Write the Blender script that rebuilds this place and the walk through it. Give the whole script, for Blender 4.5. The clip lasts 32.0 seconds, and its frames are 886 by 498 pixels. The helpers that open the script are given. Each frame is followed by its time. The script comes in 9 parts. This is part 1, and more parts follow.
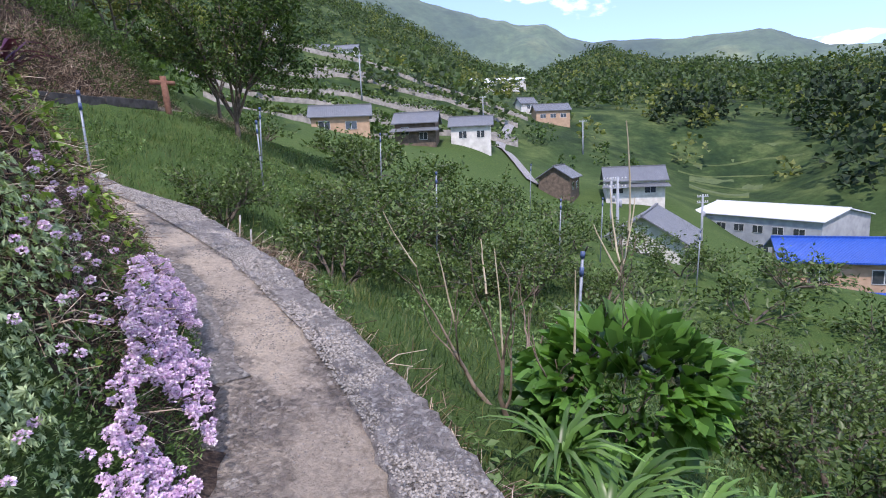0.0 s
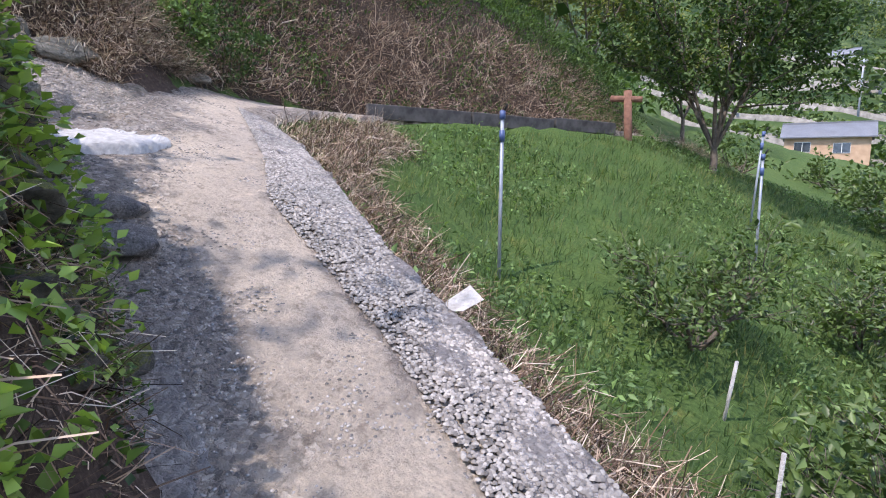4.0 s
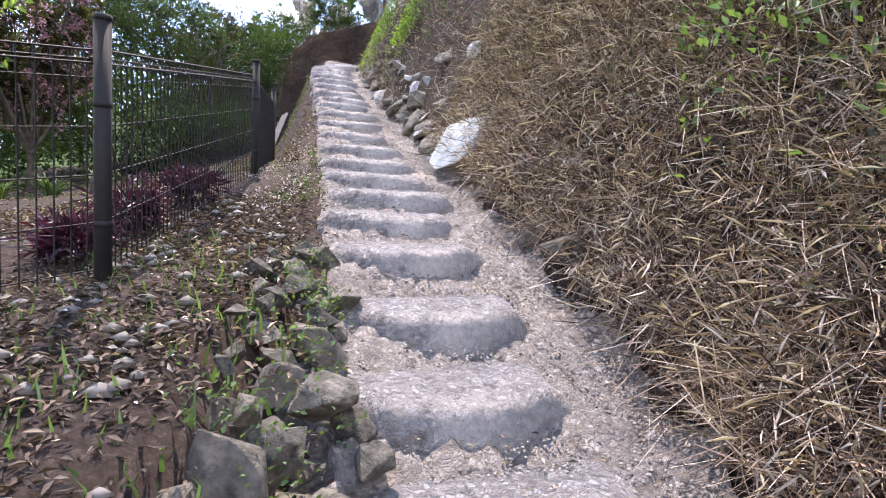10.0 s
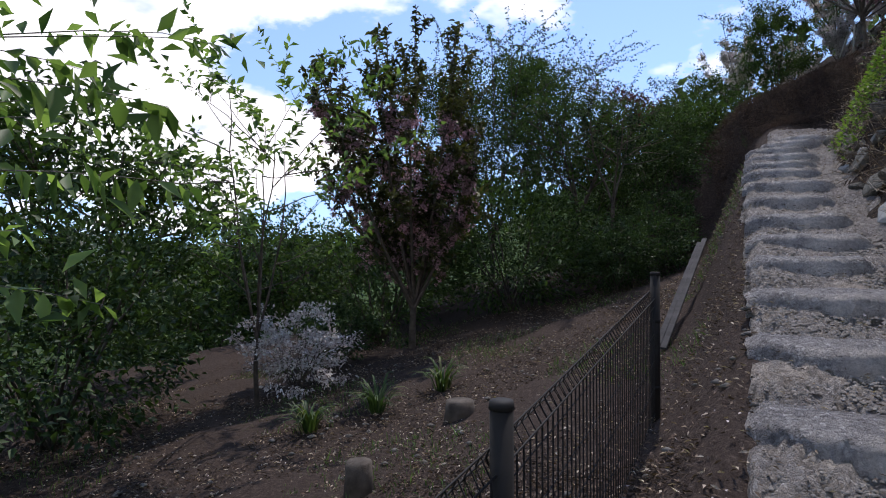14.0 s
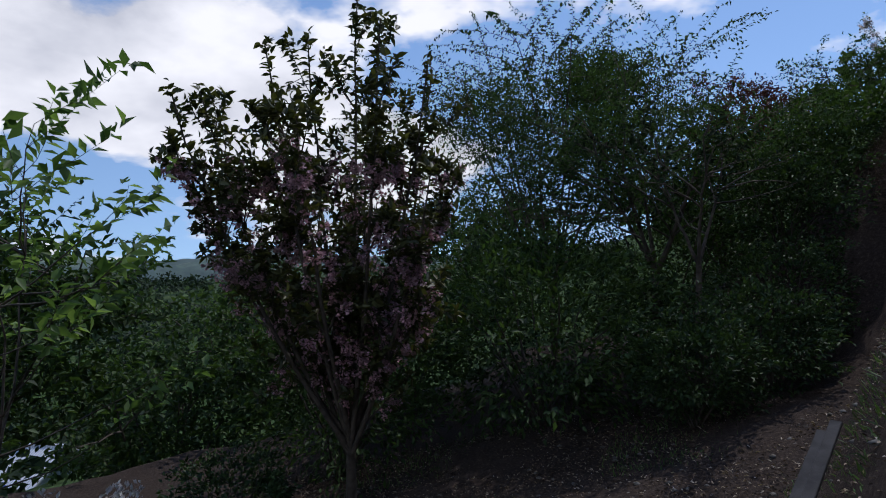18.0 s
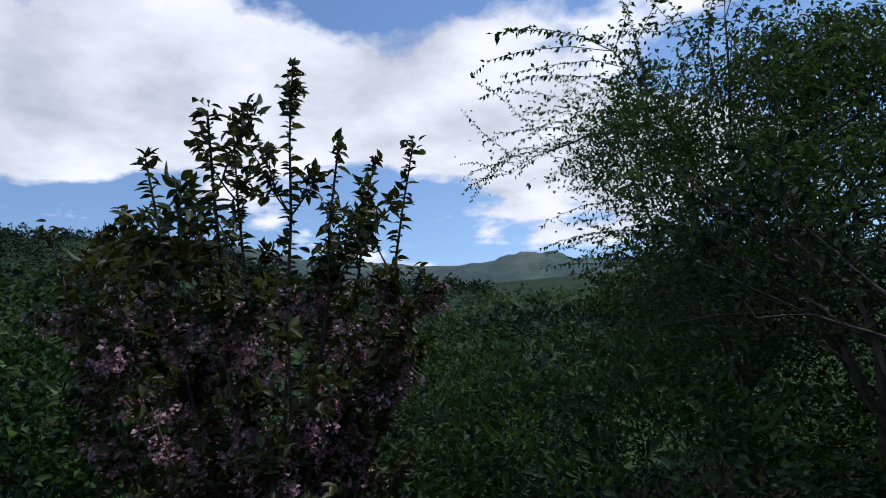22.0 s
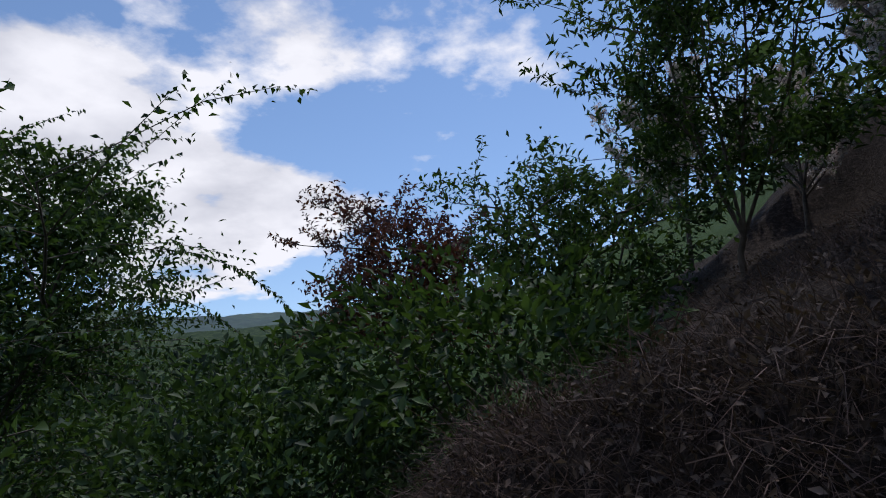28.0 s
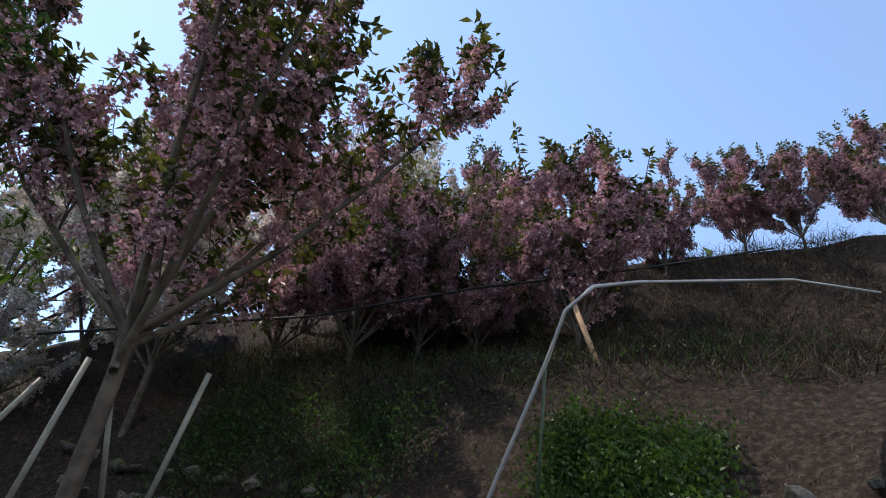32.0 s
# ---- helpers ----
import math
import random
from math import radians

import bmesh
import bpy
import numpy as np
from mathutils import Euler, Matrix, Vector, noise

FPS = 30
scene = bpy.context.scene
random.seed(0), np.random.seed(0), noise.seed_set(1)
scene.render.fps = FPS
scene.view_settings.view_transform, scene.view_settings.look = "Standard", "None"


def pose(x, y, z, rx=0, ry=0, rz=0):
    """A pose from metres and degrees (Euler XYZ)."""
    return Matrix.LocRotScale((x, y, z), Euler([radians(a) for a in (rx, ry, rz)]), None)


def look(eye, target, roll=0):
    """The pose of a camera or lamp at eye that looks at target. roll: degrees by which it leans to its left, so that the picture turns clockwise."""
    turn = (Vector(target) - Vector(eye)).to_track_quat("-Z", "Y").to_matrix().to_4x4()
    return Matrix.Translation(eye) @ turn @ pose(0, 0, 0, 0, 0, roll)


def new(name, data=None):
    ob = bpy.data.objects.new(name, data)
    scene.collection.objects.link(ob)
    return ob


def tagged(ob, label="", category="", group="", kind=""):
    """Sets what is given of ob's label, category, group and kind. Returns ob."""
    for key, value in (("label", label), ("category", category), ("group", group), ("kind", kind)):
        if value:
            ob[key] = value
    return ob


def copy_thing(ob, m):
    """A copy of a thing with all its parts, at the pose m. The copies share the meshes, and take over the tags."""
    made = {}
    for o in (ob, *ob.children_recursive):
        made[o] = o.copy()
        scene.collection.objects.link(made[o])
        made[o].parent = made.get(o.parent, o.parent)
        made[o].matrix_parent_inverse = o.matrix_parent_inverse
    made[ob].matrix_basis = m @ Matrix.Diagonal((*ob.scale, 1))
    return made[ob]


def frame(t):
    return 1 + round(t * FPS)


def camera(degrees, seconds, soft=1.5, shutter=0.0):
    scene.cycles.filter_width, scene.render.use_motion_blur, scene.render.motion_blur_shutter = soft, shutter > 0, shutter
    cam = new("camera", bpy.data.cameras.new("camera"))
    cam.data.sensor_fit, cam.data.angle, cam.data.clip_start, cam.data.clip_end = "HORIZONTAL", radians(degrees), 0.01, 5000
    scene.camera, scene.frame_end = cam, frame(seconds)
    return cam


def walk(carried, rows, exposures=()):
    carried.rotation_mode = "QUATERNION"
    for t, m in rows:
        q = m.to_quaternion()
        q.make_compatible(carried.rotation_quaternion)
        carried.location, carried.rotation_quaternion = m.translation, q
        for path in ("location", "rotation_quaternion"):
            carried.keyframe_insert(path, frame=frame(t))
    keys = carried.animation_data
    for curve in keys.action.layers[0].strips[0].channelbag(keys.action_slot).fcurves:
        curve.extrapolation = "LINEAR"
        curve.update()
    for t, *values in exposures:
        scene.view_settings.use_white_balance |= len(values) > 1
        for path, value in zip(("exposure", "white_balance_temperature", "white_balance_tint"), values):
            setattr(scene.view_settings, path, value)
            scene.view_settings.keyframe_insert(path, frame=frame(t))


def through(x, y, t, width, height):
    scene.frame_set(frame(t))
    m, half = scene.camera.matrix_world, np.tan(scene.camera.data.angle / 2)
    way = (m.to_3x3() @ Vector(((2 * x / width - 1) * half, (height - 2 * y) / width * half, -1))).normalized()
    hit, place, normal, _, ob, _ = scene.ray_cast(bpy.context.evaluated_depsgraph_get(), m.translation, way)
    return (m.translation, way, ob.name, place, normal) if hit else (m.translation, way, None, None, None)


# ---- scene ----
cam = camera(77.0, 32.0, soft=1.05)
# seconds, x, y, z, heading, pitch, roll
PATH = [
    (0.0, 0.000, 0.000, 1.400, -0.40, -9.60, 2.50),
    (0.5, -0.297, 0.594, 1.319, 4.70, -9.40, 2.00),
    (1.0, -0.459, 1.134, 1.319, 8.50, -9.20, 1.70),
    (1.5, -0.621, 1.728, 1.373, 11.60, -9.10, 1.50),
    (2.0, -0.837, 2.403, 1.481, 17.50, -9.00, 1.00),
    (2.5, -1.134, 3.051, 1.643, 24.40, -8.90, 0.30),
    (4.5, -2.835, 5.265, 2.156, 49.50, -6.30, -1.50),
    (5.0, -3.321, 5.589, 2.318, 57.10, -5.30, -2.10),
    (5.5, -3.834, 5.886, 2.453, 64.90, -4.50, -2.70),
    (6.0, -4.455, 6.048, 2.642, 76.30, -3.90, -3.40),
    (6.5, -5.022, 6.183, 2.831, 84.40, -3.70, -3.90),
    (7.0, -5.616, 6.183, 3.047, 92.70, -3.70, -4.20),
    (7.5, -6.129, 6.102, 3.317, 99.40, -3.60, -4.40),
    (8.0, -6.615, 6.048, 3.560, 110.50, -3.30, -4.40),
    (8.5, -6.993, 5.886, 3.749, 120.40, -3.30, -4.30),
    (9.0, -7.236, 5.697, 3.965, 127.60, -3.30, -4.10),
    (9.5, -7.587, 5.373, 4.127, 139.30, -4.20, -3.60),
    (10.0, -7.749, 4.968, 4.397, 151.80, -4.80, -2.80),
    (10.5, -7.965, 4.617, 4.505, 159.60, -5.10, -2.40),
    (11.0, -8.100, 4.266, 4.694, 168.00, -5.40, -1.80),
    (11.5, -8.208, 3.888, 4.910, 172.80, -4.40, -1.30),
    (12.0, -8.289, 3.483, 5.099, 178.40, -1.80, -0.90),
    (12.5, -8.316, 2.943, 5.315, 183.80, -1.00, -0.50),
    (13.0, -8.478, 2.457, 5.477, 187.50, -0.20, -0.30),
    (13.5, -8.613, 1.971, 5.666, 192.10, 0.10, 0.00),
    (14.0, -8.775, 1.431, 5.855, 194.50, 0.20, 0.20),
    (14.5, -8.991, 0.918, 6.017, 196.90, 0.20, 0.40),
    (16.5, -9.423, -1.161, 6.449, 202.80, 1.00, 1.20),
    (17.0, -9.612, -1.593, 6.611, 204.90, 1.00, 1.30),
    (17.5, -9.747, -1.998, 6.746, 207.00, 1.20, 1.50),
    (18.0, -9.801, -2.511, 6.989, 208.20, 1.10, 1.50),
    (18.5, -9.909, -2.970, 7.151, 209.00, 1.10, 1.50),
    (19.0, -9.963, -3.321, 7.259, 210.90, 1.10, 1.60),
    (19.5, -9.963, -3.834, 7.421, 214.40, 1.20, 1.80),
    (20.0, -10.179, -4.266, 7.529, 218.50, 1.50, 2.10),
    (20.5, -10.233, -4.671, 7.718, 225.50, 1.70, 2.40),
    (21.0, -10.260, -5.211, 7.853, 232.80, 2.00, 2.70),
    (21.5, -10.449, -5.724, 7.988, 235.00, 2.20, 2.80),
    (22.0, -10.530, -6.129, 8.204, 236.20, 2.30, 3.00),
    (22.5, -10.503, -6.669, 8.339, 237.00, 2.40, 3.00),
    (23.0, -10.665, -7.074, 8.447, 237.10, 2.40, 3.00),
    (23.5, -10.854, -7.533, 8.636, 237.20, 2.50, 3.10),
    (24.0, -10.989, -8.019, 8.798, 237.10, 2.50, 3.20),
    (24.5, -11.205, -8.397, 8.906, 236.70, 2.70, 3.10),
    (26.5, -12.204, -9.892, 9.362, 223.16, 1.36, 4.51),
    (27.0, -12.349, -10.289, 9.470, 214.62, 1.38, 4.16),
    (27.5, -12.501, -10.514, 9.601, 204.50, 4.35, 3.50),
    (28.0, -12.681, -10.750, 9.628, 195.80, 6.14, 2.83),
    (28.5, -12.829, -10.844, 9.794, 186.11, 7.47, 1.92),
    (29.0, -12.917, -10.849, 9.863, 169.09, 12.05, 0.15),
    (29.5, -13.012, -10.787, 9.944, 153.41, 17.04, -1.67),
    (30.0, -13.008, -10.772, 9.989, 139.91, 22.17, -3.13),
    (30.5, -13.001, -10.742, 10.032, 129.20, 25.49, -4.37),
    (31.0, -12.995, -10.716, 10.055, 120.85, 28.19, -5.25),
    (31.5, -12.951, -10.676, 10.087, 115.68, 30.97, -5.77),
    (32.0, -12.934, -10.630, 10.101, 111.78, 34.29, -5.99),
]
EXPOSURES = [(0.0, 0.0, 6700, 22), (2.0, 0.25, 6600, 20), (4.5, 0.5, 6900, 20), (6.3, 0.5, 7200, 20), (7.6, 0.75, 7300, 22), (8.5, 0.85, 7300, 22), (10.0, 1.1, 7100, 23), (11.0, 0.75, 6700, 20), (13.0, -0.25, 6500, 18),
             (14.5, -1.0, 6600, 16), (16.5, -1.4, 6200, 14), (19.0, -1.55, 6100, 14), (21.0, -1.45, 6000, 14), (24.0, -1.75, 5800, 14), (27.5, -1.6, 6200, 14), (29.0, -1.6, 6200, 17),
             (30.0, -1.0, 7100, 18), (31.0, -0.55, 7300, 14), (32.0, -0.1, 7200, 12)]
walk(cam, [(t, pose(x, y, z, 90 + p, r, w)) for t, x, y, z, w, p, r in PATH], EXPOSURES)

# ---- world, sun ----
CLOUD_SHIFT, CLOUD_EDGE = (0.6, 0.35, 0.1), 0.85
SUN_HEADING, SUN_HEIGHT = 172.0, 58.0   # heading as the camera's: 0 is +y, 90 is -x


def sky_world():
    w = bpy.data.worlds.new("sky")
    scene.world = w
    w.use_nodes = True
    nt = w.node_tree
    nt.nodes.clear()
    n, l = nt.nodes.new, nt.links.new
    out, bg = n("ShaderNodeOutputWorld"), n("ShaderNodeBackground")
    sky = n("ShaderNodeTexSky")
    sky.sky_type, sky.sun_disc = "NISHITA", False
    sky.sun_elevation, sky.sun_rotation = radians(SUN_HEIGHT), radians(-SUN_HEADING)
    sky.air_density, sky.dust_density = 1.0, 0.05
    # colours are read a little above the true direction, which keeps the horizon clear of dust
    tc = n("ShaderNodeTexCoord")
    lifted = n("ShaderNodeVectorMath"); lifted.operation = "MULTIPLY_ADD"
    lifted.inputs[1].default_value, lifted.inputs[2].default_value = (1.0, 1.0, 0.8), (0.0, 0.0, 0.17)
    l(tc.outputs["Generated"], lifted.inputs[0]); l(lifted.outputs[0], sky.inputs["Vector"])
    # cumulus: a flat layer seen in perspective, lumpy at two sizes
    xyz = n("ShaderNodeSeparateXYZ"); l(tc.outputs["Generated"], xyz.inputs[0])
    low = n("ShaderNodeMath"); low.operation = "MAXIMUM"; low.inputs[1].default_value = 0.0; l(xyz.outputs["Z"], low.inputs[0])
    high = n("ShaderNodeMath"); high.operation = "ADD"; high.inputs[1].default_value = 0.32; l(low.outputs[0], high.inputs[0])
    flat = n("ShaderNodeCombineXYZ")
    for axis in ("X", "Y"):
        q = n("ShaderNodeMath"); q.operation = "DIVIDE"; l(xyz.outputs[axis], q.inputs[0]); l(high.outputs[0], q.inputs[1]); l(q.outputs[0], flat.inputs[axis])
    l(xyz.outputs["Z"], flat.inputs["Z"])
    shift = n("ShaderNodeVectorMath"); shift.operation = "ADD"
    shift.inputs[1].default_value = CLOUD_SHIFT
    l(flat.outputs[0], shift.inputs[0])
    def lumps(source, scale, detail, rough):
        t = n("ShaderNodeTexNoise")
        t.inputs["Scale"].default_value, t.inputs["Detail"].default_value, t.inputs["Roughness"].default_value = scale, detail, rough
        l(source, t.inputs["Vector"])
        return t.outputs[0]
    def cover(source):
        m = n("ShaderNodeMath"); m.operation = "MULTIPLY_ADD"; m.inputs[1].default_value = 0.5
        l(lumps(source, 2.3, 11.0, 0.56), m.inputs[0]); l(lumps(source, 0.75, 2.0, 0.5), m.inputs[2])
        return m.outputs[0]
    # more cloud over the valley, clear sky over the hill
    side = n("ShaderNodeVectorMath"); side.operation = "DOT_PRODUCT"
    side.inputs[1].default_value = (0.12, 0.045, -0.05)
    l(tc.outputs["Generated"], side.inputs[0])
    tot = n("ShaderNodeMath"); tot.operation = "ADD"
    l(cover(shift.outputs[0]), tot.inputs[0]); l(side.outputs["Value"], tot.inputs[1])
    ramp = n("ShaderNodeValToRGB")
    ramp.color_ramp.elements[0].position, ramp.color_ramp.elements[1].position = CLOUD_EDGE, CLOUD_EDGE + 0.05
    l(tot.outputs[0], ramp.inputs[0])
    # shaded undersides: how much more cloud lies towards the sun
    h = radians(SUN_HEADING)
    near = n("ShaderNodeVectorMath"); near.operation = "ADD"
    near.inputs[1].default_value = (-math.sin(h) * 0.16, math.cos(h) * 0.16, 0.0)
    l(shift.outputs[0], near.inputs[0])
    more = n("ShaderNodeMath"); more.operation = "ADD"
    l(cover(near.outputs[0]), more.inputs[0]); l(side.outputs["Value"], more.inputs[1])
    shade = n("ShaderNodeValToRGB")
    step = n("ShaderNodeMath"); step.operation = "SUBTRACT"; l(more.outputs[0], step.inputs[0]); l(tot.outputs[0], step.inputs[1])
    depth = n("ShaderNodeMath"); depth.operation = "MULTIPLY_ADD"; depth.inputs[1].default_value = 0.22
    l(tot.outputs[0], depth.inputs[0]); l(step.outputs[0], depth.inputs[2])
    shade.color_ramp.elements[0].position, shade.color_ramp.elements[1].position = 0.14, 0.34
    shade.color_ramp.elements[0].color, shade.color_ramp.elements[1].color = (1, 1, 1, 1), (0.55, 0.57, 0.62, 1)
    l(depth.outputs[0], shade.inputs[0])
    glow = n("ShaderNodeMixRGB"); glow.blend_type = "MULTIPLY"; glow.inputs[0].default_value = 1.0
    glow.inputs[2].default_value = (20.0, 20.0, 20.3, 1)
    l(shade.outputs[0], glow.inputs[1])
    deep = n("ShaderNodeHueSaturation")
    deep.inputs["Saturation"].default_value, deep.inputs["Value"].default_value = 1.05, 2.7
    l(sky.outputs[0], deep.inputs["Color"])
    both = n("ShaderNodeMixRGB")
    l(ramp.outputs[0], both.inputs[0]); l(deep.outputs[0], both.inputs[1]); l(glow.outputs[0], both.inputs[2])
    l(both.outputs[0], bg.inputs[0])
    bg.inputs[1].default_value = 0.14
    l(bg.outputs[0], out.inputs[0])


sky_world()
sun = new("sun", bpy.data.lights.new("sun", "SUN"))
sun.data.energy, sun.data.angle, sun.data.color = 4.8, radians(0.6), (1.0, 0.96, 0.91)
_h, _e = radians(SUN_HEADING), radians(SUN_HEIGHT)
sun.matrix_world = look((-math.sin(_h) * math.cos(_e) * 50, math.cos(_h) * math.cos(_e) * 50, math.sin(_e) * 50), (0, 0, 0))

# ---- materials ----
def material(name):
    m = bpy.data.materials.new(name)
    m.use_nodes = True
    nt = m.node_tree
    nt.nodes.clear()
    out, bsdf = nt.nodes.new("ShaderNodeOutputMaterial"), nt.nodes.new("ShaderNodeBsdfPrincipled")
    nt.links.new(bsdf.outputs[0], out.inputs[0])
    return m, nt, bsdf, out


def noise_tex(nt, scale, detail=5.0, rough=0.55, coord="Object", dim=None):
    tc, n = nt.nodes.new("ShaderNodeTexCoord"), nt.nodes.new("ShaderNodeTexNoise")
    n.inputs["Scale"].default_value, n.inputs["Detail"].default_value, n.inputs["Roughness"].default_value = scale, detail, rough
    nt.links.new(tc.outputs[coord], n.inputs["Vector"])
    return n


def ramp(nt, source, stops):
    r = nt.nodes.new("ShaderNodeValToRGB")
    while len(r.color_ramp.elements) < len(stops):
        r.color_ramp.elements.new(0.5)
    for e, (p, c) in zip(r.color_ramp.elements, stops):
        e.position, e.color = p, (*c, 1)
    nt.links.new(source, r.inputs[0])
    return r


def blend(nt, mode, fac, a, b):
    x = nt.nodes.new("ShaderNodeMixRGB")
    x.blend_type = mode
    for k, v in enumerate((fac, a, b)):
        if isinstance(v, (int, float)):
            x.inputs[k].default_value = v
        elif isinstance(v, tuple):
            x.inputs[k].default_value = (*v, 1)
        else:
            nt.links.new(v, x.inputs[k])
    return x


def relief(nt, bsdf, height, strength, distance):
    b = nt.nodes.new("ShaderNodeBump")
    b.inputs["Strength"].default_value, b.inputs["Distance"].default_value = strength, distance
    nt.links.new(height, b.inputs["Height"])
    nt.links.new(b.outputs[0], bsdf.inputs["Normal"])
    return b


def leaf_mat(name, dark, light, trans=0.3, rough=0.5, spots=None, through=(1.25, 1.3, 0.6), patch=None):
    """Leaves: each leaf its own shade between dark and light; thin, so that light comes through."""
    m, nt, bsdf, out = material(name)
    geo = nt.nodes.new("ShaderNodeNewGeometry")
    stops = [(0.0, dark), (0.75, light), (1.0, tuple(min(1, c * 1.35) for c in light))] if isinstance(light, tuple) else []
    if isinstance(light, list):
        stops = [(k / (len(light) - 1), c) for k, c in enumerate(light)]
    if spots:
        stops = [(0.0, dark), (0.7, light), (0.9, light), (0.94, spots)]
    r = ramp(nt, geo.outputs["Random Per Island"], stops)
    big = noise_tex(nt, *(patch or (1.7, 2.0)))
    v = blend(nt, "MULTIPLY", 0.9 if patch else 0.55, r.outputs[0], ramp(nt, big.outputs[0], [(0.3, (0.55, 0.58, 0.55)), (0.7, (1.25, 1.2, 1.1))]).outputs[0])
    nt.links.new(v.outputs[0], bsdf.inputs["Base Color"])
    bsdf.inputs["Roughness"].default_value = rough
    bsdf.inputs["Specular IOR Level"].default_value = 0.35
    t = nt.nodes.new("ShaderNodeBsdfTranslucent")
    warm = blend(nt, "MULTIPLY", 1.0, v.outputs[0], through)
    nt.links.new(warm.outputs[0], t.inputs[0])
    mix = nt.nodes.new("ShaderNodeMixShader")
    mix.inputs[0].default_value = trans
    nt.links.new(bsdf.outputs[0], mix.inputs[1]); nt.links.new(t.outputs[0], mix.inputs[2])
    nt.links.new(mix.outputs[0], out.inputs[0])
    return m


def plain_mat(name, a, b, scale=6.0, rough=0.7, metal=0.0, bump=0.0, bump_scale=40.0, random=0.0, bump_dist=0.01):
    """Two shades mixed by noise, optional fine relief and a shade of its own for each object."""
    m, nt, bsdf, out = material(name)
    n = noise_tex(nt, scale)
    col = ramp(nt, n.outputs[0], [(0.3, a), (0.7, b)]).outputs[0]
    if random:
        info = nt.nodes.new("ShaderNodeObjectInfo")
        col = blend(nt, "MULTIPLY", random, col, ramp(nt, info.outputs["Random"], [(0.0, (0.5, 0.5, 0.5)), (1.0, (1.3, 1.25, 1.2))]).outputs[0]).outputs[0]
    nt.links.new(col, bsdf.inputs["Base Color"])
    bsdf.inputs["Roughness"].default_value, bsdf.inputs["Metallic"].default_value = rough, metal
    if bump:
        relief(nt, bsdf, noise_tex(nt, bump_scale, 6.0, 0.65).outputs[0], bump, bump_dist)
    return m


def gravel_mat(name, mortar, stones, worn, worn_amount, stone_scale=34.0, strip=0.0, pits=0.8):
    """Concrete with its stones laid bare: pebbles of many greys in mortar, trodden smooth and dusty in patches."""
    m, nt, bsdf, out = material(name)
    tc = nt.nodes.new("ShaderNodeTexCoord")
    vor, edge = nt.nodes.new("ShaderNodeTexVoronoi"), nt.nodes.new("ShaderNodeTexVoronoi")
    warp = noise_tex(nt, 13.0, 6.0, 0.65)
    off = nt.nodes.new("ShaderNodeVectorMath"); off.operation = "MULTIPLY_ADD"
    off.inputs[1].default_value = (3.2 / stone_scale,) * 3
    nt.links.new(warp.outputs["Color"], off.inputs[0]); nt.links.new(tc.outputs["Object"], off.inputs[2])
    for v in (vor, edge):
        v.inputs["Scale"].default_value = stone_scale
        nt.links.new(off.outputs[0], v.inputs["Vector"])
    edge.feature = "DISTANCE_TO_EDGE"
    sep = nt.nodes.new("ShaderNodeSeparateColor")
    nt.links.new(vor.outputs["Color"], sep.inputs[0])
    stone = ramp(nt, sep.outputs[0], [(0.0, stones[0]), (0.45, stones[1]), (0.8, stones[2]), (1.0, stones[3])])
    gap = ramp(nt, edge.outputs["Distance"], [(0.01, (0, 0, 0)), (0.12, (1, 1, 1))])
    shown = ramp(nt, noise_tex(nt, stone_scale * 0.55, 3.0, 0.6).outputs[0], [(0.34, (0.15, 0.15, 0.15)), (0.48, (1, 1, 1))])
    bare = blend(nt, "MULTIPLY", 1.0, gap.outputs[0], shown.outputs[0])
    base = blend(nt, "MIX", bare.outputs[0], mortar, stone.outputs[0])
    patch = noise_tex(nt, 1.6, 6.0, 0.62)
    pat = patch.outputs[0]
    if strip:
        at = nt.nodes.new("ShaderNodeAttribute"); at.attribute_name = "across"
        mid = ramp(nt, at.outputs["Fac"], [(0.2, (0, 0, 0)), (0.48, (1, 1, 1)), (0.62, (1, 1, 1)), (0.85, (0, 0, 0))])
        ad = nt.nodes.new("ShaderNodeMath"); ad.operation = "MULTIPLY_ADD"; ad.inputs[1].default_value = strip
        nt.links.new(mid.outputs[0], ad.inputs[0]); nt.links.new(pat, ad.inputs[2])
        pat = ad.outputs[0]
    ragged = blend(nt, "ADD", 1.0, pat, blend(nt, "MULTIPLY", 1.0, noise_tex(nt, 9.0, 8.0, 0.75).outputs[0], (0.35, 0.35, 0.35)).outputs[0])
    mask = ramp(nt, ragged.outputs[0], [(0.80 - worn_amount, (0, 0, 0)), (0.93 - worn_amount, (0.8, 0.8, 0.8))])
    dust = ramp(nt, noise_tex(nt, 38.0, 9.0, 0.8).outputs[0], [(0.32, tuple(c * 0.55 for c in worn)), (0.5, worn), (0.68, tuple(min(1, c * 1.3) for c in worn))])
    col = blend(nt, "MIX", mask.outputs[0], base.outputs[0], dust.outputs[0])
    stain = ramp(nt, noise_tex(nt, 0.8, 5.0, 0.6).outputs[0], [(0.3, (0.62, 0.62, 0.66)), (0.65, (1.1, 1.08, 1.04))])
    col = blend(nt, "MULTIPLY", 0.7, col.outputs[0], stain.outputs[0])
    nt.links.new(col.outputs[0], bsdf.inputs["Base Color"])
    bsdf.inputs["Roughness"].default_value = 0.9
    bsdf.inputs["Specular IOR Level"].default_value = 0.2
    h = blend(nt, "MIX", mask.outputs[0], bare.outputs[0], (0.45, 0.45, 0.45))
    grain = noise_tex(nt, 24.0, 9.0, 0.78)
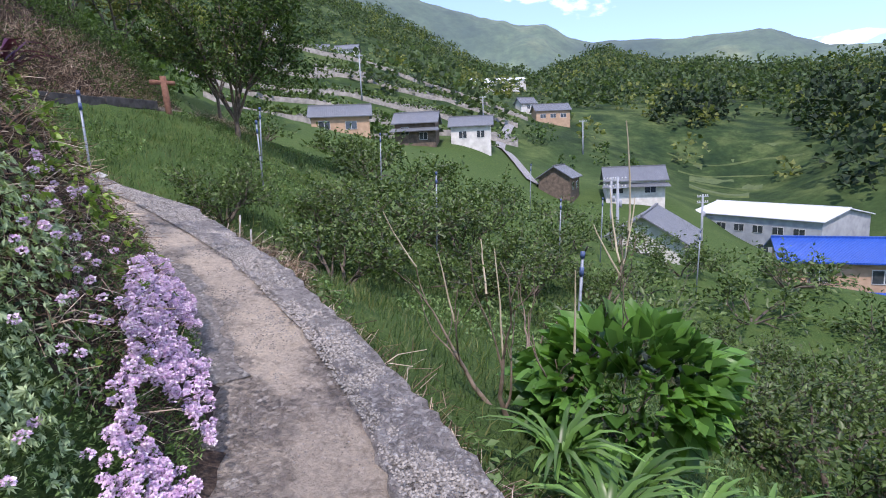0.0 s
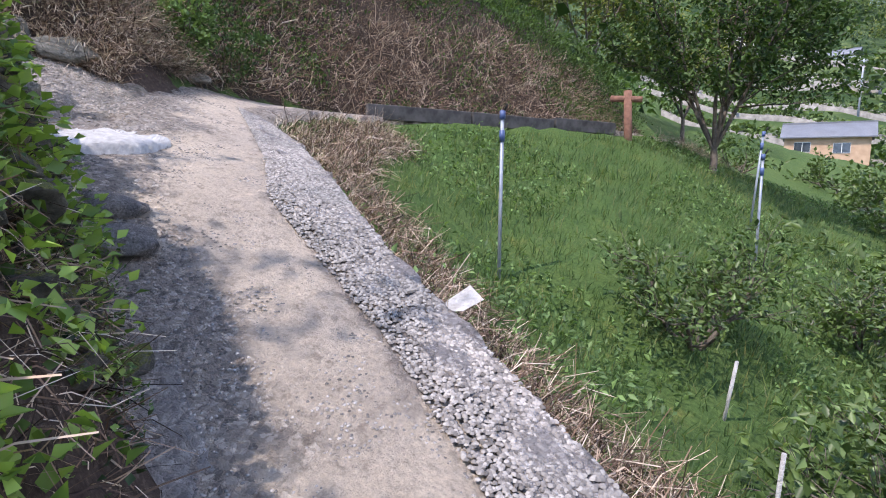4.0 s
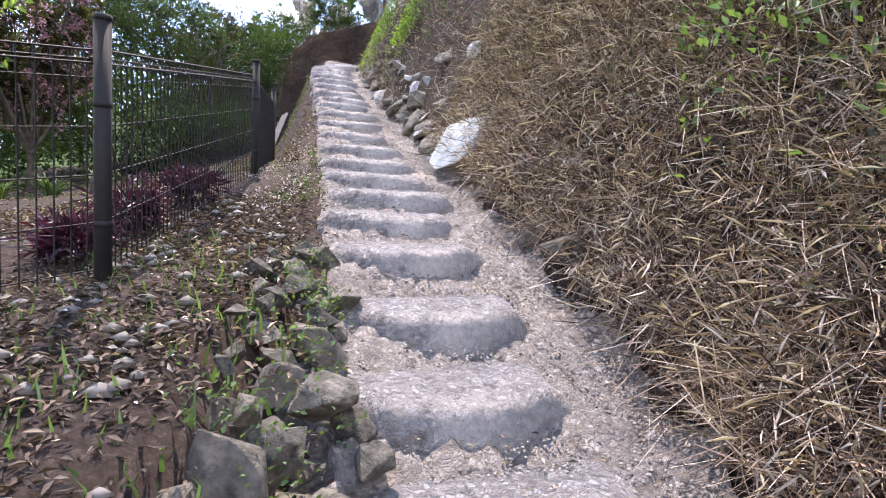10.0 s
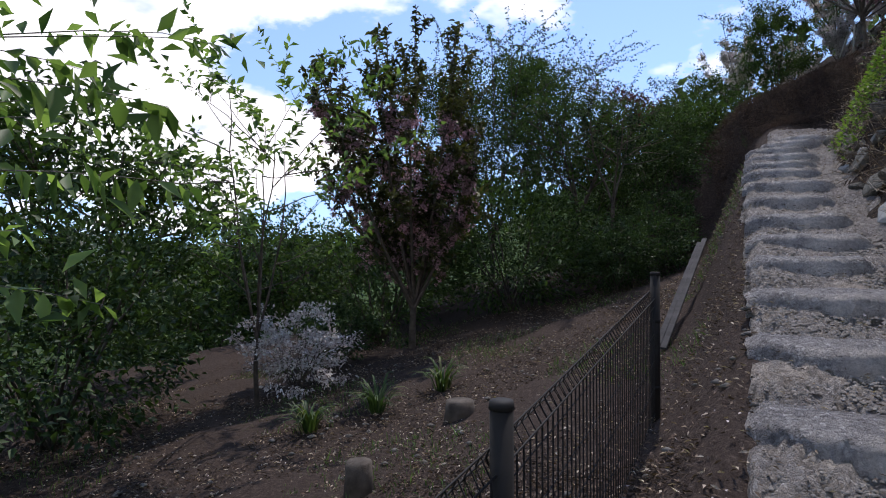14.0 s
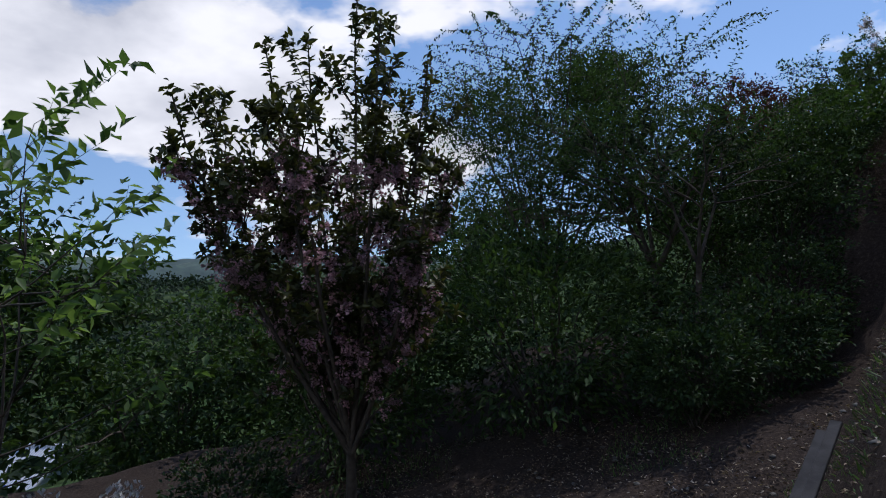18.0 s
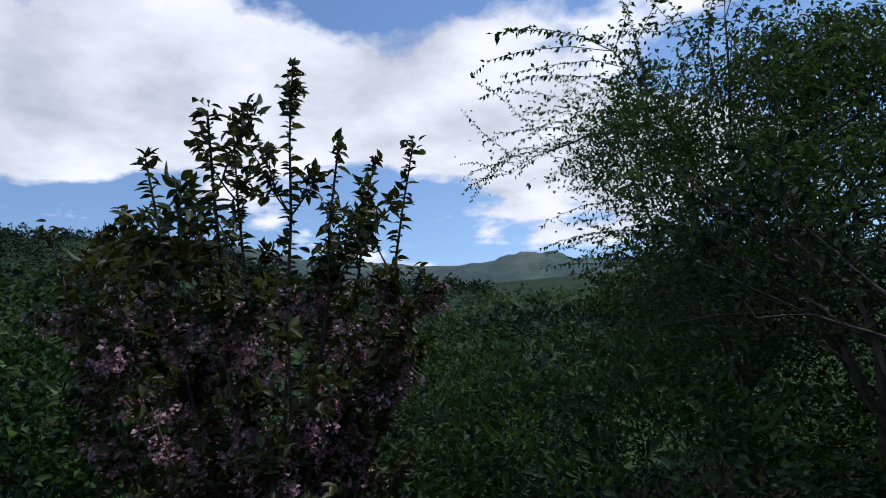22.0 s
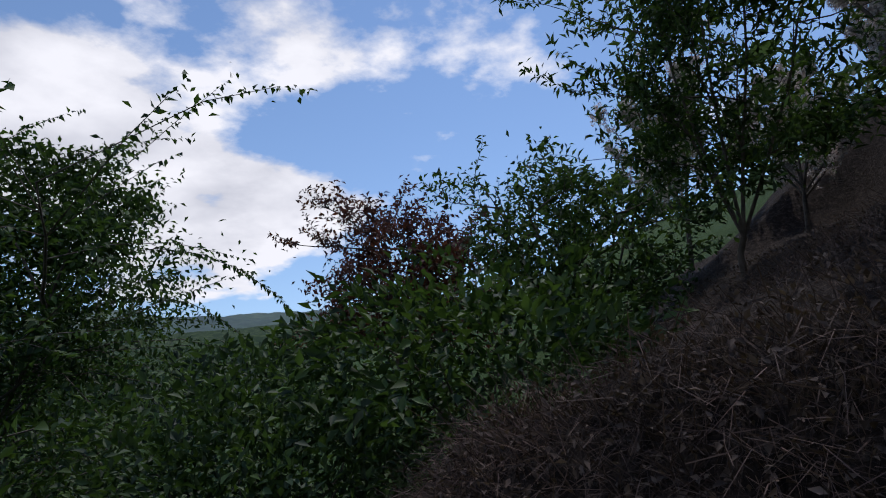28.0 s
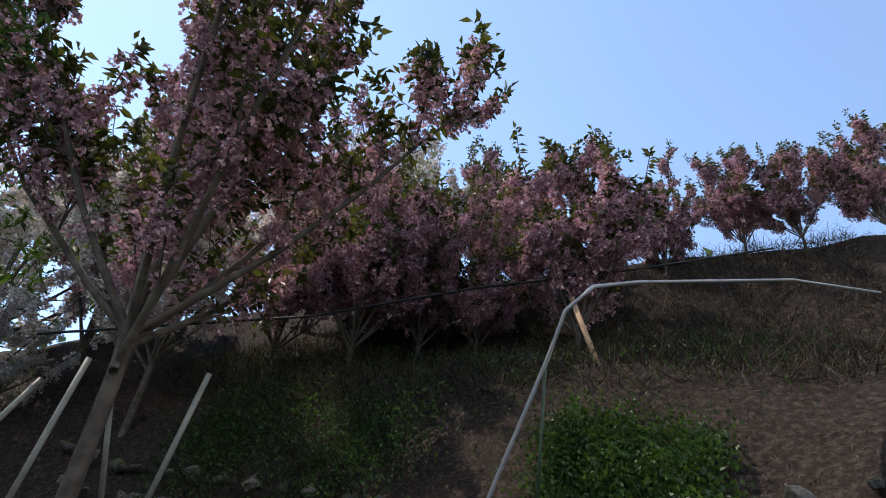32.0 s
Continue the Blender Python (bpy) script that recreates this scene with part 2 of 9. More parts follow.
    hh = blend(nt, "ADD", 1.0, blend(nt, "MULTIPLY", 1.0, h.outputs[0], (0.6, 0.6, 0.6)).outputs[0], grain.outputs[0])
    relief(nt, bsdf, hh.outputs[0], 1.0, 2.0 / stone_scale)
    pit = ramp(nt, noise_tex(nt, 11.0, 7.0, 0.7).outputs[0], [(0.36, (0.36, 0.34, 0.33)), (0.46, (1, 1, 1))])
    col = blend(nt, "MULTIPLY", pits, col.outputs[0], pit.outputs[0])
    nt.links.new(col.outputs[0], bsdf.inputs["Base Color"])
    return m


def moss_mat(name, a, b, moss_dark, moss_light):
    """Stone with cushions of moss on what faces up."""
    m, nt, bsdf, out = material(name)
    stone = ramp(nt, noise_tex(nt, 6.0, 6.0, 0.65).outputs[0], [(0.3, a), (0.7, b)])
    moss = ramp(nt, noise_tex(nt, 40.0, 5.0, 0.7).outputs[0], [(0.3, moss_dark), (0.7, moss_light)])
    geo, sep = nt.nodes.new("ShaderNodeNewGeometry"), nt.nodes.new("ShaderNodeSeparateXYZ")
    nt.links.new(geo.outputs["Normal"], sep.inputs[0])
    add = nt.nodes.new("ShaderNodeMath"); add.operation = "MULTIPLY_ADD"; add.inputs[1].default_value = 0.22
    nt.links.new(sep.outputs[2], add.inputs[0]); nt.links.new(noise_tex(nt, 3.4, 7.0, 0.7, "Generated").outputs[0], add.inputs[2])
    grown = ramp(nt, add.outputs[0], [(0.55, (0, 0, 0)), (0.66, (1, 1, 1))])
    nt.links.new(blend(nt, "MIX", grown.outputs[0], stone.outputs[0], moss.outputs[0]).outputs[0], bsdf.inputs["Base Color"])
    bsdf.inputs["Roughness"].default_value = 0.95
    relief(nt, bsdf, noise_tex(nt, 24.0, 8.0, 0.75).outputs[0], 1.0, 0.03)
    return m


M_PATH = gravel_mat("pebble_concrete", (0.42, 0.368, 0.325), [(0.15, 0.138, 0.132), (0.33, 0.295, 0.268), (0.48, 0.43, 0.385), (0.68, 0.63, 0.58)], (0.62, 0.535, 0.445), 0.03, 34.0, 0.33, 0.5)
M_EDGE = gravel_mat("bare_stone_concrete", (0.45, 0.42, 0.415), [(0.22, 0.21, 0.21), (0.44, 0.415, 0.41), (0.58, 0.555, 0.545), (0.76, 0.735, 0.715)], (0.50, 0.46, 0.44), 0.0, 30.0, 0.0, 0.45)
M_BED = gravel_mat("stair_bed_gravel", (0.46, 0.41, 0.365), [(0.28, 0.263, 0.25), (0.42, 0.39, 0.36), (0.53, 0.495, 0.46), (0.66, 0.62, 0.58)], (0.62, 0.54, 0.455), 0.06, 38.0, 0.0, 0.6)
M_STEP = gravel_mat("step_concrete", (0.52, 0.49, 0.465), [(0.30, 0.285, 0.285), (0.46, 0.44, 0.43), (0.60, 0.58, 0.56), (0.75, 0.73, 0.71)], (0.68, 0.63, 0.58), 0.13, 44.0, 0.0, 0.55)
M_ROUGH = gravel_mat("rugged_concrete", (0.45, 0.40, 0.355), [(0.24, 0.228, 0.222), (0.37, 0.35, 0.335), (0.48, 0.455, 0.435), (0.62, 0.59, 0.565)], (0.62, 0.53, 0.44), 0.12, 34.0, 0.0, 0.85)
M_EDGE_SMOOTH = gravel_mat("gutter_concrete", (0.38, 0.355, 0.345), [(0.20, 0.19, 0.188), (0.33, 0.315, 0.31), (0.44, 0.42, 0.41), (0.58, 0.56, 0.545)], (0.42, 0.39, 0.37), 0.05, 40.0, 0.0, 0.6)
M_SLAB = plain_mat("fresh_concrete", (0.33, 0.325, 0.32), (0.54, 0.535, 0.53), 14.0, 0.9, 0, 1.0, 40.0, 0.0, 0.03)
M_KERB = plain_mat("kerb_concrete", (0.12, 0.12, 0.125), (0.33, 0.325, 0.32), 5.0, 0.9, 0, 0.6, 45.0)
M_ROCK = plain_mat("field_stone", (0.07, 0.066, 0.054), (0.28, 0.255, 0.21), 6.0, 0.95, 0, 0.9, 16.0, 0.7, 0.03)
M_MOSSROCK = moss_mat("mossy_stone", (0.035, 0.035, 0.028), (0.17, 0.165, 0.145), (0.03, 0.045, 0.01), (0.20, 0.21, 0.045))
M_PALE_ROCK = plain_mat("pale_schist", (0.20, 0.205, 0.20), (0.43, 0.425, 0.40), 7.0, 0.85, 0, 0.6, 16.0, 0.35)
M_FACE_ROCK = plain_mat("lichened_stone", (0.065, 0.063, 0.05), (0.24, 0.23, 0.195), 8.0, 0.95, 0, 0.9, 22.0, 0.3, 0.03)
M_BARK = plain_mat("bark", (0.045, 0.035, 0.028), (0.15, 0.125, 0.10), 9.0, 0.95, 0, 0.7, 30.0)
M_GREYBARK = plain_mat("grey_bark", (0.12, 0.105, 0.09), (0.30, 0.27, 0.24), 9.0, 0.95, 0, 0.5, 30.0)
M_POST = plain_mat("dark_painted_steel", (0.006, 0.0055, 0.0055), (0.013, 0.0115, 0.011), 20.0, 0.75)
M_PIPE = plain_mat("weathered_pipe", (0.16, 0.19, 0.23), (0.29, 0.32, 0.36), 8.0, 0.5, 0.35)
M_POLE = plain_mat("bamboo_pole", (0.15, 0.15, 0.125), (0.27, 0.265, 0.225), 6.0, 0.6)
M_STRAW = leaf_mat("dead_stems", (), [(0.018, 0.011, 0.009), (0.07, 0.043, 0.033), (0.18, 0.118, 0.088), (0.37, 0.275, 0.22), (0.68, 0.59, 0.52)], 0.1, 0.8, patch=(3.2, 4.0, 0.65))
M_PALESTRAW = leaf_mat("pale_grass_leaves", (), [(0.12, 0.085, 0.07), (0.28, 0.22, 0.185), (0.46, 0.39, 0.34), (0.72, 0.66, 0.60)], 0.15, 0.8)
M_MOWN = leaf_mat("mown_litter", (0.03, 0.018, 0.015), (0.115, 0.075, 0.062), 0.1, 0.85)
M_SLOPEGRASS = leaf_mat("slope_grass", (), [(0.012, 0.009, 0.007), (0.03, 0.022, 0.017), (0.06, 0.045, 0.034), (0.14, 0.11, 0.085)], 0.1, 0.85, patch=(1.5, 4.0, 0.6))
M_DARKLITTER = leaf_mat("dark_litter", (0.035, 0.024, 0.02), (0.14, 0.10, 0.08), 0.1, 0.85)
M_DEADLEAF = leaf_mat("dead_leaves", (), [(0.05, 0.035, 0.028), (0.15, 0.105, 0.08), (0.34, 0.265, 0.20), (0.62, 0.54, 0.46)], 0.15, 0.8)
M_GRASS = leaf_mat("grass_blades", (), [(0.03, 0.062, 0.022), (0.06, 0.115, 0.038), (0.10, 0.17, 0.058), (0.19, 0.20, 0.09)], 0.35, 0.55, patch=(1.1, 5.0, 0.65))
M_WEED = leaf_mat("weeds", (0.042, 0.085, 0.028), (0.135, 0.225, 0.08), 0.3, 0.55)
M_YOUNG = leaf_mat("young_light_leaves", (0.06, 0.12, 0.04), (0.20, 0.31, 0.11), 0.5, 0.5)
M_IVY = leaf_mat("bright_creeper", (0.07, 0.14, 0.03), (0.22, 0.34, 0.075), 0.35, 0.45)
M_DARKIVY = leaf_mat("ivy", (0.018, 0.04, 0.016), (0.06, 0.11, 0.036), 0.25, 0.58)
M_CITRUS = leaf_mat("citrus_leaves", (0.024, 0.052, 0.016), (0.10, 0.155, 0.048), 0.25, 0.42)
M_TREE = leaf_mat("tree_leaves", (0.018, 0.042, 0.014), (0.072, 0.128, 0.036), 0.32, 0.62)
M_BRONZE = leaf_mat("young_cherry_leaves", (0.03, 0.04, 0.015), (0.10, 0.105, 0.036), 0.28, 0.45)
M_PINK = leaf_mat("pink_blossom", (0.42, 0.235, 0.295), (0.74, 0.49, 0.565), 0.2, 0.8, through=(1.1, 1.05, 1.1))
M_WHITE = leaf_mat("white_blossom", (0.55, 0.48, 0.46), (0.85, 0.80, 0.76), 0.3, 0.7, through=(1.1, 1.05, 1.1))
M_LILAC = leaf_mat("lilac_flowers", (0.60, 0.41, 0.65), (0.85, 0.71, 0.88), 0.25, 0.7, through=(1.1, 1.05, 1.1))
M_MUGWORT = leaf_mat("grey_green_leaves", (0.11, 0.18, 0.09), (0.34, 0.45, 0.27), 0.25, 0.6)
M_DARKWEED = leaf_mat("dark_weeds", (0.035, 0.08, 0.025), (0.12, 0.21, 0.07), 0.25, 0.6)
M_PURPLE = leaf_mat("purple_leaves", (0.022, 0.006, 0.02), (0.085, 0.022, 0.065), 0.2, 0.45)
M_FOREST = leaf_mat("forest_leaves", (0.03, 0.055, 0.03), (0.085, 0.13, 0.058), 0.4, 0.7)
M_LIGHTFOREST = leaf_mat("spring_forest_leaves", (0.05, 0.08, 0.028), (0.19, 0.215, 0.075), 0.4, 0.7)
# for real cedars, and for woods whose shade is put into the colour
M_DARKFOREST = leaf_mat("cedar_and_shaded_leaves", (0.010, 0.022, 0.012), (0.035, 0.062, 0.025), 0.1, 0.8)
M_MAROON = leaf_mat("maroon_leaves", (0.04, 0.014, 0.014), (0.13, 0.045, 0.04), 0.3, 0.5)

# ---- ground ----
rng = np.random.default_rng(7)


def smooth(a, b, x):
    u = np.clip((np.asarray(x, float) - a) / (b - a), 0, 1)
    return u * u * (3 - 2 * u)


def arr(*rows):
    return np.array(rows, float)


# edges of the lower path and its going on to the north; the left edge lies uphill
LOW_L = arr((3.0, -6, -0.5), (0.9, -3, -0.3), (-0.78, 0, -0.02), (-1.0, 1.5, 0.0), (-1.11, 2.2, 0.06), (-1.33, 2.82, 0.2), (-2.06, 4.06, 0.49), (-2.69, 4.64, 0.66),
            (-3.45, 5.2, 0.89), (-4.67, 5.5, 1.3), (-5.35, 5.65, 1.62), (-6.03, 5.62, 1.95), (-6.5, 5.6, 2.12), (-7.45, 6.4, 2.42), (-8.45, 7.0, 2.78),
            (-9.6, 7.95, 3.1), (-10.8, 9.6, 3.15), (-11.3, 11.4, 3.15), (-9.6, 17.4, 3.2), (-10.6, 24.0, 3.4))
LOW_R = arr((4.2, -5.6, -0.55), (2.2, -2.4, -0.35), (0.6, 0, -0.06), (0.25, 1.5, -0.06), (0.11, 2.13, -0.03), (-0.11, 2.55, 0.05), (-0.54, 3.33, 0.21), (-1.5, 4.79, 0.51),
            (-2.08, 5.43, 0.67), (-2.94, 6.43, 0.92), (-3.8, 6.8, 1.14), (-4.85, 7.08, 1.5), (-5.4, 7.22, 1.75), (-6.0, 7.45, 1.97), (-7.0, 7.8, 2.29),
            (-8.05, 8.05, 2.6), (-9.05, 9.3, 2.88), (-9.95, 11.4, 3.05), (-8.2, 17.0, 3.15), (-9.2, 24.0, 3.3))
# the stairs' bed: heights by y along the middle, the two edges
BED_L = arr((-6.5, 5.6), (-7.2, 5.3), (-7.55, 4.9), (-7.95, 4.2), (-8.3, 3.4), (-8.56, 2.4), (-8.78, 1.5), (-9.02, 0.57), (-9.25, -0.4), (-9.6, -1.7),
            (-10.25, -4.3), (-10.65, -6.1), (-11.25, -8.3), (-11.9, -9.5), (-12.3, -11.0))
BED_R = arr((-7.5, 6.95), (-8.5, 6.75), (-8.68, 5.95), (-9.05, 4.75), (-9.62, 3.5), (-9.85, 2.5), (-10.02, 1.5), (-10.28, 0.6), (-10.5, -0.3), (-10.8, -1.6),
            (-11.35, -4.2), (-11.75, -6.0), (-12.3, -8.1), (-12.9, -9.1), (-13.7, -10.4))
BED_Z = arr((6.05, 2.16), (5.7, 2.5), (5.0, 2.92), (4.27, 3.25), (3.48, 3.62), (2.46, 4.02), (1.43, 4.38), (-1.16, 5.0), (-2.5, 5.5), (-4.3, 6.05),
            (-6.1, 6.72), (-8.4, 7.43), (-9.9, 7.9), (-11.0, 8.25))


def bed_z(y):
    return np.interp(y, BED_Z[::-1, 0], BED_Z[::-1, 1])


# heights at the foot of the stairs, where the bed lies askew
FOOT_Z = {(-7.2, 5.3): 2.76, (-7.55, 4.9): 3.08, (-8.5, 6.75): 2.86, (-8.68, 5.95): 3.08, (-9.05, 4.75): 3.34}


def with_z(line):
    return np.array([(x, y, FOOT_Z.get((x, y), float(bed_z(y)))) for x, y in line])


# the wide land: places and heights, from which the slopes between are found
LAND_NEAR = arr((3.5, 2.5, -2.0), (6, 6, -3.0), (10, 10, -4.4), (0, 15, -1.2), (-4, 15, 0.3), (0, 30, -1.4), (-7, 30, 2.0), (-15, 40, 6), (10, 22, -3.8), (20, 10, -7),
                (20, -2, -6), (10, -6, -2), (3, -9, 1.0), (-1, -14, 3.6), (-6, -19, 5.6), (-12, -21, 8.5), (-20, -26, 13), (5, -22, 0), (20, -25, -5), (40, -20, -12),
                (60, 0, -16), (50, 30, -14), (80, 60, -8))
LAND_HILL = arr((-20, -12, 14.5), (-26, -12, 19.5), (-30, 0, 17), (-22, 4, 12.0), (-18, 12, 9.5), (-20, 20, 11), (-32, 30, 18), (-45, -10, 26), (-60, 40, 34), (-60, -40, 34),
                (-18, -20, 13), (-30, -30, 20), (-120, 0, 60), (-100, 110, 60), (-110, -90, 55))
LAND_FAR = arr((-9, 54, 3.2), (0, 60, 2.4), (21, 108, 7.5), (13, 58.6, -3.2), (20, 58.7, -3.4), (13.5, 35.5, -6.7), (35, 55, -12), (21, 29, -10.2), (-26, 127, 23),
               (-34, 105, 25), (74, 153, 0), (60, 105, -4), (33, 328, 46), (10, 200, 20), (120, 130, 14), (140, 60, 12), (60, 300, 26), (150, 300, 34), (-20, 80, 9), (-60, 180, 50),
               (110, 220, 22), (100, -60, -12), (60, -100, -10), (0, -80, -2), (160, -160, -10))
_k = np.where(np.hypot(LAND_FAR[:, 0], LAND_FAR[:, 1]) < 140, 1.6, 1.0)[:, None]
LAND_FAR = (LAND_FAR - arr((0, 0, 1.4))) * _k + arr((0, 0, 1.4))
LAND = np.concatenate([LAND_NEAR, LAND_HILL, LAND_FAR])
# height of the far ridges over the eye, by heading in degrees
RIDGE = arr((-180, 2), (-157, 0.2), (-145, -1.5), (-128, -2.6), (-121, -2.4), (-115, -1.6), (-110, 0.0), (-106, 1.5), (-103, 3.6), (-97, 4.7), (-84, 5.3), (-60, 4.6), (-45, 4.0),
            (-37.7, 4.0), (-33.5, 4.8), (-27, 5.6), (-21, 6.9), (-16, 8.6), (-13.8, 7.8), (-9, 5.8), (-3.7, 8.2), (1.0, 11.0), (5, 13.2), (20, 18), (40, 21), (90, 21), (140, 11), (180, 2))
# height of the mountains beyond them
MOUNTAINS = arr((-195, 2), (-165, 1.2), (-152, 0.8), (-140, 0.6), (-128, 0.8), (-123, 0.9), (-118, 1.5), (-114, 1.8), (-110, 1.9), (-107, 2.8), (-100, 4.2), (-85, 5.0), (-60, 5.0), (-45, 6.0),
                (-34, 7.4), (-30, 8.9), (-27.3, 9.2), (-23, 9.2), (-18.4, 9.6), (-14.3, 9.8), (-12.5, 10.6), (-10.8, 11.6), (-8.4, 11.7), (-4, 12.7), (0, 13.8), (2.8, 14.6), (10, 15.5), (40, 16))
# level places for the houses and fields: heading, distance, height
PADS = arr((9.6, 88, 5.1), (2.06, 92.8, 3.3), (-3.36, 96, 3.0), (-11.24, 172.8, 9.5), (-8.78, 179, 13.4), (-12, 92.8, -5.8), (-19, 97.6, -7.0), (-20.6, 60.8, -10.9), (-31.6, 105.6, -16.9),
           (-36.85, 59.2, -14.2), (-33.2, 56, -13.9), (11.5, 208, 36.4), (8.5, 211, 36.7), (15.8, 172.8, 36.2), (-23.8, 200, 10), (-28.3, 150, -10.4), (-12, 42, -4.6), (-6, 48, -2.2), (4, 52, 0.4),
           (-27, 40, -10.6), (-36, 40, -12.8), (-27, 84, -12.5), (-45, 45, -13), (-10, 125, -1.0))


_px, _py = -np.sin(np.radians(PADS[:, 0])) * PADS[:, 1], np.cos(np.radians(PADS[:, 0])) * PADS[:, 1]
_ps = 3 + 0.1 * PADS[:, 1]
PAD_LIFT = np.zeros(len(PADS))


def pads(x, y):
    return sum(k * np.exp(-((x - a) ** 2 + (y - b) ** 2) / (2 * s * s)) for a, b, s, k in zip(_px, _py, _ps, PAD_LIFT))


def hills(x, y):
    """The land without the paths, at arrays x, y."""
    x, y = np.asarray(x, float), np.asarray(y, float)
    num, den = np.zeros_like(x), np.zeros_like(x)
    for a, b, c in LAND:
        d2 = (x - a) ** 2 + (y - b) ** 2
        scale = 9.0 + 0.04 * (a * a + b * b)
        w = 1.0 / (d2 + scale) ** 1.7 * scale ** 0.75
        num += w * c
        den += w
    z = num / den
    r, way = np.hypot(x, y), np.degrees(np.arctan2(-x, y))
    crest = np.tan(np.radians(np.interp(way, RIDGE[:, 0], RIDGE[:, 1])))
    z = z + pads(x, y)
    rough = np.sin(x * 0.05 - y * 0.06) * 2 + np.sin(x * 0.023 + y * 0.031 + 1) * 3 + np.sin(x * 0.11 + y * 0.07) * 1.2
    rise = smooth(170, 700, r) ** 1.6
    far = (1.4 + 680 * crest) * rise * (1 - 0.4 * smooth(720, 1500, r)) + rough * smooth(180, 420, r) * (1 - 0.55 * smooth(560, 680, r)) + z * (1 - rise)
    u = smooth(140, 260, r)
    return z * (1 - u) + far * u


PAD_LIFT = np.linalg.solve(np.exp(-((_px[:, None] - _px) ** 2 + (_py[:, None] - _py) ** 2) / (2 * _ps ** 2)), PADS[:, 2] - hills(_px, _py))


def offset_line(line, d, dz):
    """The line moved sideways by d (to its left) and up by dz."""
    t = np.gradient(line[:, :2], axis=0)
    t /= np.linalg.norm(t, axis=1)[:, None]
    return np.column_stack([line[:, 0] - t[:, 1] * d, line[:, 1] + t[:, 0] * d, line[:, 2] + dz])


# the dry stone wall beside the path's bend and the stairs' foot
WALL_FOOT = arr((-4.2, 5.38, 1.12), (-5.35, 5.65, 1.53), (-6.03, 5.62, 1.88), (-6.5, 5.6, 2.12), (-7.2, 5.3, 2.68), (-7.55, 4.9, 2.97), (-7.95, 4.2, 3.28), (-8.3, 3.4, 3.66), (-8.56, 2.4, 4.04))
WALL_HEAD = arr((-4.2, 4.85, 2.4), (-5.4, 5.2, 2.85), (-6.1, 5.2, 3.15), (-6.45, 5.1, 3.35), (-6.98, 4.85, 3.5), (-7.3, 4.6, 3.62), (-7.68, 4.0, 3.76), (-8.0, 3.25, 3.97), (-8.32, 2.4, 4.14))
POLY_WALL = np.concatenate([WALL_FOOT[:, :2] + arr((0.0, 0.04)), WALL_HEAD[::-1, :2]])
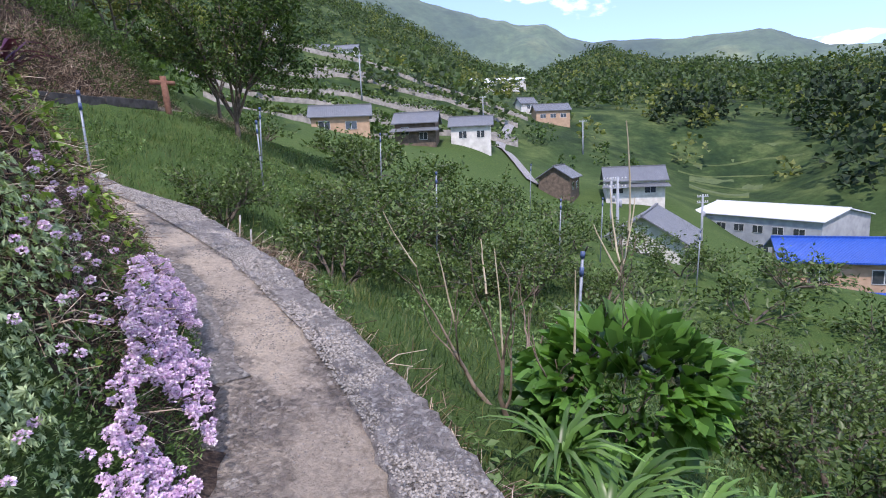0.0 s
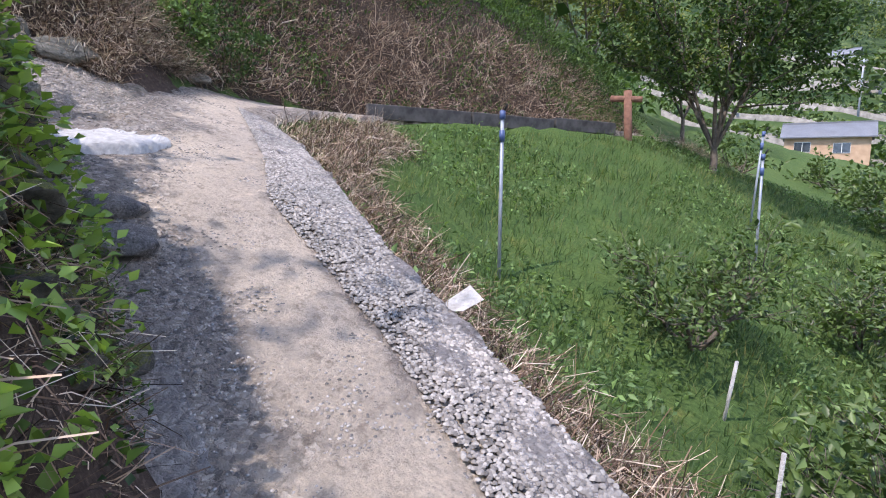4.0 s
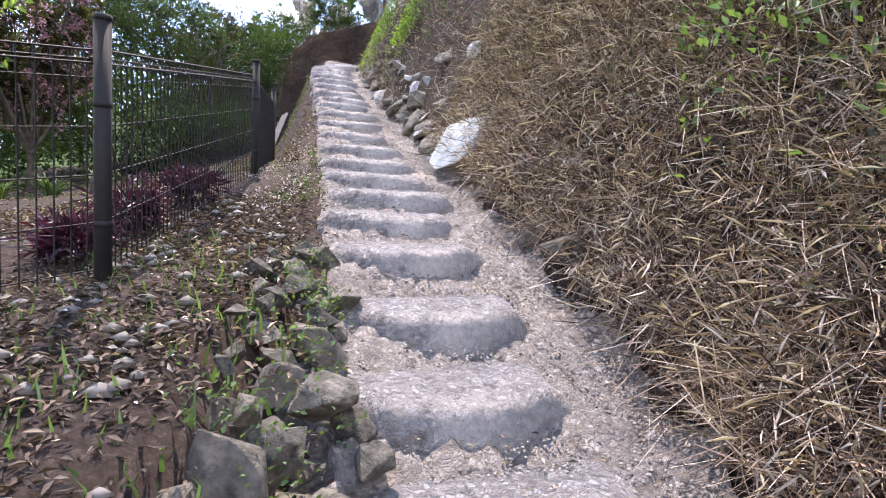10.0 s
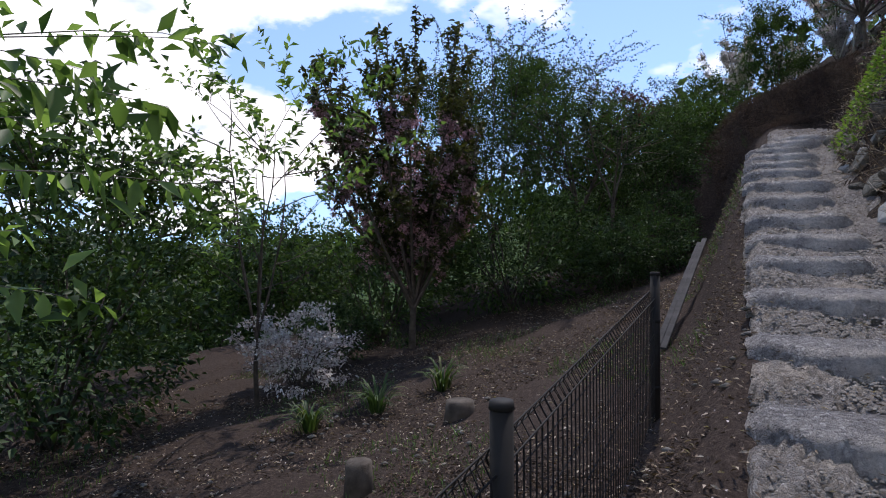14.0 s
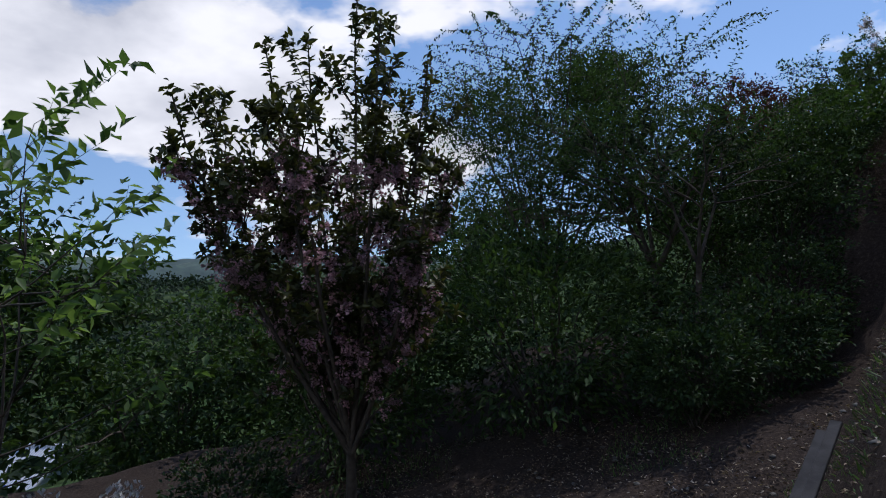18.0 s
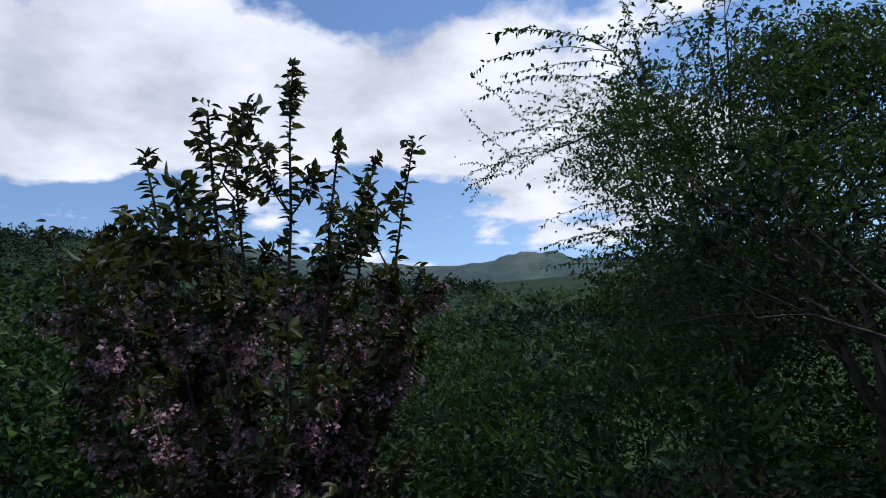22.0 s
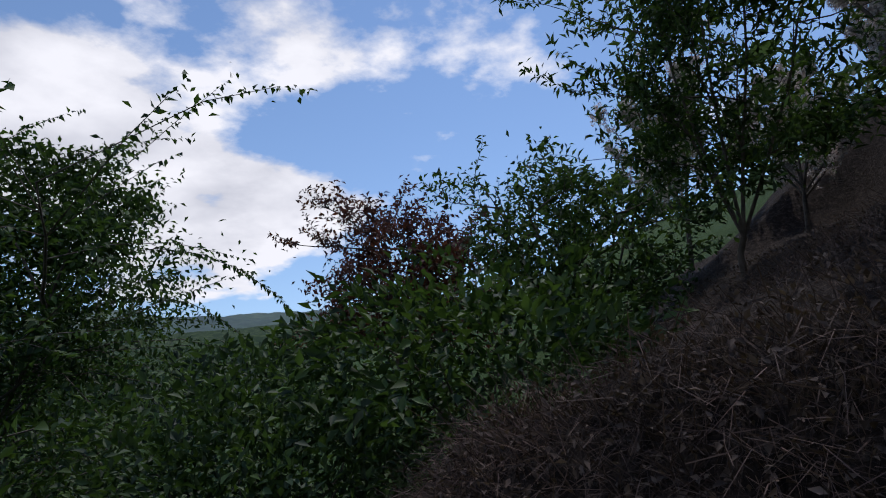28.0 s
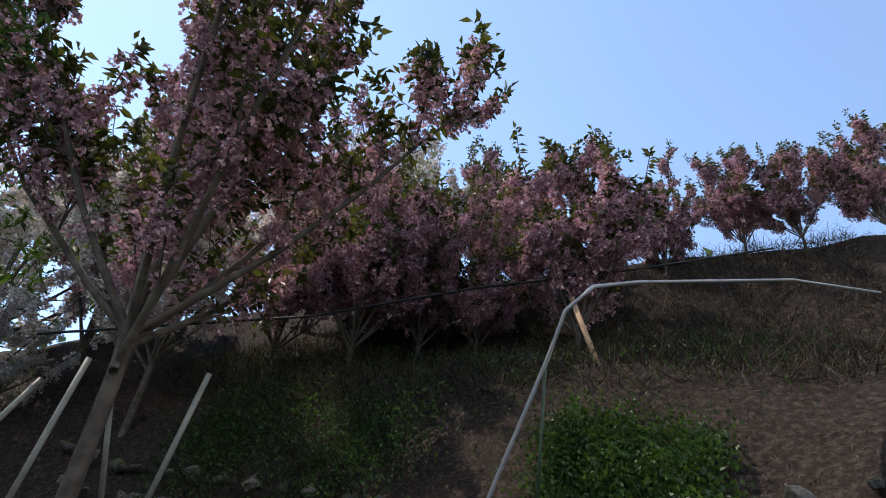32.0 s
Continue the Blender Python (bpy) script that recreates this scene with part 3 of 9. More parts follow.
# lines along which the land breaks: edges, feet and crests of banks
bank_foot = with_z(BED_R)[1:]
BREAKS = [LOW_L, LOW_R, with_z(BED_L)[1:], bank_foot,
          offset_line(LOW_R, -0.25, -0.45)[:15], offset_line(LOW_R, -1.3, -0.95)[1:14],
          offset_line(LOW_R, -0.4, -0.25)[15:], offset_line(LOW_R, -1.8, -1.0)[15:],
          # levels of the rugged old steps at the foot
          arr((-6.87, 5.72, 2.26), (-7.25, 6.05, 2.38), (-7.6, 6.5, 2.48), (-7.95, 7.0, 2.58)),
          arr((-7.26, 5.45, 2.66), (-7.8, 5.62, 2.70), (-7.98, 6.04, 2.69), (-8.2, 6.6, 2.74)),
          arr((-7.53, 5.1, 2.98), (-8.17, 5.32, 3.0), (-8.42, 5.6, 3.04)),
          # bank above the lower path, up to the garden's rim
          arr((2.0, -6, 0.8), (0.3, -3, 0.9), (-1.35, 0, 1.0), (-1.75, 2.0, 1.35), (-2.35, 3.2, 1.75), (-3.05, 4.1, 2.05)), WALL_HEAD,
          arr((0.6, -6, 3.6), (-0.8, -3, 3.6), (-2.6, 0, 3.5), (-3.5, 2.0, 3.5), (-4.6, 3.3, 3.6), (-5.9, 4.1, 3.75), (-6.9, 3.8, 3.85), (-7.6, 3.0, 4.0)),
          # garden: along the fence, and its middle
          arr((-8.3, 1.6, 4.28), (-8.65, 0.1, 4.55), (-9.0, -1.2, 4.7), (-9.3, -2.6, 4.78), (-9.72, -4.3, 4.9), (-10.05, -6.2, 5.1), (-10.5, -8.4, 5.4), (-10.95, -9.9, 5.6), (-11.2, -11.4, 5.9)),
          arr((-7.2, 1.2, 4.12), (-7.0, -2, 4.2), (-7.4, -5.5, 4.35), (-8.0, -8.5, 4.6), (-8.6, -11.0, 4.9), (-8.5, -14, 5.3)),
          arr((-5.5, 1.2, 3.95), (-4.9, -2, 3.95), (-4.9, -5.5, 4.0), (-5.2, -9.0, 4.1), (-5.4, -12.5, 4.6)),
          # crest of the bank by the stairs, and the slope over it
          arr((-9.55, 7.0, 4.2), (-9.6, 6.1, 4.7), (-10.35, 4.9, 5.3), (-10.9, 3.6, 5.9), (-11.1, 2.5, 6.2), (-11.3, 1.5, 6.55), (-11.45, 0.5, 6.95), (-11.65, -0.5, 7.25),
              (-11.9, -1.8, 7.65), (-12.3, -4.3, 8.25), (-12.65, -6.2, 8.75), (-13.2, -8.1, 9.2), (-13.7, -9.0, 9.45), (-14.3, -10.0, 9.8)),
          arr((-11.4, 7.4, 6.2), (-12.4, 5.0, 7.2), (-13.0, 2.5, 8.1), (-13.6, 0, 9.1), (-14.1, -3, 9.9), (-14.6, -6, 10.4), (-15.2, -8.5, 10.5)),
          # bank behind the north path
          arr((-10.9, 7.9, 4.3), (-12.3, 9.6, 4.9), (-12.9, 11.4, 5.2), (-11.5, 17.6, 5.4), (-12.4, 24, 5.6)),
          arr((-13.2, 8.4, 6.4), (-14.6, 11.4, 7.2), (-13.8, 17.6, 7.4), (-14.6, 24, 7.6)),
          # the bench with the cherry trees at the top, the wall behind it and the slopes over that
          arr((-13.75, -10.85, 8.9), (-13.1, -11.35, 8.55), (-12.2, -11.75, 8.35), (-11.75, -12.1, 7.9)),
          arr((-13.9, -11.7, 9.6), (-13.1, -12.2, 9.45), (-12.2, -12.7, 9.2), (-11.75, -13.4, 8.6)),
          arr((-14.6, -11.6, 10.1), (-14.1, -13.2, 10.05), (-13.8, -15.2, 9.85), (-13.8, -18, 9.75)),
          arr((-12.9, -14.4, 9.1), (-12.6, -16, 8.8), (-12.3, -18, 8.5)),
          arr((-15.6, -9.6, 10.55), (-16.3, -11.2, 10.5), (-16.6, -13.2, 10.5), (-16.4, -15.4, 10.55), (-15.6, -18.5, 10.6)),
          arr((-16.4, -8.6, 11.3), (-17.3, -10.8, 11.9), (-17.6, -13.2, 12.0), (-17.4, -15.8, 12.1), (-16.6, -19.5, 12.3)),
          arr((-18.6, -8.0, 12.5), (-19.0, -10.8, 12.9), (-19.2, -13.4, 13.0), (-19.0, -16.4, 13.2)),
          arr((-20.4, -8.0, 15.0), (-20.8, -10.8, 15.2), (-21.0, -13.6, 15.3), (-20.8, -17.0, 15.2)),
          # orchard slope
          arr((-6.05, 9.8, 0.9), (-4.0, 9.6, 0.0), (-1.9, 9.9, -0.9), (0.3, 8.0, -1.2), (1.7, 6.6, -1.5), (2.4, 4.0, -1.8), (3.4, 1.0, -1.9), (5.6, -3, -1.9)),
          arr((-2.0, 16.0, -0.9), (3.1, 14.7, -2.7), (6.3, 13.6, -4.8), (8.0, 11.5, -5.3), (10.0, 8.4, -5.6), (12.0, 4.4, -5.8))]


def densify(line, step=0.5):
    out = []
    for a, b in zip(line[:-1], line[1:]):
        k = max(1, int(np.linalg.norm(b - a) / step))
        out += [a + (b - a) * i / k for i in range(k)]
    return np.array(out + [line[-1]])


CENTRE, RING = (-5.0, 0.0), 27.0


def tin():
    from mathutils.geometry import delaunay_2d_cdt
    pts, edges = [], []
    for line in BREAKS:
        d = densify(line)
        d = d[np.hypot(d[:, 0] - CENTRE[0], d[:, 1] - CENTRE[1]) < RING - 1.5]
        edges += [(len(pts) + i, len(pts) + i + 1) for i in range(len(d) - 1)]
        pts += list(d)
    for k in range(60):
        a = k / 60 * 2 * math.pi
        x, y = CENTRE[0] + RING * math.cos(a), CENTRE[1] + RING * math.sin(a)
        pts.append(np.array((x, y, float(hills(x, y)))))
    p2 = [Vector((p[0], p[1])) for p in pts]
    vs, _, fs, vo, _, _ = delaunay_2d_cdt(p2, edges, [], 0, 1e-4)
    z = []
    for v, o in zip(vs, vo):
        if o:
            z.append(pts[o[0]][2])
        else:
            d = [(p[0] - v.x) ** 2 + (p[1] - v.y) ** 2 for p in pts]
            z.append(pts[int(np.argmin(d))][2])
    return np.array([(v.x, v.y, h) for v, h in zip(vs, z)]), fs


CELL = 0.2
GX0, GY0, GNX, GNY = -34.0, -28.0, 290, 281
gx, gy = GX0 + np.arange(GNX) * CELL, GY0 + np.arange(GNY) * CELL
XX, YY = np.meshgrid(gx, gy)
ZZ = hills(XX, YY)
_tv, _tf = tin()
for f in _tf:
    a, b, c = (_tv[i] for i in f[:3])
    x0, x1 = min(a[0], b[0], c[0]), max(a[0], b[0], c[0])
    y0, y1 = min(a[1], b[1], c[1]), max(a[1], b[1], c[1])
    i0, i1 = max(0, int((x0 - GX0) / CELL)), min(GNX, int((x1 - GX0) / CELL) + 2)
    j0, j1 = max(0, int((y0 - GY0) / CELL)), min(GNY, int((y1 - GY0) / CELL) + 2)
    if i1 <= i0 or j1 <= j0:
        continue
    X, Y = XX[j0:j1, i0:i1], YY[j0:j1, i0:i1]
    den = (b[1] - c[1]) * (a[0] - c[0]) + (c[0] - b[0]) * (a[1] - c[1])
    if abs(den) < 1e-9:
        continue
    u = ((b[1] - c[1]) * (X - c[0]) + (c[0] - b[0]) * (Y - c[1])) / den
    v = ((c[1] - a[1]) * (X - c[0]) + (a[0] - c[0]) * (Y - c[1])) / den
    inside = (u >= -1e-6) & (v >= -1e-6) & (u + v <= 1 + 1e-6)
    ZZ[j0:j1, i0:i1][inside] = (u * a[2] + v * b[2] + (1 - u - v) * c[2])[inside]


# the rugged concrete at the foot of the stairs: places and heights, and three old risers as lines
FOOT_POINTS = arr((-6.6, 6.0, 2.1), (-6.5, 5.5, 2.12), (-6.87, 5.7, 2.36), (-7.43, 6.1, 2.48), (-7.84, 6.04, 2.66), (-7.26, 5.42, 2.73), (-7.81, 5.56, 2.72), (-8.14, 5.6, 2.82),
                  (-7.53, 5.03, 3.02), (-8.17, 5.24, 3.02), (-8.6, 5.4, 3.22), (-8.82, 4.53, 3.33), (-7.8, 4.55, 3.22), (-8.55, 6.35, 3.0), (-8.46, 6.86, 2.82), (-8.0, 6.62, 2.62),
                  (-8.19, 7.31, 2.6), (-8.65, 5.95, 3.1), (-7.5, 6.75, 2.4), (-8.7, 7.2, 2.86), (-7.1, 5.1, 2.95))
FOOT_RISERS = [(arr((-6.55, 5.5), (-6.87, 5.72), (-7.2, 5.98), (-7.5, 6.15), (-7.9, 6.22)), 0.10, (-7.6, -8.0)),
               (arr((-7.0, 5.25), (-7.3, 5.44), (-7.8, 5.58), (-8.15, 5.6), (-8.6, 5.45)), 0.11, (-8.0, -8.45)),
               (arr((-7.35, 4.9), (-7.6, 5.06), (-8.0, 5.2), (-8.35, 5.18), (-8.8, 4.95)), 0.11, (-8.25, -8.7))]
FOOT_EDGE = arr((-6.6, 5.42), (-6.9, 5.74), (-7.2, 6.04), (-7.45, 6.32), (-7.7, 6.7), (-7.9, 7.15), (-8.15, 7.5), (-8.4, 7.35), (-8.8, 6.95), (-8.98, 6.2), (-9.05, 5.4), (-9.1, 4.7), (-8.6, 4.42), (-7.85, 4.42), (-7.5, 4.75), (-7.1, 5.1))


def side_distance(x, y, line):
    """How far points lie uphill of a line that runs from the wall towards the bank."""
    best, sign = np.full(np.shape(x), 1e9), np.ones(np.shape(x))
    for a, b in zip(line[:-1], line[1:]):
        d = b - a
        u = np.clip(((x - a[0]) * d[0] + (y - a[1]) * d[1]) / (d @ d), 0, 1)
        px, py = x - a[0] - u * d[0], y - a[1] - u * d[1]
        r = np.hypot(px, py)
        up = d[1] * px - d[0] * py
        sign = np.where(r < best, np.sign(-up), sign)
        best = np.minimum(best, r)
    return best * sign


_fd = np.hypot(FOOT_POINTS[:, None, 0] - FOOT_POINTS[:, 0], FOOT_POINTS[:, None, 1] - FOOT_POINTS[:, 1])
_fm = np.mean(FOOT_POINTS[:, 2])
FOOT_W = np.linalg.solve(_fd + 0.02 * np.eye(len(_fd)), FOOT_POINTS[:, 2] - _fm)


def foot_height(x, y, worn=0.0):
    """The surface of the rugged concrete; worn shifts the risers a little."""
    x, y = np.asarray(x, float), np.asarray(y, float)
    z = np.full(x.shape, _fm)
    for (a, b, _), w in zip(FOOT_POINTS, FOOT_W):
        z = z + w * np.hypot(x - a, y - b)
    for line, h, (full, none) in FOOT_RISERS:
        d = side_distance(x, y, line) + worn
        fade = 1 - smooth(-full, -none, -x)
        z = z + h * fade * (smooth(-0.03, 0.09, d) - smooth(0.1, 0.5, d))
    return z


def rim_depth(x, y):
    return np.where(inside_poly(x, y, FOOT_EDGE), line_distance(x, y, np.vstack([FOOT_EDGE, FOOT_EDGE[:1]])), 0.0)


def ground(x, y):
    """Height of the land at x, y (numbers or arrays)."""
    x, y = np.asarray(x, float), np.asarray(y, float)
    fx, fy = (x - GX0) / CELL, (y - GY0) / CELL
    i, j = np.clip(fx.astype(int), 0, GNX - 2), np.clip(fy.astype(int), 0, GNY - 2)
    u, v = np.clip(fx - i, 0, 1), np.clip(fy - j, 0, 1)
    z = ZZ[j, i] * (1 - u) * (1 - v) + ZZ[j, i + 1] * u * (1 - v) + ZZ[j + 1, i] * (1 - u) * v + ZZ[j + 1, i + 1] * u * v
    near = (fx >= 0) & (fy >= 0) & (fx <= GNX - 1) & (fy <= GNY - 1)
    if np.all(near):
        return z
    return np.where(near, z, hills(x, y))


def inside_poly(x, y, poly):
    x, y = np.asarray(x, float), np.asarray(y, float)
    c = np.zeros(x.shape, bool)
    for (ax, ay), (bx, by) in zip(poly, np.roll(poly, -1, axis=0)):
        hit = ((ay > y) != (by > y)) & (x < (bx - ax) * (y - ay) / (by - ay + 1e-12) + ax)
        c ^= hit
    return c


POLY_LOW = np.concatenate([LOW_L[:, :2], LOW_R[::-1, :2]])
POLY_BED = np.concatenate([BED_L, BED_R[::-1]])


def paved(x, y):
    return inside_poly(x, y, POLY_LOW) | inside_poly(x, y, POLY_BED)


def line_distance(x, y, line):
    x, y = np.asarray(x, float), np.asarray(y, float)
    best = np.full(x.shape, 1e9)
    for a, b in zip(line[:-1, :2], line[1:, :2]):
        d = b - a
        u = np.clip(((x - a[0]) * d[0] + (y - a[1]) * d[1]) / (d @ d), 0, 1)
        best = np.minimum(best, np.hypot(x - a[0] - u * d[0], y - a[1] - u * d[1]))
    return best


_k = smooth(0.0, 0.2, rim_depth(XX, YY))
ZZ = ZZ * (1 - _k) + (foot_height(XX, YY) - 0.09) * _k


# zones of cover: straw on the banks, litter in the garden, grass elsewhere
POLY_BANK = np.concatenate([BED_R, arr((-15.5, -9.5), (-14.5, -3), (-13.2, 3), (-12.6, 6), (-15, 9), (-14.5, 17), (-14, 24), (-10.6, 24), (-9.6, 17.4), (-11.3, 11.4), (-10.9, 9.6), (-9.6, 7.9), (-8.5, 6.7))])
POLY_GARDEN = np.concatenate([BED_L[3:], arr((-11.5, -16), (-1.0, -15), (1.0, -6), (-1.9, 0), (-4.0, 2.6), (-6.2, 4.4))])
POLY_TOP = arr((-12.3, -11.0), (-13.7, -10.4), (-15.5, -9.0), (-24, -4), (-26, -20), (-14, -20), (-11, -15.5))


def straw(x, y):
    return np.where(inside_poly(x, y, POLY_BANK) | (line_distance(x, y, BED_R) < 0.7), 1.0, np.where(inside_poly(x, y, POLY_TOP), 0.85, 0.0))


def litter(x, y):
    return np.where(inside_poly(x, y, POLY_GARDEN) | (np.hypot(np.asarray(x) + 8.0, np.asarray(y) - 6.2) < 1.9) | (line_distance(x, y, BED_L) < 0.5) | (line_distance(x, y, LOW_L[7:14]) < 0.6) | ((line_distance(x, y, LOW_L[4:10]) < 0.9) & (np.asarray(y) > 1.8)), 1.0, 0.0)


def mesh_from(name, verts, tris=None, quads=None, mat=None, smooth_faces=False):
    """A mesh from arrays of corners, triangles and quads."""
    me = bpy.data.meshes.new(name)
    verts = np.asarray(verts, np.float32)
    nt_, nq = (0 if tris is None else len(tris)), (0 if quads is None else len(quads))
    loops = np.concatenate([np.asarray(a, np.int32).ravel() for a in (tris, quads) if a is not None])
    me.vertices.add(len(verts)); me.loops.add(len(loops)); me.polygons.add(nt_ + nq)
    me.vertices.foreach_set("co", verts.ravel())
    me.loops.foreach_set("vertex_index", loops)
    starts = np.concatenate([np.arange(nt_) * 3, nt_ * 3 + np.arange(nq) * 4]).astype(np.int32)
    me.polygons.foreach_set("loop_start", starts)
    if smooth_faces:
        me.polygons.foreach_set("use_smooth", np.ones(nt_ + nq, bool))
    me.update(calc_edges=True)
    if mat:
        me.materials.append(mat)
    return me


def grid_quads(rows, cols):
    a = (np.arange(rows - 1)[:, None] * cols + np.arange(cols - 1)[None, :]).ravel()
    return np.column_stack([a, a + 1, a + cols + 1, a + cols])


def thing(name, label="", category="", group="", kind="", at=(0, 0, 0)):
    ob = new(name)
    ob.matrix_world = Matrix.Translation(at)
    return tagged(ob, label, category, group, kind)


def part_mesh(name, me, parent=None, label="", m=None):
    ob = new(name, me)
    if parent:
        ob.parent = parent
    if m is not None:
        ob.matrix_basis = m
    if label:
        ob["label"] = label
    return ob


def part(name, bm, mat, parent=None, label="", smooth_faces=False):
    me = bpy.data.meshes.new(name)
    bm.to_mesh(me); bm.free()
    if smooth_faces:
        me.polygons.foreach_set("use_smooth", [True] * len(me.polygons))
    me.materials.append(mat)
    return part_mesh(name, me, parent, label)


def ground_mat():
    m, nt, bsdf, out = material("ground_cover")
    at = nt.nodes.new("ShaderNodeAttribute"); at.attribute_name = "cover"
    sep = nt.nodes.new("ShaderNodeSeparateColor"); nt.links.new(at.outputs["Color"], sep.inputs[0])
    fine, mid, big = noise_tex(nt, 22.0, 6.0, 0.7), noise_tex(nt, 2.2, 5.0, 0.6), noise_tex(nt, 0.11, 6.0, 0.6)
    grass = ramp(nt, fine.outputs[0], [(0.3, (0.025, 0.05, 0.016)), (0.7, (0.085, 0.135, 0.045))])
    dry = ramp(nt, mid.outputs[0], [(0.35, (0.8, 0.9, 0.8)), (0.62, (1.1, 1.05, 0.9)), (0.75, (1.9, 1.25, 1.1))])
    grass = blend(nt, "MULTIPLY", 0.9, grass.outputs[0], dry.outputs[0])
    brown = ramp(nt, fine.outputs[0], [(0.25, (0.010, 0.008, 0.006)), (0.5, (0.032, 0.023, 0.018)), (0.75, (0.11, 0.083, 0.064))])
    soil = ramp(nt, noise_tex(nt, 30.0, 8.0, 0.75).outputs[0], [(0.25, (0.018, 0.013, 0.011)), (0.55, (0.07, 0.052, 0.043)), (0.8, (0.20, 0.158, 0.135))])
    edge = noise_tex(nt, 3.0, 5.0, 0.65)
    def mask(chan):
        a = nt.nodes.new("ShaderNodeMath"); a.operation = "MULTIPLY_ADD"; a.inputs[1].default_value = 1.0
        nt.links.new(sep.outputs[chan], a.inputs[0])
        b = nt.nodes.new("ShaderNodeMath"); b.operation = "SUBTRACT"; b.inputs[1].default_value = 0.5
        nt.links.new(edge.outputs[0], b.inputs[0]); nt.links.new(b.outputs[0], a.inputs[2])
        return ramp(nt, a.outputs[0], [(0.42, (0, 0, 0)), (0.58, (1, 1, 1))]).outputs[0]
    c = blend(nt, "MIX", mask(0), grass.outputs[0], brown.outputs[0])
    c = blend(nt, "MIX", mask(1), c.outputs[0], soil.outputs[0])
    woods = ramp(nt, big.outputs[0], [(0.35, (0.017, 0.036, 0.017)), (0.5, (0.034, 0.06, 0.023)), (0.62, (0.075, 0.105, 0.04)), (0.75, (0.04, 0.065, 0.026))])
    wood2 = blend(nt, "MULTIPLY", 0.8, woods.outputs[0], ramp(nt, noise_tex(nt, 0.5, 8.0, 0.75).outputs[0], [(0.3, (0.35, 0.4, 0.4)), (0.7, (1.5, 1.45, 1.3))]).outputs[0])
    c = blend(nt, "MIX", sep.outputs[2], c.outputs[0], wood2.outputs[0])
    nt.links.new(c.outputs[0], bsdf.inputs["Base Color"])
    bsdf.inputs["Roughness"].default_value = 0.95
    bsdf.inputs["Specular IOR Level"].default_value = 0.1
    relief(nt, bsdf, noise_tex(nt, 26.0, 8.0, 0.75).outputs[0], 0.8, 0.03)
    return m


def spaced(lo, hi, inner_lo, inner_hi, step, growth):
    """Grid lines: even in the middle, wider and wider outwards."""
    mid = np.arange(inner_lo, inner_hi + 1e-6, step)
    def out(start, end):
        v, s, res = start, step, []
        while abs(v - start) < abs(end - start):
            s *= growth
            v += s if end > start else -s
            res.append(v)
        return res
    return np.concatenate([np.array(out(inner_lo, lo))[::-1], mid, np.array(out(inner_hi, hi))])


def build_ground():
    xs = spaced(-2600, 2600, -20.0, 4.0, 0.23, 1.065)
    ys = spaced(-2600, 2600, -18.0, 16.0, 0.23, 1.065)
    X, Y = np.meshgrid(xs, ys)
    Z = ground(X, Y)
    r = np.hypot(X + 5, Y)
    near = 1 - smooth(22, 40, r)
    on = paved(X, Y)
    lumps = sum(np.sin(X * a + b) * np.sin(Y * c + d) * e for a, b, c, d, e in ((2.1, 0.3, 1.7, 1.1, 0.05), (4.9, 2.0, 5.3, 0.2, 0.028), (9.1, 1.0, 8.3, 2.2, 0.014)))
    stony = inside_poly(X, Y, POLY_WALL)
    Z = Z - stony * 0.22 + np.where(on, -0.09, lumps) * near + (1 - near) * np.sin(X * 0.7) * np.sin(Y * 0.6) * 0.15
    me = mesh_from("ground", np.column_stack([X.ravel(), Y.ravel(), Z.ravel()]), quads=grid_quads(len(ys), len(xs)), mat=ground_mat(), smooth_faces=True)
    cov = me.attributes.new("cover", "FLOAT_COLOR", "POINT")
    woods = smooth(70, 160, r)
    cov.data.foreach_set("color", np.column_stack([straw(X, Y).ravel(), np.maximum(litter(X, Y), stony).ravel(), woods.ravel(), np.ones(X.size)]).astype(np.float32).ravel())
    tagged(new("ground", me), "green and straw-brown hillside rising from a valley", "ground", kind="structure")


build_ground()


def resample(line, n):
    d = np.concatenate([[0], np.cumsum(np.linalg.norm(np.diff(line, axis=0), axis=1))])
    s = np.linspace(0, d[-1], n)
    return np.column_stack([np.interp(s, d, line[:, k]) for k in range(line.shape[1])])


def match(left, right, step):
    """Resample two edges with the same corner numbers, corner by corner."""
    out_l, out_r = [], []
    for i in range(len(left) - 1):
        k = max(1, int(np.linalg.norm((left[i + 1] + right[i + 1] - left[i] - right[i])[:2]) / 2 / step))
        for j in range(k):
            out_l.append(left[i] + (left[i + 1] - left[i]) * j / k)
            out_r.append(right[i] + (right[i + 1] - right[i]) * j / k)
    return np.array(out_l + [left[-1]]), np.array(out_r + [right[-1]])


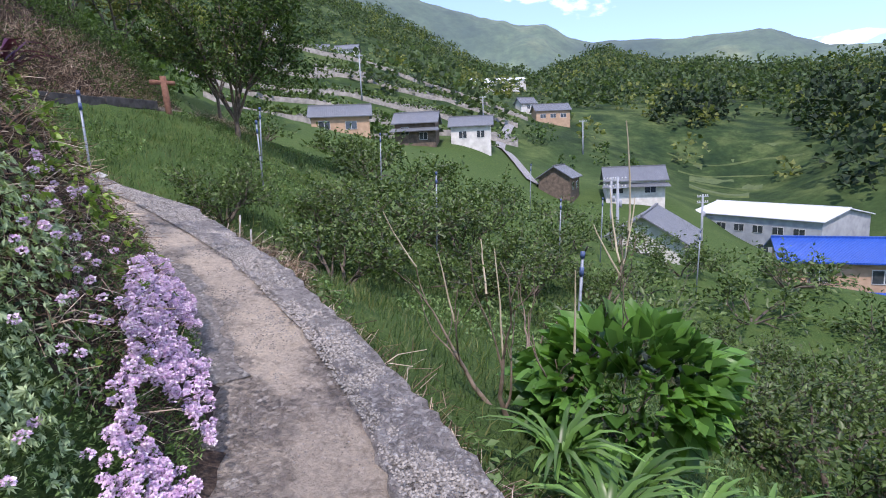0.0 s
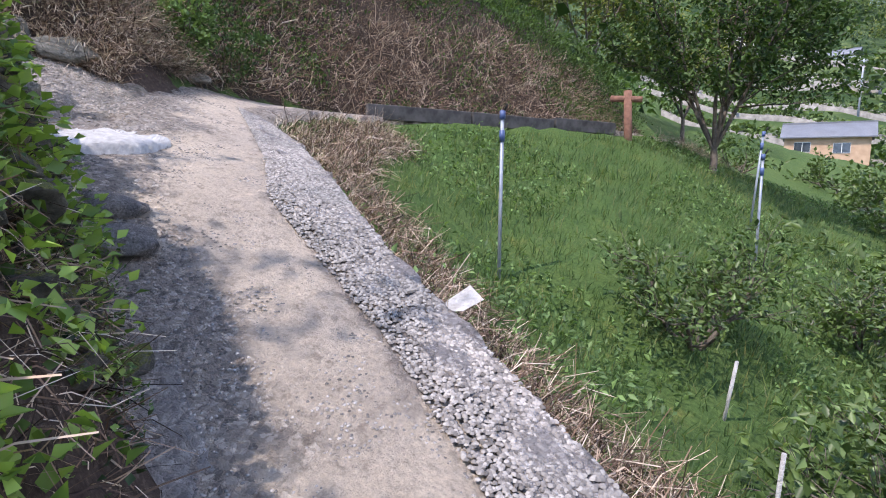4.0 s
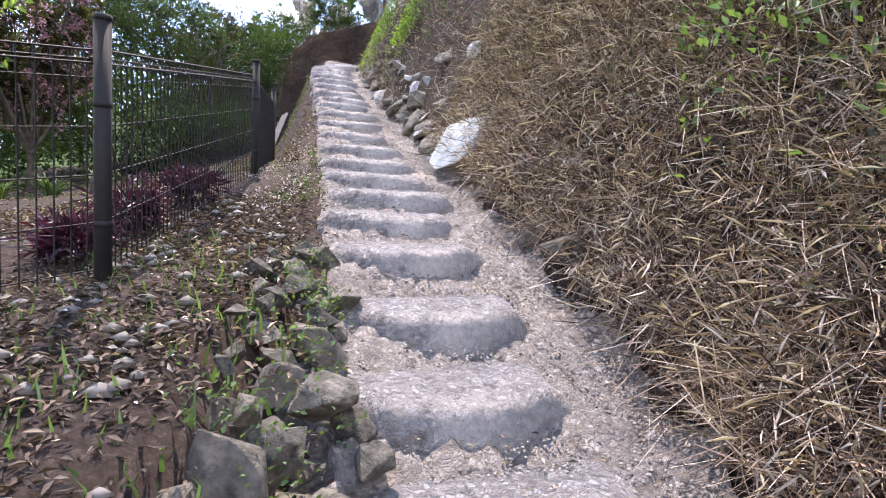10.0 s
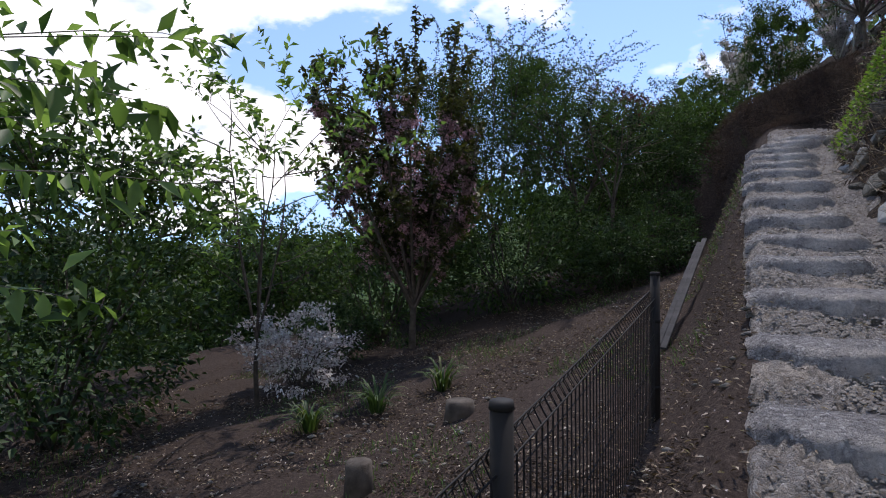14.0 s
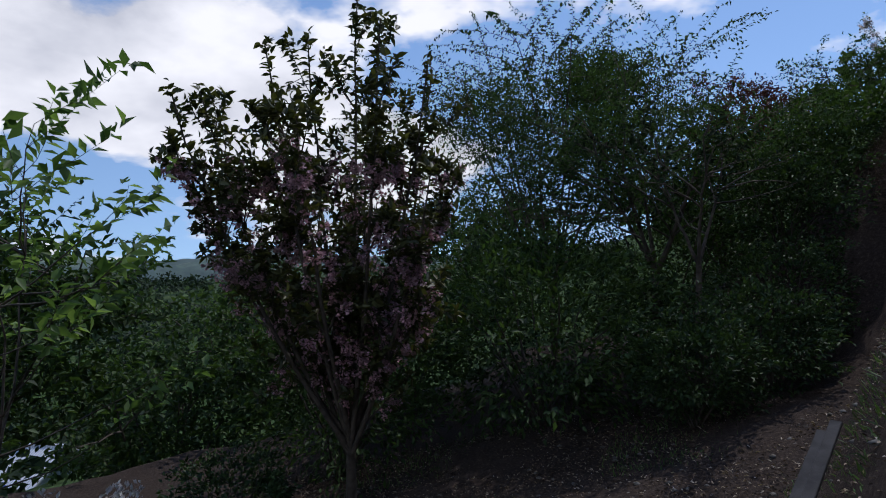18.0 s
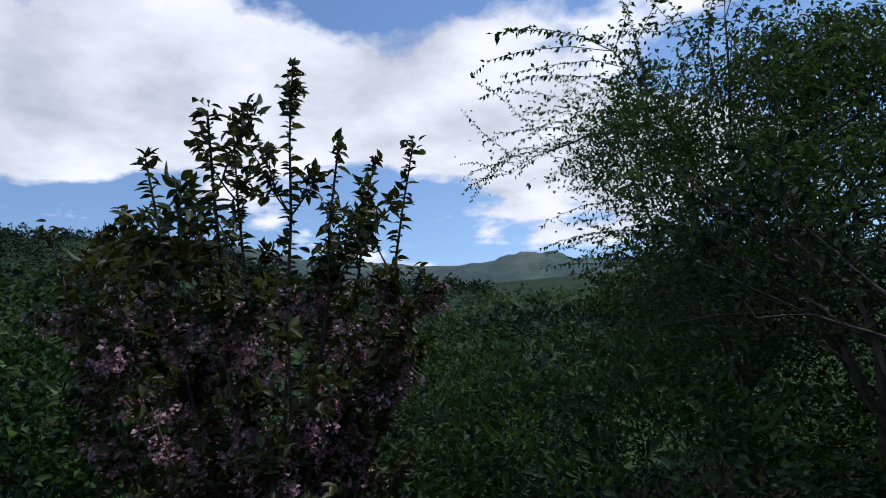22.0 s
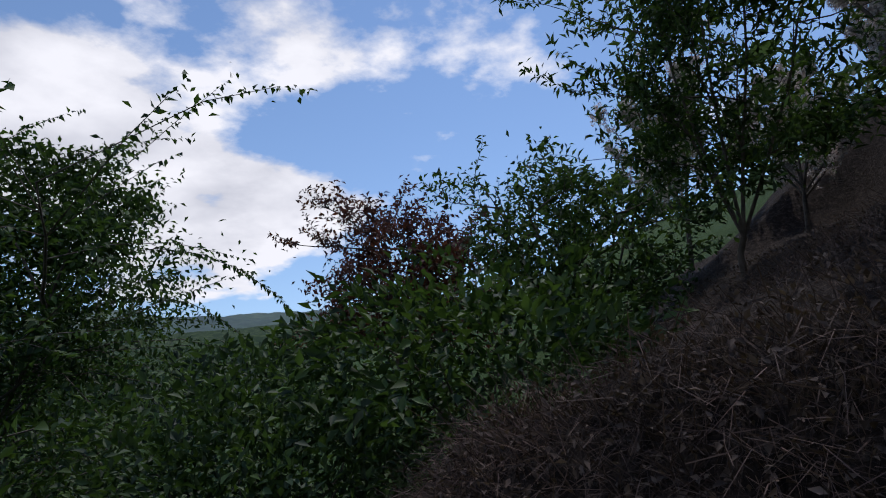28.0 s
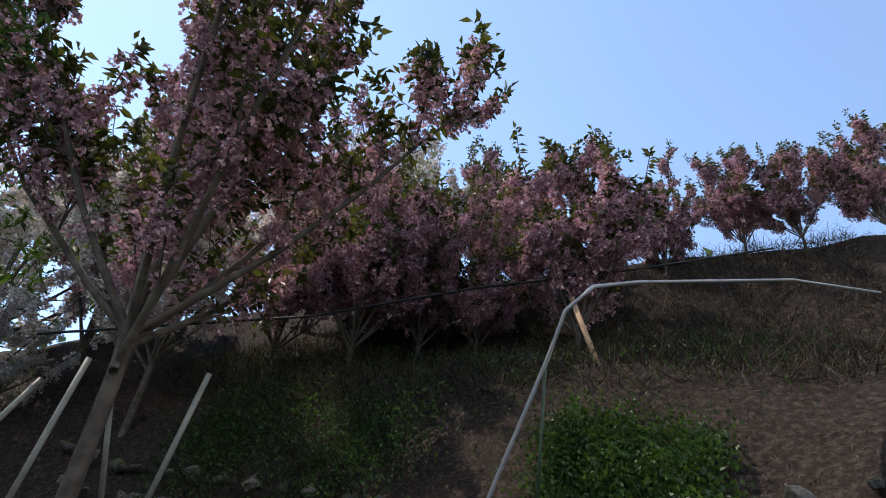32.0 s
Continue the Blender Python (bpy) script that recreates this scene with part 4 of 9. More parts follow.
def ribbon(name, left, right, mat, lift, skirt, rough, cols=26, step=0.09, crown=0.0, on_land=False):
    """A path laid between two edges, with uneven surface and crumbled sides."""
    L, R = match(left, right, step)
    n = len(L)
    wob = np.cumsum(rng.normal(0, 0.012, (n, 2)), axis=0)
    wob -= np.linspace(0, 1, n)[:, None] * wob[-1]
    side = R[:, :2] - L[:, :2]
    side /= np.linalg.norm(side, axis=1)[:, None]
    L[:, :2] += side * (rng.normal(0, 0.012, n) + wob[:, 0] * 0.3)[:, None]
    R[:, :2] += side * (rng.normal(0, 0.018, n) + wob[:, 1] * 0.3)[:, None]
    u = np.concatenate([[0, 0], np.linspace(0, 1, cols), [1, 1]])
    P = L[:, None, :] * (1 - u)[None, :, None] + R[:, None, :] * u[None, :, None]
    top = (ground(P[..., 0], P[..., 1]) if on_land else P[..., 2]) + lift
    x, y = P[..., 0], P[..., 1]
    lump = np.array([noise.noise((a * 3.1, b * 3.1, 0)) + 0.6 * noise.noise((a * 8.3, b * 8.3, 3)) + 0.35 * noise.noise((a * 21, b * 21, 7)) for a, b in zip(x.ravel(), y.ravel())]).reshape(x.shape)
    top = top + rough * (lump + rng.normal(0, 0.18, top.shape)) + crown * 4 * u * (1 - u)
    top[:, 0] -= skirt; top[:, 1] -= skirt * 0.5; top[:, -1] -= skirt; top[:, -2] -= skirt * 0.5
    P[:, 0, :2] -= side * 0.10; P[:, -1, :2] += side * 0.10
    P[:, 1, :2] -= side * 0.03; P[:, -2, :2] += side * 0.03
    V = np.dstack([P[..., 0], P[..., 1], top]).reshape(-1, 3)
    me = mesh_from(name, V, quads=grid_quads(n, len(u)), mat=mat, smooth_faces=True)
    me.attributes.new("across", "FLOAT", "POINT").data.foreach_set("value", np.tile(u, n).astype(np.float32))
    return me

# ---- paths, stairs, walls ----
tagged(new("path", ribbon("path", LOW_L, LOW_R, M_PATH, 0.02, 0.35, 0.012)), "steep footpath of pebbly concrete, worn sandy in the middle", "path", kind="structure")


def path_edge():
    """The bare stony strip along the valley side of the path."""
    a, b = match(LOW_L[:16], LOW_R[:16], 0.09)
    inner = b + (a - b) / np.linalg.norm((a - b)[:, :2], axis=1)[:, None] * 0.34
    me = ribbon("path_edge", inner, b + (b - inner) * 0.12, M_EDGE, 0.035, 0.4, 0.02, cols=10, step=0.09)
    tagged(new("path_edge", me), "rough edge of the path with its grey stones laid bare", "path edge", kind="structure")


path_edge()


def kerb():
    a = LOW_L[5:10].copy()
    b = a.copy()
    t = np.gradient(a[:, :2], axis=0)
    t /= np.linalg.norm(t, axis=1)[:, None]
    b[:, 0] += t[:, 1] * 0.22; b[:, 1] -= t[:, 0] * 0.22
    me = ribbon("kerb", a, b, M_EDGE_SMOOTH, 0.03, 0.2, 0.02, cols=10, step=0.1)
    tagged(new("kerb", me), "smooth grey concrete strip along the foot of the bank", "kerb", kind="structure")


kerb()
tagged(new("stair_bed", ribbon("stair_bed", with_z(BED_L), with_z(BED_R), M_BED, 0.0, 0.3, 0.05, cols=44, step=0.055, on_land=True)), "pale gravelly bed of the outdoor stairs", "path", kind="structure")


def bumpy(v, amount, scale, seed=0.0):
    """Push points about by smooth noise."""
    out = np.array(v, float)
    for k in range(len(out)):
        n = noise.noise_vector(Vector(out[k] * scale) + Vector((seed, seed * 0.7, -seed)))
        out[k] += np.array(n) * amount
    return out


STAIRS = thing("stairs", "outdoor stairs of cast concrete steps with rounded fronts", "stairs", kind="structure")
_mid = (with_z(BED_L) + with_z(BED_R)) / 2


def along(line, s):
    d = np.concatenate([[0], np.cumsum(np.linalg.norm(np.diff(line[:, :2], axis=0), axis=1))])
    p = np.array([np.interp(s, d, line[:, k]) for k in range(line.shape[1])])
    q = np.array([np.interp(s + 0.05, d, line[:, k]) for k in range(line.shape[1])])
    w = (q - p)[:2]
    return p, w / np.linalg.norm(w), d[-1]


def step_mesh(seed, width, depth, height, bulge, mat, rough):
    """One step: flat top, bowed and rounded front that runs out at both ends; x across, y uphill, z up from the front's foot."""
    r = np.random.default_rng(seed)
    nx = 33
    prof = [(-0.075, -0.12), (-0.062, -0.01), (-0.05, height * 0.25), (-0.03, height * 0.6), (-0.008, height * 0.88), (0.025, height), (0.1, height + 0.008), (depth * 0.5, height + 0.016), (depth * 0.85, height + 0.012), (depth, height - 0.06)]
    V = []
    for i in range(nx):
        u = i / (nx - 1) * 2 - 1
        bow = bulge * (1 - abs(u) ** 2.2)
        lean = 1 - 0.45 * max(0, abs(u) - 0.82) / 0.18
        for a, z in prof:
            V.append((u * width / 2 + r.normal(0, 0.003), -bow + a + r.normal(0, 0.004), z * (lean if z > 0 else 1) + r.normal(0, 0.003)))
    V = bumpy(bumpy(V, 0.014 + rough * 0.09, 5.0, seed), rough * 0.06, 17.0, seed)
    return mesh_from("step", V, quads=grid_quads(nx, len(prof)), mat=mat, smooth_faces=True)


def lay_step(k, left, right, depth, height, bulge, mat=M_STEP, rough=0.0):
    """A step between its two ends, left and right as one climbs."""
    left, right = np.array(left), np.array(right)
    d = right - left
    c = (left + right) / 2
    up = np.array((-d[1], d[0])) / np.linalg.norm(d)
    foot = c - up * bulge
    z = min(float(ground(*foot)), float(ground(*c)) - 0.02)
    m = Matrix.Translation((c[0], c[1], z - 0.015)) @ Matrix.Rotation(math.atan2(d[1], d[0]), 4, "Z")
    part_mesh("step", step_mesh(k + 3, float(np.linalg.norm(d)), depth, height, bulge, mat, rough), STAIRS, m=m)


def build_steps():
    left = resample(with_z(BED_L), 400)
    total = along(_mid, 0)[2]
    rows = [4.37, 3.87, 3.35, 2.84, 2.3, 1.86, 1.43, 0.93, 0.33, -0.48, -1.2, -1.95, -2.65, -3.28]
    while rows[-1] > -9.2:
        rows.append(rows[-1] - 0.6)
    reach = np.concatenate([[0], np.cumsum(np.linalg.norm(np.diff(_mid[:, :2], axis=0), axis=1))])
    fronts = [float(np.interp(-y, -_mid[:, 1], reach)) for y in rows]
    for k, s in enumerate(fronts):
        p, w, _ = along(_mid, s)
        side = np.array((w[1], -w[0]))
        i = int(np.argmin(np.abs((left[:, :2] - p[:2]) @ w) + 0.01 * np.linalg.norm(left[:, :2] - p[:2], axis=1)))
        out = 0.24 if k < 3 else 0.07 if k < 6 else 0.04
        a = left[i, :2] - side * out
        wide = (0.88 if k < 3 else 0.83) + out + 0.05 * math.sin(k * 2.3)
        lay_step(k, a, a + side * wide + w * 0.02 * math.sin(k * 1.7), 0.42, 0.125, 0.17)


build_steps()


def apron():
    """The rugged body of old stony concrete where the stairs meet the path: worn risers, lumps, two washed-out holes."""
    xs, ys = np.arange(-9.12, -6.5, 0.016), np.arange(4.38, 7.55, 0.016)
    X, Y = np.meshgrid(xs, ys)
    def rough(f, k):
        return np.array([noise.noise((x * f, y * f, k)) for x, y in zip(X.ravel(), Y.ravel())]).reshape(X.shape)
    wob = rough(5.0, 1) * 0.05 + rough(14.0, 2) * 0.02
    Z = foot_height(X, Y, wob) + rough(3.5, 3) * 0.022 + rough(11.0, 4) * 0.014 + np.abs(rough(26.0, 5)) * 0.022 + rough(55.0, 6) * 0.006
    for hx, hy, a, rx, ry, deep in ((-7.88, 6.07, -0.9, 0.13, 0.06, 0.13), (-8.44, 6.88, -0.8, 0.16, 0.055, 0.12)):
        u = (X - hx) * math.cos(a) + (Y - hy) * math.sin(a)
        v = -(X - hx) * math.sin(a) + (Y - hy) * math.cos(a)
        q = (u / rx) ** 2 + (v / ry) ** 2 + wob * 6
        Z = Z - deep * (1 - smooth(0.5, 1.3, q)) + 0.03 * np.exp(-(q - 1.9) ** 2)
    m = rim_depth(X + wob, Y + rough(5.0, 9) * 0.05)
    Z = Z - 0.22 * (1 - smooth(0.0, 0.09, m))
    quads = grid_quads(len(ys), len(xs))
    level = Z.copy()
    quads = quads[(m.ravel()[quads] > 0).any(axis=1)]
    me = mesh_from("apron", np.column_stack([X.ravel(), Y.ravel(), Z.ravel()]), quads=quads, mat=M_ROUGH, smooth_faces=True)
    tagged(new("apron", me), "rugged old stony concrete with worn steps at the stairs' foot", "steps", kind="structure")
    return lambda p: level[np.clip(np.rint((p[:, 1] - ys[0]) / 0.016), 0, len(ys) - 1).astype(int), np.clip(np.rint((p[:, 0] - xs[0]) / 0.016), 0, len(xs) - 1).astype(int)]


APRON_LEVEL = apron()


def white_slab():
    ring = arr((-6.55, 5.48), (-6.72, 5.66), (-6.92, 5.87), (-7.2, 6.16), (-7.38, 6.34), (-7.29, 6.56), (-7.04, 6.64), (-6.74, 6.56), (-6.58, 6.34), (-6.5, 6.05), (-6.48, 5.75))
    bm = bmesh.new()
    c = ring.mean(axis=0)
    rows = []
    for k, (sc, dz) in enumerate(((1.08, -0.1), (1.03, 0.02), (0.97, 0.038), (0.8, 0.046), (0.4, 0.055))):
        line = resample(np.vstack([ring, ring[:1]]), 41)[:-1]
        rows.append([bm.verts.new((*(c + (q - c) * sc * (1 + 0.04 * math.sin(j * 0.9) + 0.025 * math.sin(j * 2.3))), 0)) for j, q in enumerate(line)])
        for v in rows[-1]:
            v.co.z = float(ground(v.co.x, v.co.y)) * 0.55 + float(ground(*c)) * 0.45 + dz + 0.025 * noise.noise((v.co.x * 9, v.co.y * 9, 1)) + 0.016 * noise.noise((v.co.x * 23, v.co.y * 23, 2))
    for a, b in zip(rows[:-1], rows[1:]):
        for i in range(40):
            bm.faces.new((a[i], a[(i + 1) % 40], b[(i + 1) % 40], b[i]))
    bm.faces.new(rows[-1])
    ob = part("concrete_slab", bm, M_SLAB, smooth_faces=True)
    tagged(ob, "small slab of fresh white concrete at the foot of the stairs", "slab")


white_slab()


def rock_mesh(seed, mat, flat=0.6, pts=13, worn=0.0):
    """A broken stone about 1 m across."""
    r = np.random.default_rng(seed)
    bm = bmesh.new()
    for _ in range(pts):
        d = r.normal(size=3)
        d /= np.linalg.norm(d)
        d *= r.uniform(0.75, 1.0) * 0.5
        bm.verts.new((d[0], d[1], d[2] * flat))
    res = bmesh.ops.convex_hull(bm, input=bm.verts)
    bmesh.ops.delete(bm, geom=[v for v in bm.verts if not v.link_faces], context="VERTS")
    bmesh.ops.bevel(bm, geom=list(bm.edges), offset=0.012, segments=1, affect="EDGES")
    if worn:
        bmesh.ops.triangulate(bm, faces=list(bm.faces))
        bmesh.ops.subdivide_edges(bm, edges=list(bm.edges), cuts=2, use_grid_fill=True)
        for v in bm.verts:
            p = v.co * 1.0
            v.co += p.normalized() * (noise.noise(p * 4.0 + Vector((seed, 0, 0))) * 0.07 + noise.noise(p * 11.0 + Vector((0, seed, 0))) * 0.035 * worn)
    me = bpy.data.meshes.new("stone")
    bm.to_mesh(me); bm.free()
    if worn:
        me.polygons.foreach_set("use_smooth", [True] * len(me.polygons))
    me.materials.append(mat)
    return me


ROCKS = [rock_mesh(k, M_ROCK, 0.55 + 0.08 * (k % 4)) for k in range(8)]
MOSSY = [rock_mesh(20 + k, M_MOSSROCK, 0.6, 16, 1.0) for k in range(6)]
FACE_ROCKS = [rock_mesh(60 + k, M_FACE_ROCK, 0.5, 22, 0.7) for k in range(3)]
PALE = [rock_mesh(40 + k, M_PALE_ROCK, 0.4) for k in range(5)]


def place_rock(meshes, x, y, z, size, parent, tilt=0.5, name="stone"):
    ob = new(name, meshes[rng.integers(len(meshes))])
    ob.parent = parent
    e = Euler((rng.uniform(-tilt, tilt), rng.uniform(-tilt, tilt), rng.uniform(0, 6.28)))
    ob.matrix_basis = Matrix.LocRotScale((x, y, z), e, (size * rng.uniform(0.8, 1.3), size * rng.uniform(0.7, 1.1), size * rng.uniform(0.75, 1.1)))
    return ob


def dry_wall():
    wall = thing("stone_wall", "mossy dry stone wall of rough field stones", "wall", kind="structure")
    A, B = match(WALL_FOOT, WALL_HEAD, 0.14)
    for i, (p, q) in enumerate(zip(A, B)):
        n = max(3, int(np.linalg.norm(q - p) / 0.12))
        for k in range(n + 1):
            u = k / n
            c = p + (q - p) * u + rng.normal(0, 0.04, 3)
            mossy = p[0] > -7.4 and rng.random() < 0.93
            size = rng.uniform(0.13, 0.28) * (1.0 if k < n else 0.7)
            place_rock(MOSSY if mossy else ROCKS, c[0], c[1], c[2] - 0.02, size, wall, 0.6)
    A, B = match(arr((-6.0, 5.66, 1.95), (-6.5, 5.62, 2.2), (-6.85, 5.5, 2.45), (-7.25, 5.3, 2.76), (-7.46, 5.02, 2.98), (-7.6, 4.8, 3.1)), arr((-6.0, 5.3, 3.0), (-6.4, 5.22, 3.25), (-6.8, 5.08, 3.42), (-7.1, 4.9, 3.5), (-7.28, 4.75, 3.55), (-7.42, 4.6, 3.6)), 0.11)
    for p, q in zip(A, B):      # the bulging end that flanks the old steps
        for u in np.arange(0.0, 1.0, 0.17):
            c = p + (q - p) * u + rng.normal(0, 0.03, 3) + np.array((-0.02, 0.06, 0)) * math.sin(u * 3.1)
            place_rock(MOSSY, c[0], c[1], c[2], rng.uniform(0.13, 0.25), wall, 0.8)
    for k in range(30):      # loose stones on the terrace behind the wall's head
        c = B[rng.integers(len(B) // 2, len(B))] + rng.normal(0, 0.35, 3)
        c[0] += 0.4
        place_rock(ROCKS, c[0], c[1], float(ground(c[0], c[1])) + 0.02, rng.uniform(0.05, 0.12), wall, 0.6)


dry_wall()


def rock_outcrops():
    out = thing("bank_rocks", "rocks showing through the bank beside the stairs", "rocks", kind="structure")
    foot = with_z(BED_R)
    for s in np.arange(5.2, 17.5, 0.3):
        p, w, _ = along(foot, s)
        side = np.array((w[1], -w[0]))
        for k in range(2):
            q = p[:2] + side * rng.uniform(0.0, 0.35)
            size = rng.uniform(0.2, 0.5) * (1.0 if k == 0 else 0.7)
            place_rock(PALE if rng.random() < 0.3 else ROCKS, q[0], q[1], float(ground(*q)) - 0.02, size, out, 0.9)
    slab = new("stone_slab", rock_mesh(77, plain_mat("blue_schist", (0.22, 0.25, 0.25), (0.46, 0.49, 0.48), 5.0, 0.8, 0, 0.8, 22.0), 0.2, 22))
    u, n = Vector((-0.08, 1.0, -0.06)).normalized(), Vector((0.74, 0.1, 0.66)).normalized()
    v = n.cross(u).normalized()
    turn = Matrix((u, v, n)).transposed().to_4x4()
    slab.matrix_world = Matrix.Translation((-10.3, 0.52, 4.98)) @ turn @ Matrix.Rotation(0.35, 4, "Z") @ Matrix.Diagonal((0.82, 0.98, 0.9, 1.0))
    for k, (s, high, size) in enumerate(((7.1, 0.75, 0.3), (7.6, 1.15, 0.36), (8.0, 0.55, 0.42), (8.3, 1.3, 0.3), (8.7, 0.12, 0.5), (9.1, 0.5, 0.36), (9.4, 0.1, 0.42), (9.9, 0.05, 0.5), (10.4, 0.12, 0.4), (10.7, 0.5, 0.3), (11.0, 0.05, 0.46), (11.7, 0.1, 0.4), (12.4, 0.06, 0.44), (13.2, 0.1, 0.4), (14.0, 0.08, 0.42), (9.0, 1.2, 0.34), (10.0, 1.0, 0.34))):
        p, w, _ = along(foot, s)
        q = p[:2] + np.array((w[1], -w[0])) * (high * 0.45)
        ob = new("stone", (FACE_ROCKS if k % 3 else PALE)[k % 3])
        ob.parent = out
        ob.matrix_basis = Matrix.LocRotScale((q[0], q[1], float(ground(*q)) + size * 0.12), Euler((0.2 * math.sin(k * 2.1), 0.9 + 0.3 * math.sin(k), 0.3 + 0.5 * math.sin(k * 1.7))), (size * 1.1, size * 0.95, size * 0.8))
    tagged(slab, "pale blue-grey schist slab leaning on the bank", "rock")
    for k, (q, sz, dz, tilt, shape) in enumerate((((-8.68, 5.98), 0.46, 0.24, (0.2, 1.05, 0.5), (0.9, 1.25, 0.35)), ((-8.6, 6.4), 0.46, 0.22, (0.1, 0.9, 0.3), (0.9, 1.35, 0.5)), ((-8.95, 5.45), 0.4, 0.22, (0.3, 0.8, 0.6), (0.9, 1.1, 0.4)), ((-9.75, 8.15), 0.34, 0.1, (0.2, 0.3, 0.5), (1.2, 0.9, 0.7)))):
        ob = new("boulder", FACE_ROCKS[k % 3])
        ob.matrix_world = Matrix.LocRotScale((q[0], q[1], float(ground(*q)) + dz), Euler(tilt), (sz * shape[0], sz * shape[1], sz * shape[2] * 1.6))
        tagged(ob, "grey boulder half buried at the foot of the bank", "rock", group="boulders at the bank")


rock_outcrops()


def kerb_lumps():
    mesh = [rock_mesh(80 + k, M_EDGE_SMOOTH, 0.45, 26, 1.0) for k in range(2)]
    for k, (x, y, a, b, turn) in enumerate(((-5.72, 5.85, 0.46, 0.3, 0.5), (-5.36, 5.78, 0.5, 0.34, 0.25))):
        ob = new("concrete_lump", mesh[k])
        ob.matrix_world = Matrix.LocRotScale((x, y, float(ground(x, y)) + 0.03), Euler((0.1, 0.15, turn)), (a, b, 0.42))
        tagged(ob, "broken lump of grey concrete at the stone wall's foot", "concrete block", "concrete lumps")


kerb_lumps()

M_PEBBLES = leaf_mat("loose_pebbles", (), [(0.09, 0.084, 0.083), (0.155, 0.145, 0.142), (0.21, 0.197, 0.192), (0.27, 0.255, 0.248), (0.36, 0.344, 0.336)], 0.0, 0.9)
M_GRAVEL = leaf_mat("set_gravel", (), [(0.13, 0.12, 0.112), (0.19, 0.174, 0.16), (0.235, 0.215, 0.196), (0.275, 0.25, 0.228), (0.34, 0.312, 0.287)], 0.0, 0.9)


def pebbles(name, label, q, small, large, lift, seed, mat=M_PEBBLES, level=None):
    """Stones set in the surface: a low uneven dome each."""
    r = np.random.default_rng(seed)
    n = len(q)
    a = r.uniform(small, large, n) * r.uniform(0.7, 1.0, n)
    z = (ground(q[:, 0], q[:, 1]) if level is None else level(q)) + lift
    t = r.uniform(0, 6.283, (n, 1)) + np.arange(6) / 6 * 6.283 + r.normal(0, 0.2, (n, 6))
    rx = a[:, None] * r.uniform(0.75, 1.25, (n, 6))
    ring = np.stack([np.cos(t) * rx, np.sin(t) * rx, np.full((n, 6), -0.25) * a[:, None]], axis=-1)
    mid = np.stack([np.cos(t + 0.4) * rx * 0.62, np.sin(t + 0.4) * rx * 0.62, r.uniform(0.15, 0.4, (n, 6)) * a[:, None]], axis=-1)
    top = np.stack([r.normal(0, 0.15, n) * a, r.normal(0, 0.15, n) * a, 0.42 * a], axis=-1)[:, None, :]
    V = np.concatenate([ring, mid, top], axis=1) + np.column_stack([q, z])[:, None, :]
    k = np.arange(6)
    T = np.concatenate([np.column_stack([k, (k + 1) % 6, k + 6]), np.column_stack([(k + 1) % 6, (k + 1) % 6 + 6, k + 6]), np.column_stack([k + 6, (k + 1) % 6 + 6, np.full(6, 12)])])
    T = (np.arange(n)[:, None, None] * 13 + T[None]).reshape(-1, 3)
    tagged(new(name, mesh_from(name, V.reshape(-1, 3), T, None, mat)), label, "pebbles", kind="stuff")


def strewn(left, right, n, seed, lo=0.0, hi=1.0, bias=1.0):
    """n places between two matched edges, and their heights."""
    r = np.random.default_rng(seed)
    L, R = match(left, right, 0.1)
    i = r.uniform(0, len(L) - 1.001, n); j = i.astype(int); f = (i - j)[:, None]
    u = (lo + (hi - lo) * r.uniform(0, 1, n) ** bias)[:, None]
    P = (L[j] * (1 - f) + L[j + 1] * f) * (1 - u) + (R[j] * (1 - f) + R[j + 1] * f) * u
    return P


def all_pebbles():
    for seed, n, lo, hi, a, b, lift in ((501, 26000, 0.72, 1.02, 0.008, 0.02, 0.035), (502, 12000, 0.03, 0.8, 0.005, 0.012, 0.015)):
        P = strewn(LOW_L[2:16], LOW_R[2:16], n, seed, lo, hi)
        pebbles("pebbles", "grey stones standing out of the worn path", P[:, :2], a, b, lift, seed, level=lambda q: P[:, 2])
    r = np.random.default_rng(503)
    q = np.column_stack([r.uniform(-9.1, -6.6, 42000), r.uniform(4.4, 7.5, 42000)])
    q = q[rim_depth(q[:, 0], q[:, 1]) > 0.06]
    pebbles("pebbles", "stones standing out of the rugged concrete", q, 0.006, 0.014, 0.0, 504, M_GRAVEL, level=APRON_LEVEL)
    P = strewn(with_z(BED_L)[3:11], with_z(BED_R)[3:11], 14000, 505, 0.02, 0.98)
    pebbles("pebbles", "gravel on the bed between the steps", P[:, :2], 0.006, 0.016, 0.006, 505, M_GRAVEL)


all_pebbles()

# ---- fence ----
def tube(points, radii, sides=6, closed=False):
    """A tube along points: corners and quads."""
    P = np.asarray(points, float)
    n = len(P)
    rad = np.broadcast_to(np.asarray(radii, float), (n,))
    T = np.gradient(P, axis=0)
    T /= np.linalg.norm(T, axis=1)[:, None] + 1e-12
    ref = np.where(np.abs(T[:, 2:3]) > 0.9, np.array([[1.0, 0, 0]]), np.array([[0, 0, 1.0]]))
    A = np.cross(T, ref); A /= np.linalg.norm(A, axis=1)[:, None] + 1e-12
    B = np.cross(T, A)
    a = np.arange(sides) / sides * 2 * np.pi
    V = P[:, None, :] + rad[:, None, None] * (np.cos(a)[None, :, None] * A[:, None, :] + np.sin(a)[None, :, None] * B[:, None, :])
    i = np.arange(n - 1)[:, None] * sides
    j = np.arange(sides)[None, :]
    Q = np.stack([i + j, i + (j + 1) % sides, i + sides + (j + 1) % sides, i + sides + j], axis=-1).reshape(-1, 4)
    return V.reshape(-1, 3), Q


